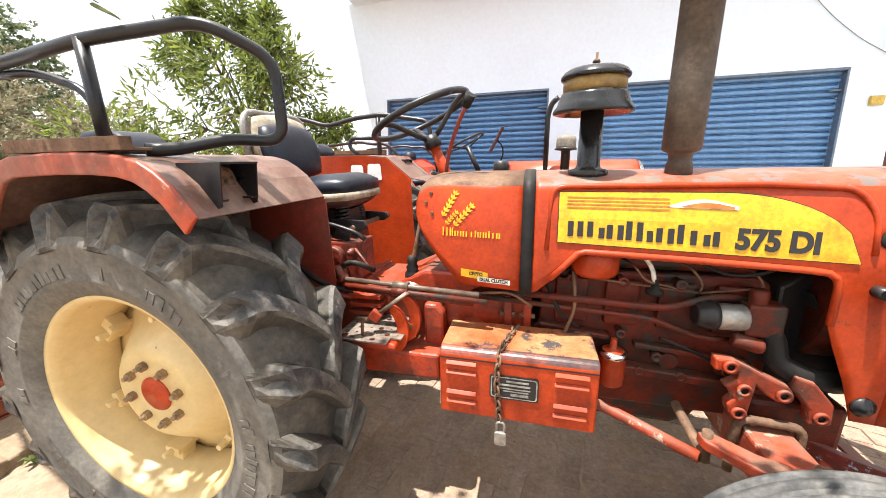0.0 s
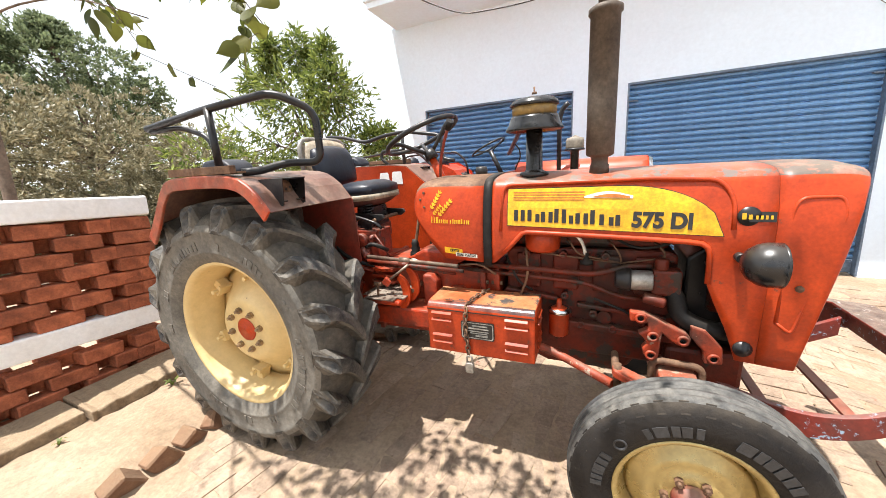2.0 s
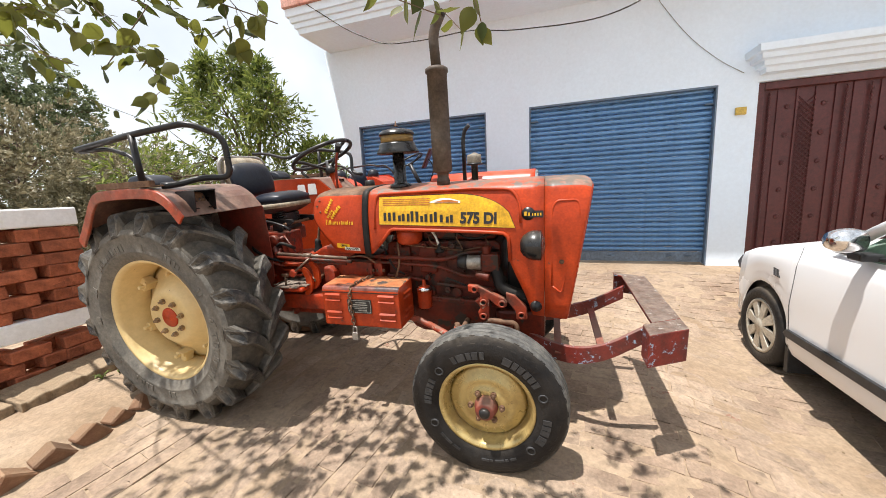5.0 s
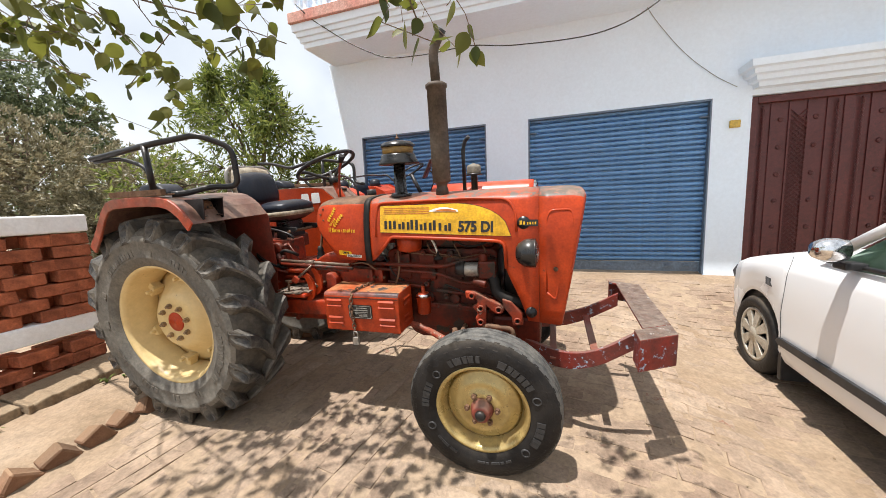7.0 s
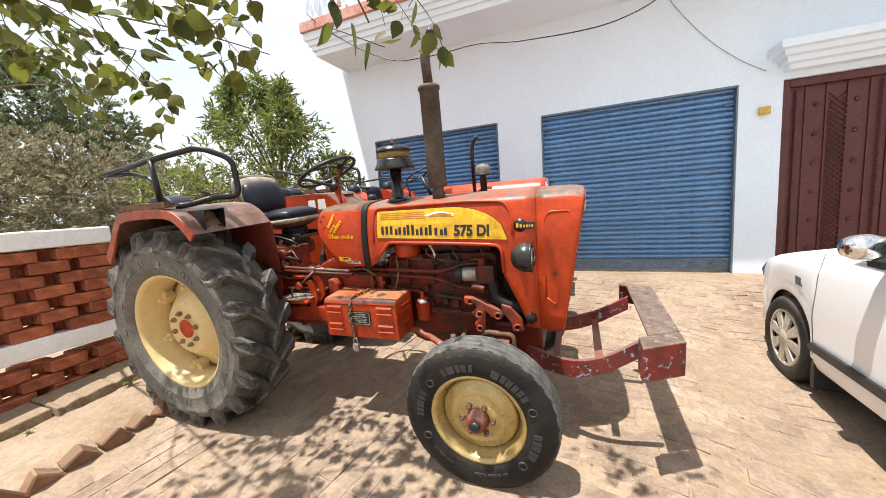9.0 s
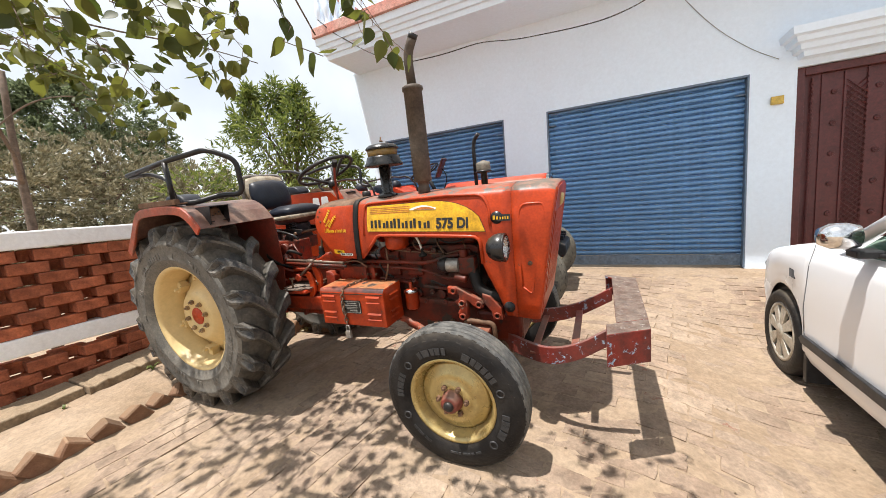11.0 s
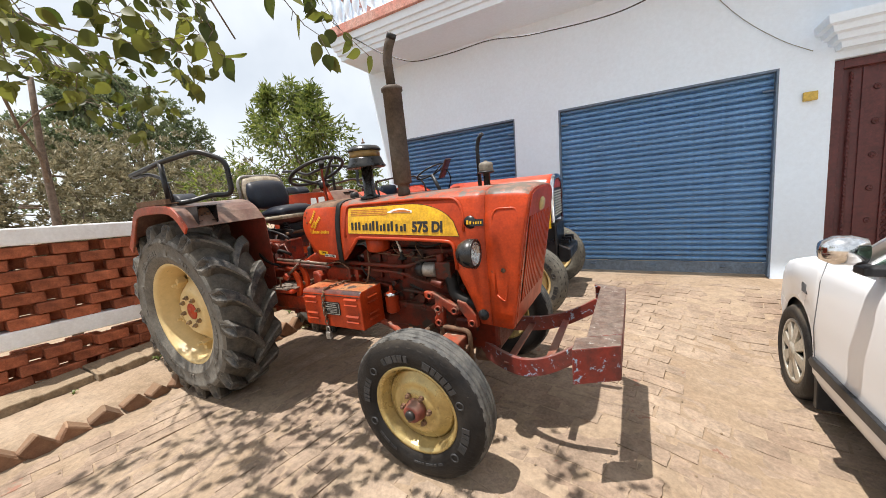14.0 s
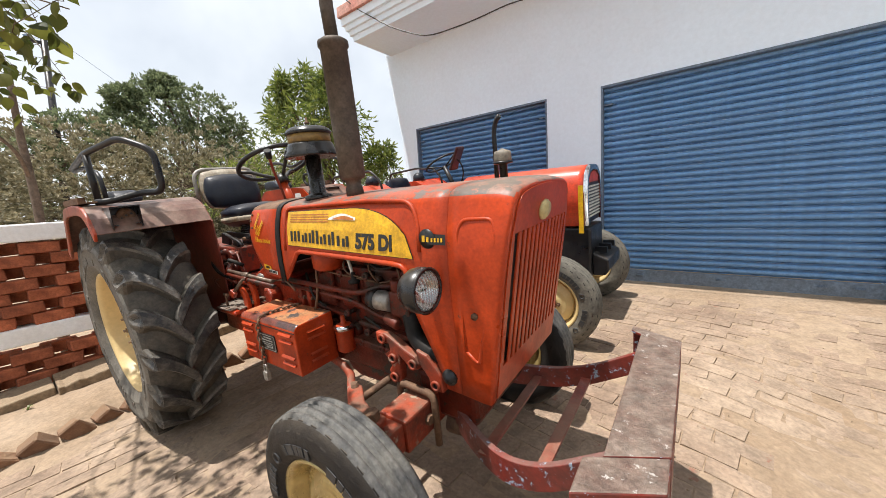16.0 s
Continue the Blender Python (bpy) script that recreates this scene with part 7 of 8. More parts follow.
# fenders, seat and controls
for s in (-1, 1):
    bm = bmesh.new()
    top = [(-0.385, 1.155), (-0.31, 1.24), (-0.215, 1.36), (-0.165, 1.405), (-0.11, 1.42), (0.05, 1.425), (0.18, 1.422), (0.265, 1.414), (0.315, 1.401), (0.355, 1.378), (0.395, 1.345), (0.45, 1.272)]
    if s > 0:
        top = top[:6] + [(0.30, 1.423), (0.42, 1.41), (0.555, 1.30), (0.64, 1.285)]
    yo, yi = s * 0.765, -0.262 if s < 0 else 0.405
    rows = [[bm.verts.new((x, y, z + (0.0 if i else 0.0))) for i, y in enumerate((yo, yo * 0.75 + yi * 0.25, yo * 0.3 + yi * 0.7, yi))] for x, z in top]
    for a, b in zip(rows, rows[1:]):
        for i in range(3):
            bm.faces.new((a[i], a[i + 1], b[i + 1], b[i]))
    fender = thicken(part("fender", bm, FENDERTOP, tractor, "dusty dark red sheet steel mudguard"), 0.005)
    bm = bmesh.new()
    rows = []
    for x, z in top:
        d = Vector((x + 0.05, 0, z - 0.75)).normalized()
        rows.append([bm.verts.new(p) for p in ((x, yo - s * 0.002, z + 0.004), (x, yo + s * 0.012, z), (x - d.x * 0.052, yo + s * 0.012, z - d.z * 0.052), (x - d.x * 0.052, yo - s * 0.002, z - d.z * 0.052))])
    for a, b in zip(rows, rows[1:]):
        for i in range(4):
            bm.faces.new((a[i], a[(i + 1) % 4], b[(i + 1) % 4], b[i]))
    bm.faces.new(rows[0])
    bm.faces.new(rows[-1])
    part("fender_lip", bm, FENDERLIP, fender, "orange-red rolled edge", 0.004)
    bm = bmesh.new()
    ring = [(-0.37, 1.16), (-0.205, 1.36), (-0.11, 1.416), (0.05, 1.42), (0.18, 1.417), (0.265, 1.409), (0.315, 1.396), (0.355, 1.373), (0.395, 1.340), (0.455, 1.262), (0.465, 0.95), (0.44, 0.72), (0.20, 0.66), (-0.2, 0.66), (-0.38, 0.85)]
    if s > 0:
        ring = ring[:4] + [(0.30, 1.418), (0.42, 1.405), (0.553, 1.295), (0.565, 0.95), (0.55, 0.72)] + ring[12:]
    prism(bm, ring, yi, yi - s * 0.006)
    fside = part("fender_side", bm, ORANGE if s > 0 else DARKRED, fender, "orange-red inner side sheet of the mudguard" if s > 0 else "")
    if s > 0:
        for a, b, z0, z1 in ((0.205, 0.287, 1.30, 1.372), (0.305, 0.392, 1.290, 1.376)):
            bm = bmesh.new()
            prism(bm, rounded2([(a, z0), (b, z0), (b - 0.006, z1), (a + 0.008, z1)], 0.012), 0.3965, 0.3975)
            part("sticker", bm, PAPER, fside, "white paper sticker")
    bm = bmesh.new()
    box(bm, (-0.125, min(s * 0.77, s * 0.74), 1.428), (0.27, max(s * 0.77, s * 0.74), 1.460))
    box(bm, (-0.125, min(s * 0.74, s * 0.69), 1.428), (0.27, max(s * 0.74, s * 0.69), 1.436))
    part("angle_strip", bm, RUST, fender, "rusty steel angle strip", 0.002)
    # open lamp housing at the front corner
    bm = bmesh.new()
    y0, y1 = sorted((s * 0.70, s * 0.58))
    box(bm, (0.335, y0, 1.392), (0.468, y1, 1.397))
    for yy in (y0, y1 - 0.004):
        prism(bm, [(0.335, 1.392), (0.466, 1.392), (0.452, 1.29), (0.436, 1.284), (0.415, 1.316), (0.37, 1.362)], yy, yy + 0.004)
        box(bm, (0.425, yy + (0.004 if yy == y0 else -0.020), 1.302), (0.452, yy + (0.024 if yy == y0 else 0.0), 1.307))
    box(bm, (0.374, y0 + 0.004, 1.35), (0.380, y1 - 0.004, 1.392))
    hous = part("lamp_housing", bm, BLACKPAINT, fender, "open black lamp housing")
    bm = bmesh.new()
    lathe(bm, [(0.0005, 0.003), (0.010, 0.003), (0.011, 0.0), (0.013, 0.003), (0.036, 0.003), (0.039, 0.0), (0.039, -0.012)], (0.398, s * 0.628, 1.349), "x", 24)
    sock = part("rusty_socket", bm, RUST, hous, "bare rusty lamp backing disc")
    # raised black dots, painted as the dark of screw holes
    for dy, dz in ((0.0, 0.0), (0.022, 0.008), (-0.02, -0.012)):
        bm = bmesh.new()
        rod(bm, (0.3995, s * 0.628 + dy, 1.349 + dz), (0.4025, s * 0.628 + dy, 1.349 + dz), 0.005, seg=10)
        part("hole_dot", bm, INK, sock)
    bm = bmesh.new()
    prism(bm, [(-0.20, 1.427), (0.026, 1.427), (0.020, 1.448), (0.0, 1.474), (-0.03, 1.492), (-0.10, 1.500), (-0.17, 1.496), (-0.20, 1.47)], *sorted((s * 0.575, s * 0.44)))
    part("fender_lamp", bm, VINYL, fender, "dark plastic lamp cover", 0.018, True)
    # hand rail of black pipe
    r = 0.0165 if s < 0 else 0.0135
    px_ = 0.05 if s < 0 else 0.275
    bm = bmesh.new()
    if s < 0:
        line = [(-0.42, -0.645, 1.665), (0.05, -0.655, 1.705), (0.345, -0.565, 1.748), (0.472, -0.468, 1.672), (0.469, -0.463, 1.452), (0.33, -0.53, 1.462), (0.285, -0.64, 1.432), (0.25, -0.70, 1.430)]
    else:
        line = [(-0.42, 0.645, 1.67), (-0.27, 0.65, 1.662), (-0.06, 0.65, 1.603), (0.12, 0.65, 1.642), (0.30, 0.65, 1.656), (0.60, 0.64, 1.605), (0.60, 0.62, 1.442), (0.70, 0.60, 1.425)]
    tube(bm, rounded(line, 0.058, 6), r, 12)
    rail = part("hand_rail", bm, BLACKPAINT, tractor, "bent black steel pipe hand rail")
    bm = bmesh.new()
    rod(bm, (px_, s * 0.652, 1.41), (px_, s * 0.652, 1.71 if s < 0 else 1.654), r)
    part("rail_post", bm, BLACKPAINT, rail)
    bm = bmesh.new()
    if s < 0:
        line = [(-0.40, -0.642, 1.65), (-0.20, -0.62, 1.655), (-0.05, -0.60, 1.60), (0.015, -0.61, 1.43)]
    else:
        line = [(0.275, 0.652, 1.522), (0.09, 0.65, 1.528), (0.075, 0.65, 1.475), (0.135, 0.65, 1.425)]
    tube(bm, rounded(line, 0.05, 6), 0.012, 12)
    part("rail_stay", bm, BLACKPAINT, rail)
# seat


def cushion(name, sx, sy, sz, m, material, parent, label="", puff=0.35):
    bm = bmesh.new()
    n = 10
    vs = {}
    for top in (0, 1):
        for i in range(n + 1):
            for j in range(n + 1):
                u, v = 2 * i / n - 1, 2 * j / n - 1
                e = (1 - abs(u) ** 4) * (1 - abs(v) ** 4)
                cu = u * math.sqrt(1 - 0.28 * v * v)
                cv = v * math.sqrt(1 - 0.28 * u * u)
                vs[top, i, j] = bm.verts.new(m @ Vector((cu * sx, cv * sy, (sz * (1 - puff + puff * e)) if top else 0)))
    for top in (0, 1):
        for i in range(n):
            for j in range(n):
                bm.faces.new((vs[top, i, j], vs[top, i + 1, j], vs[top, i + 1, j + 1], vs[top, i, j + 1])).smooth = True
    edge = [(i, 0) for i in range(n)] + [(n, j) for j in range(n)] + [(n - i, n) for i in range(n)] + [(0, n - j) for j in range(n)]
    for a, b in zip(edge, edge[1:] + edge[:1]):
        bm.faces.new((vs[0, *a], vs[0, *b], vs[1, *b], vs[1, *a])).smooth = True
    return part(name, bm, material, parent, label)


seat = cushion("seat", 0.148, 0.185, 0.082, pose(0.332, 0.052, 1.260, 0, -3, 0), VINYL, tractor, "worn dark vinyl tractor seat on a cream base", 0.45)
cushion("seat_base", 0.152, 0.190, 0.036, pose(0.332, 0.052, 1.231, 0, -3, 0), CREAMVINYL, seat, "cream split vinyl base", 0.12)
cushion("seat_pan", 0.142, 0.178, -0.05, pose(0.332, 0.052, 1.238, 0, -3, 0), SEATPAN, seat, "dark red pressed seat pan", 0.8)
bm = bmesh.new()
prism(bm, [(0.31, 1.08), (0.43, 1.08), (0.42, 1.19), (0.32, 1.19)], -0.05, 0.11)
part("seat_spring", bm, BLACKPAINT, seat)
back = cushion("backrest", 0.122, 0.182, 0.075, pose(0.098, 0.05, 1.434, 0, 76, 0), VINYL, seat, "dark navy vinyl backrest pad", 0.6)
cushion("backrest_shell", 0.142, 0.192, 0.045, pose(0.062, 0.05, 1.452, 0, 76, 0), CREAMVINYL, seat, "cream vinyl backrest edge with torn trim", 0.3)
bm = bmesh.new()
tube(bm, rounded([(0.07, -0.155, 1.28), (0.042, -0.155, 1.598), (0.042, 0.250, 1.598), (0.07, 0.250, 1.28)], 0.08, 6), 0.013, 10)
part("backrest_frame", bm, STEEL, seat)
# steering
hub = Vector((0.735, 0.04, 1.563))
axis = Vector((-0.406, 0, 0.914)).normalized()
u = Vector((0.914, 0, 0.406)).normalized()
w = axis.cross(u)
bm = bmesh.new()
ring = [hub + (u * math.cos(t) + w * math.sin(t)) * 0.203 for t in [2 * math.pi * i / 40 for i in range(41)]]
tube(bm, ring, 0.0125, 10)
sw = part("steering_wheel", bm, BLACKPAINT, tractor, "thin black three-spoke steering wheel")
for i in range(3):
    t = 2 * math.pi * i / 3
    bm = bmesh.new()
    d = u * math.cos(t) + w * math.sin(t)
    tube(bm, rounded([hub - axis * 0.098 + d * 0.02, hub + d * 0.09 - axis * 0.055, hub + d * 0.15 - axis * 0.012, hub + d * 0.202], 0.05, 4), 0.0105, 8)
    part("spoke", bm, BLACKPAINT, sw)
bm = bmesh.new()
rod(bm, hub - axis * 0.135, hub - axis * 0.085, 0.036, 0.032)
part("wheel_boss", bm, BLACKPAINT, sw)
bm = bmesh.new()
rod(bm, hub - axis * 0.13, hub - axis * 0.33, 0.020, 0.027)
part("steering_column", bm, ORANGE, tractor, "orange-red steering column")
bm = bmesh.new()
tube(bm, rounded([(0.845, 0.0, 1.33), (0.865, -0.03, 1.42), (0.915, -0.085, 1.52), (0.955, -0.115, 1.585)], 0.06, 4), 0.0075, 10)
lv = part("throttle_lever", bm, DARKRED, tractor, "dark red hand throttle lever with a black knob")
bm = bmesh.new()
rod(bm, (0.946, -0.109, 1.570), (0.968, -0.125, 1.606), 0.015, 0.019, 14)
part("lever_knob", bm, RUBBER, lv)

rear_wheel(tractor, -0.57, -1, CREAM, ORANGE)
rear_wheel(tractor, 0.61, 1, CREAM, ORANGE)
front_wheel(tractor, -0.628, -1, GOLD)
front_wheel(tractor, 0.628, 1, GOLD)


# ---- second tractor behind ----
T2 = Matrix.Translation((-1.13, 4.05, 0.20)) @ Matrix.Rotation(radians(1.0), 4, "Z") @ Matrix.Rotation(math.atan(0.07), 4, "X")
tr2 = thing("tractor", "bright red tractor with silver-edged grille parked behind the first", "tractor", "tractors", m=T2)
MIRRORBACK = mat("dark_maroon_plastic", (0.05, 0.012, 0.012), 0.4)
BRIGHT = mat("bright_red_paint", (0.58, 0.05, 0.015), 0.3, 0, (0.50, 0.045, 0.015), 0.5, 3, 80, 0.03, dust=DUST, dust_amount=0.25)
bm = bmesh.new()
sec = [(0.245, 0.86), (0.25, 1.10), (0.245, 1.20), (0.215, 1.285), (0.15, 1.34), (0.07, 1.36), (0.0, 1.363)]
sec = [(-y, z) for y, z in sec] + [(y, z) for y, z in sec[-2::-1]]
rings = []
for x, k in ((1.05, 0.985), (1.6, 0.995), (2.2, 1.0), (2.255, 0.995)):
    rings.append([bm.verts.new((x, 0.03 + y * k, z * (0.98 + 0.02 * k) if x < 1.2 else z)) for y, z in sec])
for a, b in zip(rings, rings[1:]):
    for i in range(len(a) - 1):
        bm.faces.new((a[i], a[i + 1], b[i + 1], b[i])).smooth = True
hood2 = thicken(part("bonnet", bm, BRIGHT, tr2, "glossy red bonnet"))
bm = bmesh.new()
lo = [(y, z) for y, z in sec]
ring_o = [bm.verts.new((2.256, 0.03 + y * 1.01, z + 0.003)) for y, z in lo]
ring_p = [bm.verts.new((2.285, 0.03 + y * 1.0, z)) for y, z in lo]
ring_q = [bm.verts.new((2.288, 0.03 + y * 0.86, 1.0 + (z - 1.0) * 0.88)) for y, z in lo]
for a, b in ((ring_o, ring_p), (ring_p, ring_q)):
    for i in range(len(a) - 1):
        bm.faces.new((a[i], a[i + 1], b[i + 1], b[i])).smooth = True
part("grille_surround", bm, CHROME, hood2, "silver grille surround")
bm = bmesh.new()
prism(bm, [(0.03 + y * 0.88, 1.0 + (z - 1.0) * 0.9) for y, z in sec], 2.262, 2.272, "x")
part("grille_backing", bm, BLACKPAINT, hood2)
for k in range(10):
    bm = bmesh.new()
    z = 0.92 + 0.028 * k
    box(bm, (2.273, -0.165, z), (2.283, 0.225, z + 0.013))
    part("grille_bar", bm, PALE, hood2)
bm = bmesh.new()
prism(bm, [(-0.14, 1.215), (0.20, 1.215), (0.17, 1.265), (0.10, 1.30), (0.03, 1.308), (-0.04, 1.30), (-0.11, 1.265)], 2.273, 2.283, "x")
part("nose_plate", bm, BRIGHT, hood2)
for a, b, mt in ((2.215, 2.253, YELLOW), (1.3, 1.9, YELLOW)):
    bm = bmesh.new()
    z0, z1 = (0.80, 1.20) if a > 2 else (1.10, 1.19)
    box(bm, (a, -0.2265, z0), (b, -0.2215, z1))
    part("side_decal", bm, mt, hood2)
bm = bmesh.new()
box(bm, (0.1, -0.17, 0.45), (2.1, 0.2, 0.95))
box(bm, (0.95, -0.2, 0.95), (1.08, 0.25, 1.28))
part("engine_block", bm, CAST, tr2, "", 0.02)
bm = bmesh.new()
box(bm, (2.0, -0.19, 0.40), (2.30, 0.24, 0.84))
part("front_frame", bm, BLACKPAINT, tr2, "", 0.02)
bm = bmesh.new()
prism(bm, [(2.30, 0.42), (2.40, 0.42), (2.43, 0.46), (2.43, 0.56), (2.30, 0.62)], -0.16, 0.34)
part("front_weight", bm, BLACKPAINT, tr2, "black front weight carrier", 0.012)
for k in range(3):
    bm = bmesh.new()
    box(bm, (2.302, -0.06 + 0.15 * k, 0.60), (2.40, -0.03 + 0.15 * k, 0.65))
    part("weight_rib", bm, BLACKPAINT, tr2)
bm = bmesh.new()
box(bm, (2.07, -0.64, 0.36), (2.17, 0.50, 0.44))
part("front_axle", bm, CAST, tr2, "", 0.01)
DUSTYTYRE = mat("dust_covered_tyre_rubber", (0.15, 0.135, 0.105), 0.8, 0, (0.08, 0.074, 0.064), 0.8, 8, 60, 0.3)
for s in (-1, 1):
    w_ = front_wheel(tr2, 0.53 if s > 0 else -0.70, s, CREAM, 2.12, 0.35)
    w_.data.materials[0] = DUSTYTYRE
    w_.data.materials[1] = DUSTYTYRE
rear_wheel(tr2, -0.60, -1, CREAM, ORANGE)
rear_wheel(tr2, 0.60, 1, CREAM, ORANGE)
for s in (-1, 1):
    bm = bmesh.new()
    top = [(-0.70, 1.12), (-0.62, 1.34), (-0.54, 1.385), (0.05, 1.385), (0.20, 1.31), (0.30, 1.15), (0.34, 0.95)]
    rows = [[bm.verts.new((x, y, z)) for y in (s * 0.78, s * 0.28)] for x, z in top]
    for a, b in zip(rows, rows[1:]):
        bm.faces.new((a[0], a[1], b[1], b[0]))
    f2 = thicken(part("fender", bm, BRIGHT, tr2, "bright red sheet steel mudguard"), 0.006)
    bm = bmesh.new()
    prism(bm, [(-0.70, 1.12), (-0.62, 1.34), (-0.54, 1.383), (0.05, 1.383), (0.20, 1.308), (0.30, 1.148), (0.34, 0.95), (0.2, 0.62), (-0.3, 0.62)], s * 0.285, s * 0.279)
    part("fender_side", bm, BRIGHT, f2)
    bm = bmesh.new()
    prism(bm, [(-0.74, 1.16), (-0.60, 1.385), (0.07, 1.40), (0.26, 1.28), (0.38, 0.95), (0.32, 0.95), (0.20, 1.24), (0.05, 1.325), (-0.52, 1.325), (-0.68, 1.10)], s * 0.788, s * 0.780)
    part("fender_edge", bm, BRIGHT, f2)
    bm = bmesh.new()
    tube(bm, rounded([(-0.6, s * 0.5, 1.38), (-0.6, s * 0.5, 1.52), (-0.1, s * 0.55, 1.555), (0.02, s * 0.55, 1.53), (0.13, s * 0.55, 1.54), (0.27, s * 0.55, 1.42), (0.29, s * 0.55, 1.22)], 0.08, 5), 0.013, 10)
    part("hand_rail", bm, BLACKPAINT, tr2, "thin black hand rail")
    bm = bmesh.new()
    lathe(bm, [(0.0005, 0.105), (0.035, 0.100), (0.062, 0.078), (0.075, 0.045), (0.078, 0.0)], (0.0, s * 0.42, 1.387), "z", 20)
    part("fender_lamp", bm, VINYL, f2, "dark domed lamp cover")
cushion("seat", 0.19, 0.21, 0.08, pose(0.20, 0.03, 1.14, 0, -4, 0), VINYL, tr2)
cushion("backrest", 0.14, 0.20, 0.08, pose(-0.04, 0.03, 1.30, 0, 78, 0), VINYL, tr2)
hub = Vector((0.745, -0.05, 1.545))
axis = Vector((-0.43, 0, 0.903))
u = Vector((0.903, 0, 0.43))
w = axis.cross(u)
bm = bmesh.new()
tube(bm, [hub + (u * math.cos(t) + w * math.sin(t)) * 0.19 for t in [2 * math.pi * i / 36 for i in range(37)]], 0.0105, 9)
sw2 = part("steering_wheel", bm, BLACKPAINT, tr2, "black steering wheel")
for i in range(3):
    t = 2 * math.pi * i / 3
    bm = bmesh.new()
    tube(bm, [hub - axis * 0.06, hub + (u * math.cos(t) + w * math.sin(t)) * 0.19], 0.008, 7)
    part("spoke", bm, BLACKPAINT, sw2)
bm = bmesh.new()
rod(bm, hub - axis * 0.045, hub - axis * 0.36, 0.024)
part("steering_column", bm, BLACKPAINT, tr2)
bm = bmesh.new()
tube(bm, rounded([(1.06, -0.20, 1.30), (1.125, -0.23, 1.42), (1.115, -0.25, 1.50), (1.07, -0.25, 1.55)], 0.05, 4), 0.007, 8)
mr = part("mirror_arm", bm, BLACKPAINT, tr2)
bm = bmesh.new()
box(bm, (-0.014, -0.075, -0.12), (0.014, 0.075, 0.12))
bmesh.ops.transform(bm, matrix=pose(1.066, -0.25, 1.556, 4, 28, 6), verts=bm.verts)
part("mirror", bm, MIRRORBACK, mr, "dark red backed mirror", 0.012)
bm = bmesh.new()
lathe(bm, [(0.028, 1.20), (0.028, 1.452), (0.074, 1.462), (0.076, 1.478), (0.076, 1.525), (0.070, 1.55), (0.03, 1.562), (0.012, 1.572), (0.0005, 1.575)], (1.64, -0.40, 0), "z", 22)
ac2 = part("air_intake", bm, BOWLPALE, tr2, "dusty white pre-cleaner on a black stem")
bm = bmesh.new()
lathe(bm, [(0.036, 1.10), (0.036, 1.44), (0.080, 1.446), (0.090, 1.450), (0.077, 1.468)], (1.64, -0.40, 0), "z", 22)
part("intake_stem", bm, BLACKPAINT, ac2)
bm = bmesh.new()
tube(bm, rounded([(1.49, -0.24, 1.20), (1.49, -0.24, 1.74), (1.52, -0.25, 1.83), (1.57, -0.26, 1.87)], 0.07, 5), 0.022, 12)
part("exhaust_pipe", bm, BLACKPAINT, tr2, "slim black exhaust pipe bent at the top")


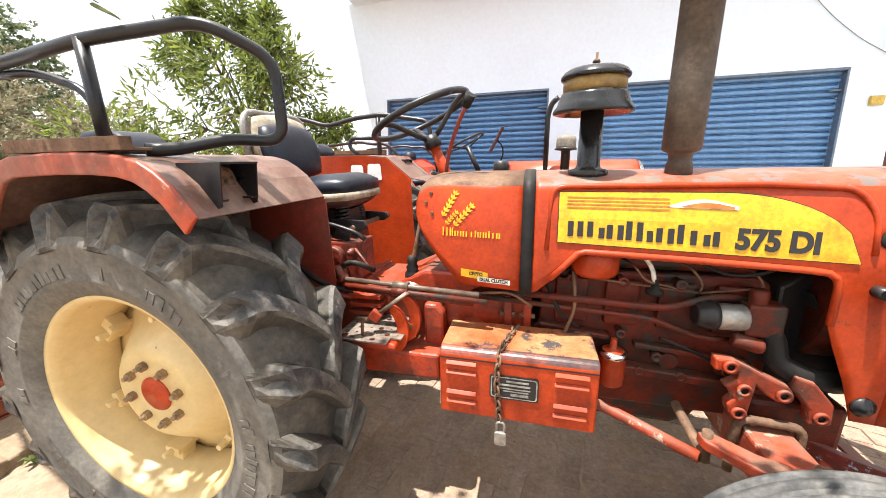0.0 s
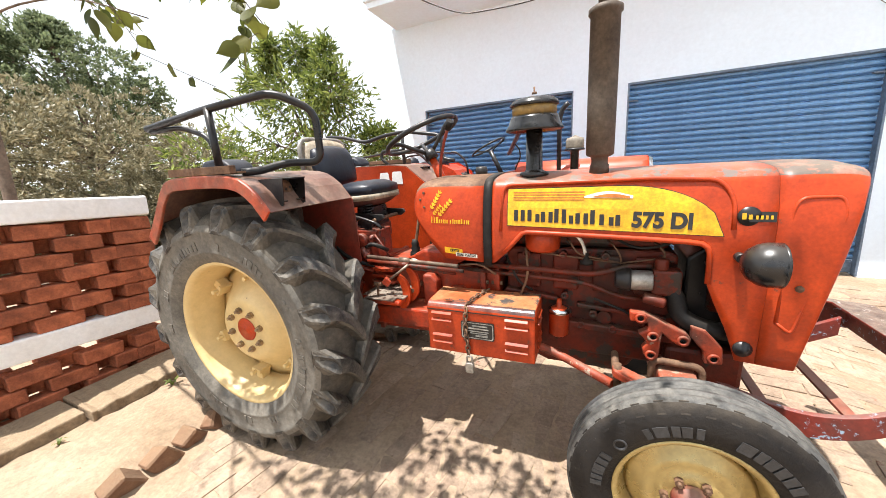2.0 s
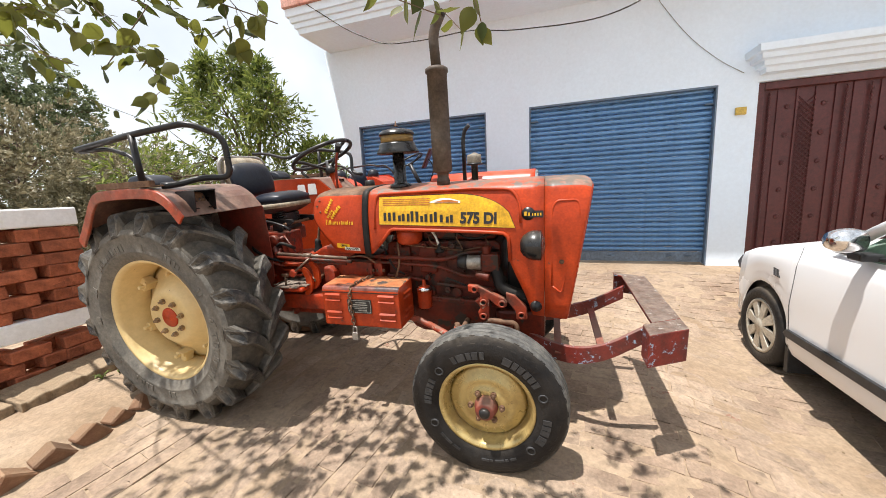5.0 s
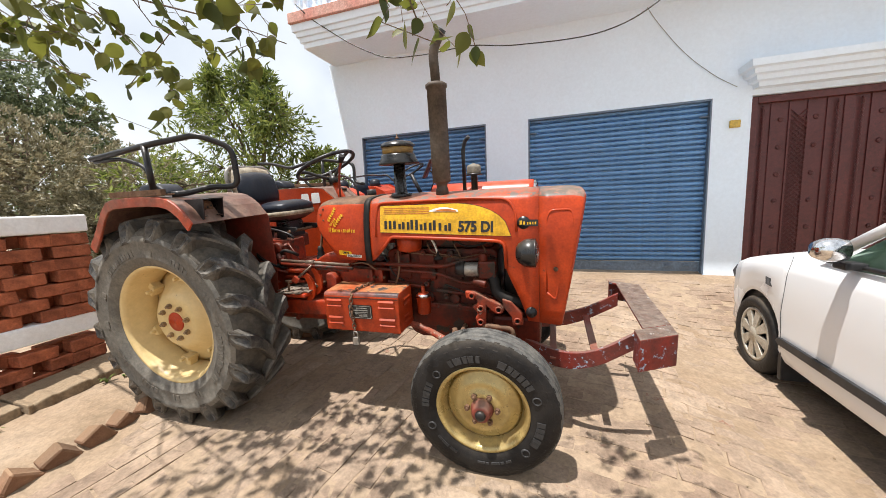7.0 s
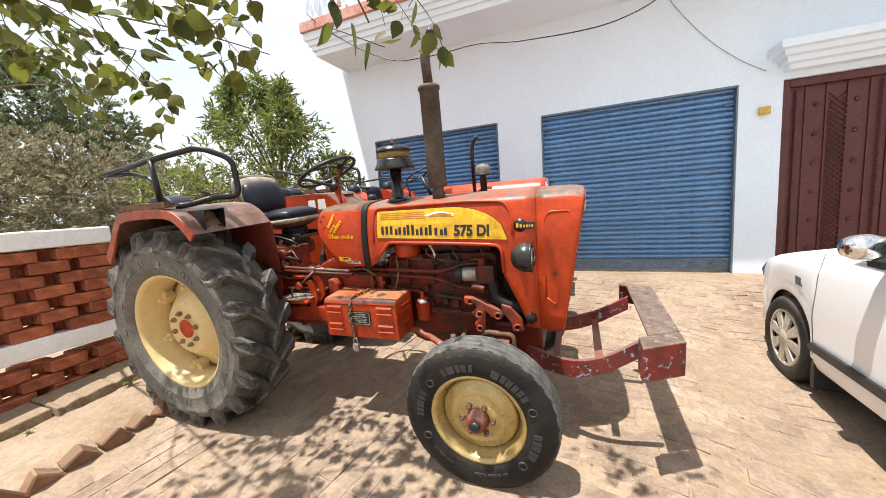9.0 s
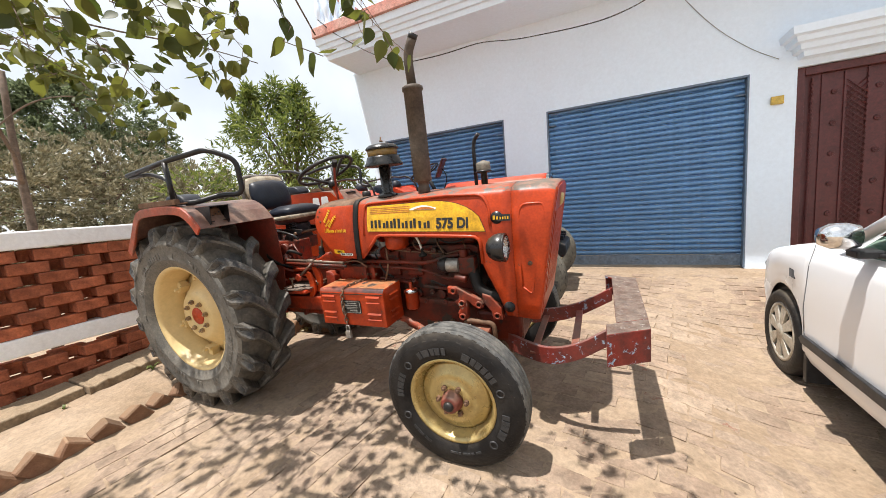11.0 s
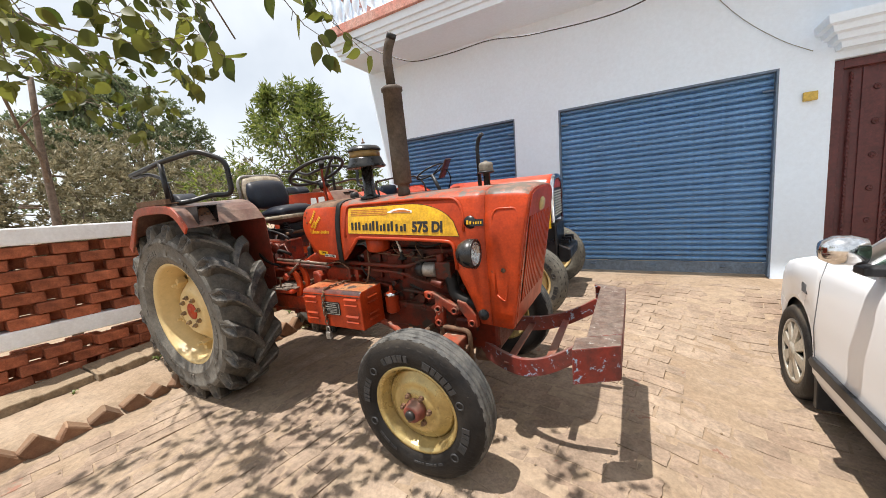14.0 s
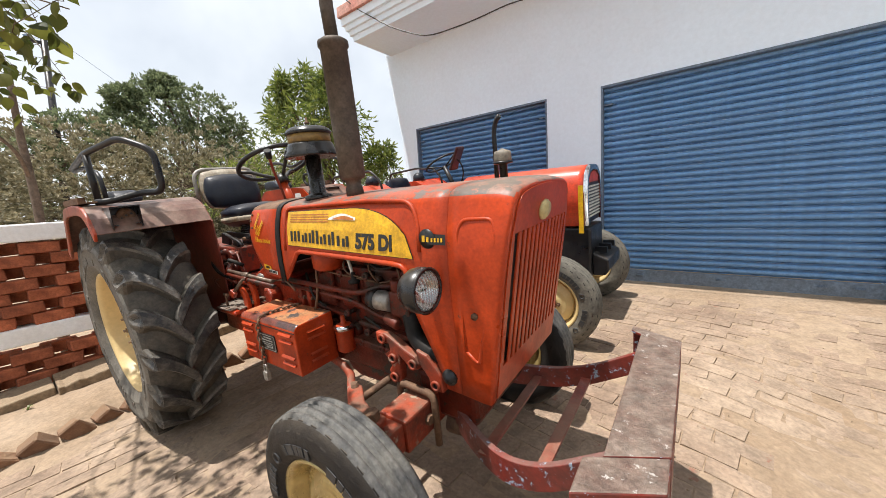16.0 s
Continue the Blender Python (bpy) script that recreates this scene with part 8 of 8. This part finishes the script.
# ---- parked cars ----
def parked_car(m, label, paint):
    car = thing("car", label, "car", "parked cars", m=m)
    WB = -2.40

    def low(x):
        z = 0.215
        for xc in (0.0, WB):
            d = abs(x - xc)
            if d < 0.335:
                z = max(z, 0.285 + math.sqrt(0.335 ** 2 - d * d))
        if x > 0.5:
            z = max(z, 0.215 + (x - 0.5) * 0.2)
        return z

    keys = [(0.74, 0.50, 0.56, 0.60), (0.70, 0.62, 0.66, 0.70), (0.62, 0.70, 0.72, 0.765), (0.50, 0.755, 0.765, 0.82), (0.3, 0.80, 0.815, 0.88), (0.0, 0.825, 0.865, 0.935), (-0.35, 0.832, 0.915, 0.985), (-0.6, 0.834, 0.928, 1.005), (-1.2, 0.835, 0.94, 0.97), (-2.2, 0.835, 0.955, 0.98), (-2.75, 0.81, 0.95, 1.0), (-3.1, 0.74, 0.90, 0.95), (-3.16, 0.66, 0.80, 0.82)]

    def at(x):
        for a, b in zip(keys, keys[1:]):
            if b[0] <= x <= a[0]:
                t = (a[0] - x) / (a[0] - b[0])
                return [p + (q - p) * t for p, q in zip(a[1:], b[1:])]
        return keys[-1][1:]

    xs = sorted({k[0] for k in keys} | {0.336 * math.sin(t) + c for c in (0.0, WB) for t in [math.pi * i / 16 - math.pi / 2 for i in range(17)]} | {-0.5, -0.8, -1.6, -1.9, 0.66, 0.56}, reverse=True)
    bm = bmesh.new()
    rings = []
    for x in xs:
        hw, sh, top = at(x)
        zb = min(low(x), sh - 0.05)
        half_ring = [(hw - 0.02 - 0.03 * (zb < 0.3), zb)]
        for f in (0.12, 0.3, 0.5, 0.7, 0.86):
            z = zb + (sh - zb) * f
            half_ring.append((hw - 0.012 * abs(f - 0.45) * 2 - (0.012 if 0.25 < f < 0.35 else 0), z))
        half_ring += [(hw - 0.03, sh - 0.012), (hw - 0.065, sh + 0.004), (hw * 0.80, sh + (top - sh) * 0.35), (hw * 0.45, sh + (top - sh) * 0.85), (0, top)]
        rings.append([bm.verts.new((x, y, z)) for y, z in half_ring] + [bm.verts.new((x, -y, z)) for y, z in half_ring[-2::-1]])
    for a, b in zip(rings, rings[1:]):
        for i in range(len(a) - 1):
            bm.faces.new((a[i], a[i + 1], b[i + 1], b[i])).smooth = True
    for r in (rings[0], rings[-1]):
        bm.faces.new(r)
    body = part("body", bm, paint, car, "glossy white painted body")
    bm = bmesh.new()
    for y0, y1 in ((0.50, 0.80), (-0.80, -0.50)):
        for xc in (0.0, WB):
            box(bm, (xc - 0.36, y0, 0.25), (xc + 0.36, y1, 0.70))
    box(bm, (-3.0, -0.72, 0.20), (0.55, 0.72, 0.36))
    # inner arches sit just inside the skin
    for v in bm.verts:
        v.co.y *= 0.94
    part("underbody", bm, CARBLACK, car)
    # cabin
    sec = [(-0.68, 0.98, 0.76), (-0.93, 1.18, 0.70), (-1.21, 1.40, 0.62), (-1.36, 1.475, 0.595), (-1.6, 1.505, 0.59), (-2.1, 1.48, 0.585), (-2.45, 1.38, 0.60), (-2.72, 1.02, 0.70)]
    bm = bmesh.new()
    rows = [[bm.verts.new(p) for p in ((x, 0.785, 0.93), (x, hw + 0.02, max(0.935, z - 0.06)), (x, hw - 0.05, z - 0.012), (x, 0, z), (x, -hw + 0.05, z - 0.012), (x, -hw - 0.02, max(0.935, z - 0.06)), (x, -0.785, 0.93))] for x, z, hw in sec]
    for a, b in zip(rows, rows[1:]):
        for i in range(6):
            bm.faces.new((a[i], a[i + 1], b[i + 1], b[i]))
    part("window_glass", bm, CARGLASS, car, "green-tinted window glass")
    bm = bmesh.new()
    rows = [[bm.verts.new(p) for p in ((x, hw + 0.026, z - 0.062), (x, hw - 0.045, z - 0.004), (x, 0, z + 0.008), (x, -hw + 0.045, z - 0.004), (x, -hw - 0.026, z - 0.062))] for x, z, hw in sec[2:7]]
    for a, b in zip(rows, rows[1:]):
        for i in range(4):
            bm.faces.new((a[i], a[i + 1], b[i + 1], b[i])).smooth = True
    thicken(part("roof", bm, paint, car), 0.01)
    for s in (-1, 1):
        for a, b, r in (((-0.63, s * 0.775, 0.968), (-1.26, s * 0.635, 1.40), 0.03), ((-1.38, s * 0.78, 0.95), (-1.45, s * 0.625, 1.44), 0.028), ((-2.72, s * 0.74, 0.98), (-2.40, s * 0.62, 1.37), 0.06)):
            bm = bmesh.new()
            rod(bm, a, b, r, r * 0.9, 8)
            part("pillar", bm, paint if r != 0.028 else CARBLACK, car)
        bm = bmesh.new()
        tube(bm, [(-0.62, s * 0.80, 0.952), (-1.3, s * 0.806, 0.962), (-2.6, s * 0.80, 0.972)], 0.012, 6)
        part("window_seal", bm, CARBLACK, car)
        bm = bmesh.new()
        prism(bm, [(-0.36, 0.345), (-0.33, 0.365), (-0.36, 0.395), (-2.0, 0.395), (-2.0, 0.345)], s * 0.822, s * 0.842)
        part("side_moulding", bm, CARBLACK, car, "black rubbing strip", 0.004)
        for gx in (-0.36, -1.40):
            bm = bmesh.new()
            tube(bm, [(gx - 0.0, s * 0.818, 0.25), (gx + 0.012, s * 0.8325, 0.55), (gx - 0.005, s * 0.8245, 0.80), (gx - 0.01, s * 0.80, 0.93)], 0.0024, 5)
            part("door_gap", bm, GAPGREY, car)
        bm = bmesh.new()
        prism(bm, [(-0.21, 0.695), (-0.14, 0.70), (-0.13, 0.755), (-0.20, 0.75)], s * 0.80, s * 0.828)
        mk = part("side_repeater", bm, CARBLACK, car, "small dark side vent", 0.004)
        for k in range(4):
            bm = bmesh.new()
            prism(bm, [(-0.202 + 0.017 * k, 0.702), (-0.196 + 0.017 * k, 0.702), (-0.190 + 0.017 * k, 0.748), (-0.196 + 0.017 * k, 0.748)], s * 0.828, s * 0.830)
            part("vent_bar", bm, GAPGREY, mk)
        bm = bmesh.new()
        lathe(bm, [(0.0005, -0.115), (0.05, -0.105), (0.075, -0.06), (0.08, 0.0), (0.07, 0.05), (0.0005, 0.075)], (0, 0, 0), "y", 22)
        bmesh.ops.transform(bm, matrix=pose(-0.90, s * 0.915, 1.045) @ Matrix.Diagonal((0.78, -s * 0.78, 0.76, 1)), verts=bm.verts)
        mirror = part("door_mirror", bm, CHROME, car, "chrome-capped door mirror")
        bm = bmesh.new()
        box(bm, (-0.92, min(s * 0.79, s * 0.88), 0.945), (-0.83, max(s * 0.79, s * 0.88), 0.98))
        part("mirror_foot", bm, CARBLACK, mirror, "", 0.008)
        bm = bmesh.new()
        prism(bm, [(0.42, 0.66), (0.66, 0.58), (0.70, 0.64), (0.62, 0.71), (0.44, 0.755)], s * 0.62, s * 0.695)
        part("headlight", bm, LAMPGREY, car, "dark smoked headlight unit", 0.01)
        bm = bmesh.new()
        prism(bm, [(-0.34, 0.09), (-0.30, 0.09), (-0.29, 0.26), (-0.33, 0.26)], s * 0.60, s * 0.80)
        part("mud_flap", bm, CARBLACK, car, "", 0.004)
        bm = bmesh.new()
        box(bm, (0.66, min(s * 0.30, s * 0.66), 0.47), (0.728, max(s * 0.30, s * 0.66), 0.515))
        part("bumper_strip", bm, CARBLACK, car, "", 0.006)
        bm = bmesh.new()
        rod(bm, (-1.20, s * 0.845, 0.80), (-1.34, s * 0.845, 0.80), 0.013)
        part("door_handle", bm, paint, car)
        for xc in (0.0, WB):
            bm = bmesh.new()
            lathe(bm, [(0.185, 0.055), (0.20, 0.075), (0.24, 0.088), (0.27, 0.08), (0.284, 0.06), (0.288, 0.0), (0.284, -0.06), (0.26, -0.085), (0.19, -0.06)], (xc, s * 0.735, 0.288), "y", 48, closed=True)
            tyre = part("tyre", bm, FTYRE, car, "dusty black car tyre")
            bm = bmesh.new()
            lathe(bm, [(0.172, s * 0.06), (0.178, s * 0.078), (0.196, s * 0.078), (0.20, s * 0.06)], (xc, s * 0.735, 0.288), "y", 40, closed=True)
            cover = part("wheel_cover", bm, COVER, tyre, "beige eight-spoke wheel cover")
            bm = bmesh.new()
            lathe(bm, [(0.0005, s * 0.085), (0.05, s * 0.085), (0.055, s * 0.075), (0.055, s * 0.06)], (xc, s * 0.735, 0.288), "y", 24)
            part("centre_cap", bm, COVER, tyre)
            for i in range(8):
                bm = bmesh.new()
                t = 2 * math.pi * i / 8 + 0.2
                vs = []
                for r, wd in ((0.045, 0.022), (0.18, 0.040)):
                    for ww in (-wd, wd):
                        for h in (0.062, 0.082 - 0.05 * (r - 0.045)):
                            vs.append((xc + r * math.cos(t) - ww * math.sin(t), s * (0.735 + h), 0.288 + r * math.sin(t) + ww * math.cos(t)))
                add(bm, vs, [(0, 1, 3, 2), (4, 6, 7, 5), (0, 4, 5, 1), (2, 3, 7, 6), (1, 5, 7, 3)])
                part("cover_spoke", bm, COVER, tyre, "", 0.004)
            bm = bmesh.new()
            lathe(bm, [(0.0005, s * 0.045), (0.185, s * 0.045), (0.19, s * 0.03)], (xc, s * 0.735, 0.288), "y", 32)
            part("wheel_well_disc", bm, CARBLACK, tyre)
    return car


car1 = parked_car(Matrix.Translation((3.60, 2.90, gz(2.85, 2.6) - 0.005)) @ Matrix.Rotation(radians(90), 4, "Z"), "clean white hatchback parked on the paving beside the gate", CARWHITE)
car2 = copy_thing(car1, Matrix.Translation((-6.8, 0.08, dirt(-6.8, 0.1) - 0.02)) @ Matrix.Rotation(radians(90), 4, "Z"))
car2["label"] = "pale car parked beyond the brick wall"


# ---- weeds, litter and grit ----
WEED = leafmat("weed_leaf", (0.10, 0.14, 0.03), (0.22, 0.25, 0.07), 0.4)


def weed(x, y, size, count):
    t = thing("weed", "small green weed growing beside the kerb", "plant", "weeds by the kerb")
    t.location = (x, y, dirt(x, y) - 0.004)
    for _ in range(count):
        bm = bmesh.new()
        a, ln = random.uniform(0, 6.28), size * random.uniform(0.6, 1.1)
        d = Vector((math.cos(a), math.sin(a), 0))
        s = Vector((-d.y, d.x, 0)) * size * 0.13
        pts = [d * ln * q + Vector((0, 0, ln * h)) for q, h in ((0.0, 0.0), (0.25, 0.55), (0.6, 0.8), (1.0, 0.62))]
        add(bm, [pts[0] - s * 0.3, pts[0] + s * 0.3, pts[1] + s, pts[1] - s, pts[2] + s * 0.8, pts[2] - s * 0.8, pts[3]], [(0, 1, 2, 3), (3, 2, 4, 5), (5, 4, 6)])
        part("leaf", bm, WEED, t)


random.seed(21)
for x, y, size, count in ((-1.83, 1.33, 0.07, 9), (-1.79, 1.42, 0.05, 6), (-1.86, 0.78, 0.045, 6), (-1.75, 2.69, 0.09, 10), (-1.62, 2.55, 0.06, 7)):
    weed(x, y, size, count)
bm = bmesh.new()
n = 5
grid = [[bm.verts.new((0.022 * (i - 2) + random.uniform(-0.008, 0.008), 0.026 * (j - 2) + random.uniform(-0.008, 0.008), 0.014 + random.uniform(0, 0.035))) for j in range(n)] for i in range(n)]
for i in range(n - 1):
    for j in range(n - 1):
        bm.faces.new((grid[i][j], grid[i + 1][j], grid[i + 1][j + 1], grid[i][j + 1]))
scrap = tagged(link("wrapper", bm, mat("pale_yellow_plastic_film", (0.62, 0.50, 0.16), 0.4, 0, (0.75, 0.72, 0.66), 0.8, 30, 80, 0.1)), "crumpled yellow and white plastic wrapper on the dirt", "litter")
thicken(scrap, 0.001)
scrap.location = (-1.2, 2.42, dirt(-1.2, 2.42) - 0.012)
gv, gf = [], []
for _ in range(420):
    x, y = random.uniform(-1.0, 3.6), random.uniform(-0.6, 4.4)
    r = random.uniform(0.003, 0.0085)
    c = Vector((x, y, gz(x, y) + 0.004))
    k = len(gv)
    for q in ((1, 0, 0), (0, 1, 0), (-1, 0, 0), (0, -1, 0), (0, 0, 0.8), (0, 0, -0.8)):
        gv.append(tuple(c + Vector(q) * r * random.uniform(0.6, 1.2)))
    gf += [(k + a, k + (a + 1) % 4, k + 4) for a in range(4)] + [(k + (a + 1) % 4, k + a, k + 5) for a in range(4)]
me = bpy.data.meshes.new("grit")
me.from_pydata(gv, [], gf)
me.materials.append(KERBMAT)
tagged(new("grit", me), "scattered small stones and crumbs on the paving", "gravel", kind="stuff")


# ---- brick paving ----
paving = thing("pavement", "dusty worn brick paving with sand-filled joints", "paving", kind="structure")
random.seed(5)
PL, PW = 0.228, 0.112
ang = radians(-9)
ca, sa = math.cos(ang), math.sin(ang)
meshes = []
for k in range(12):
    bm = bmesh.new()
    box(bm, (-PL / 2 + 0.004, -PW / 2 + 0.004, -0.03), (PL / 2 - 0.004, PW / 2 - 0.004, 0.0))
    for v in bm.verts:
        v.co.x += random.uniform(-0.006, 0.003)
        v.co.y += random.uniform(-0.005, 0.004)
    tops = [e for e in bm.edges if all(v.co.z > -0.01 for v in e.verts)]
    bmesh.ops.subdivide_edges(bm, edges=tops, cuts=2, use_grid_fill=True)
    for v in bm.verts:
        if v.co.z > -0.01:
            v.co += Vector((random.uniform(-0.005, 0.005), random.uniform(-0.005, 0.005), random.uniform(-0.0045, 0.002)))
    me = bpy.data.meshes.new("paver")
    bm.to_mesh(me)
    bm.free()
    me.materials.append(PAVER)
    meshes.append(me)
rest_v, rest_f, cells = [], [], []
SEAM = 0.72
for turned in (False, True):
    for j in range(-48, 60):
        for i in range(-26, 30):
            a = (i + 0.5 * (j % 2)) * PL
            b = j * PW
            if turned:
                a, b = -b, a
            x, y = 1.6 + a * ca - b * sa, 1.6 + a * sa + b * ca
            if -1.12 < x < 6.2 and -1.6 < y < 4.72 and (x < SEAM) == turned:
                cells.append((x, y, turned))
near = sorted(cells, key=lambda c: (c[0] - 1.0) ** 2 * 0.6 + (c[1] - 1.15) ** 2)[:290]
near = set(near)
for x, y, turned in cells:
    z = gz(x, y) + random.choice((0.003, 0.002, 0.0035, 0.002, 0.001, 0.0, -0.002, -0.004)) + 0.002 * noise.noise(Vector((x * 1.5, y * 1.5, 2)))
    slope = math.degrees(math.atan((gz(x, y + 0.05) - gz(x, y - 0.05)) / 0.1))
    slx = -math.degrees(math.atan((gz(x + 0.05, y) - gz(x - 0.05, y)) / 0.1))
    m = pose(x, y, z, (slx if turned else slope) + random.gauss(0, 0.6), (-slope if turned else slx) + random.gauss(0, 0.5), math.degrees(ang) + (90 if turned else 0) + random.gauss(0, 2.2))
    if (x, y, turned) in near:
        ob = new("paver", random.choice(meshes))
        ob.parent = paving
        ob.matrix_world = m
    else:
        k = len(rest_v)
        c = [(-PL / 2 + 0.005, -PW / 2 + 0.005), (PL / 2 - 0.005, -PW / 2 + 0.005), (PL / 2 - 0.005, PW / 2 - 0.005), (-PL / 2 + 0.005, PW / 2 - 0.005)]
        rest_v += [tuple(m @ Vector((p + random.uniform(-0.006, 0.006), q + random.uniform(-0.005, 0.005), random.uniform(-0.003, 0.001)))) for p, q in c] + [tuple(m @ Vector((p * 1.02, q * 1.04, -0.02))) for p, q in c]
        rest_f += [(k, k + 1, k + 2, k + 3)] + [(k + a, k + 4 + a, k + 4 + (a + 1) % 4, k + (a + 1) % 4) for a in range(4)]
me = bpy.data.meshes.new("paver_rest")
me.from_pydata(rest_v, [], rest_f)
me.materials.append(PAVER)
ob = new("paver_rest", me)
ob.parent = paving
ob["kind"] = "stuff"
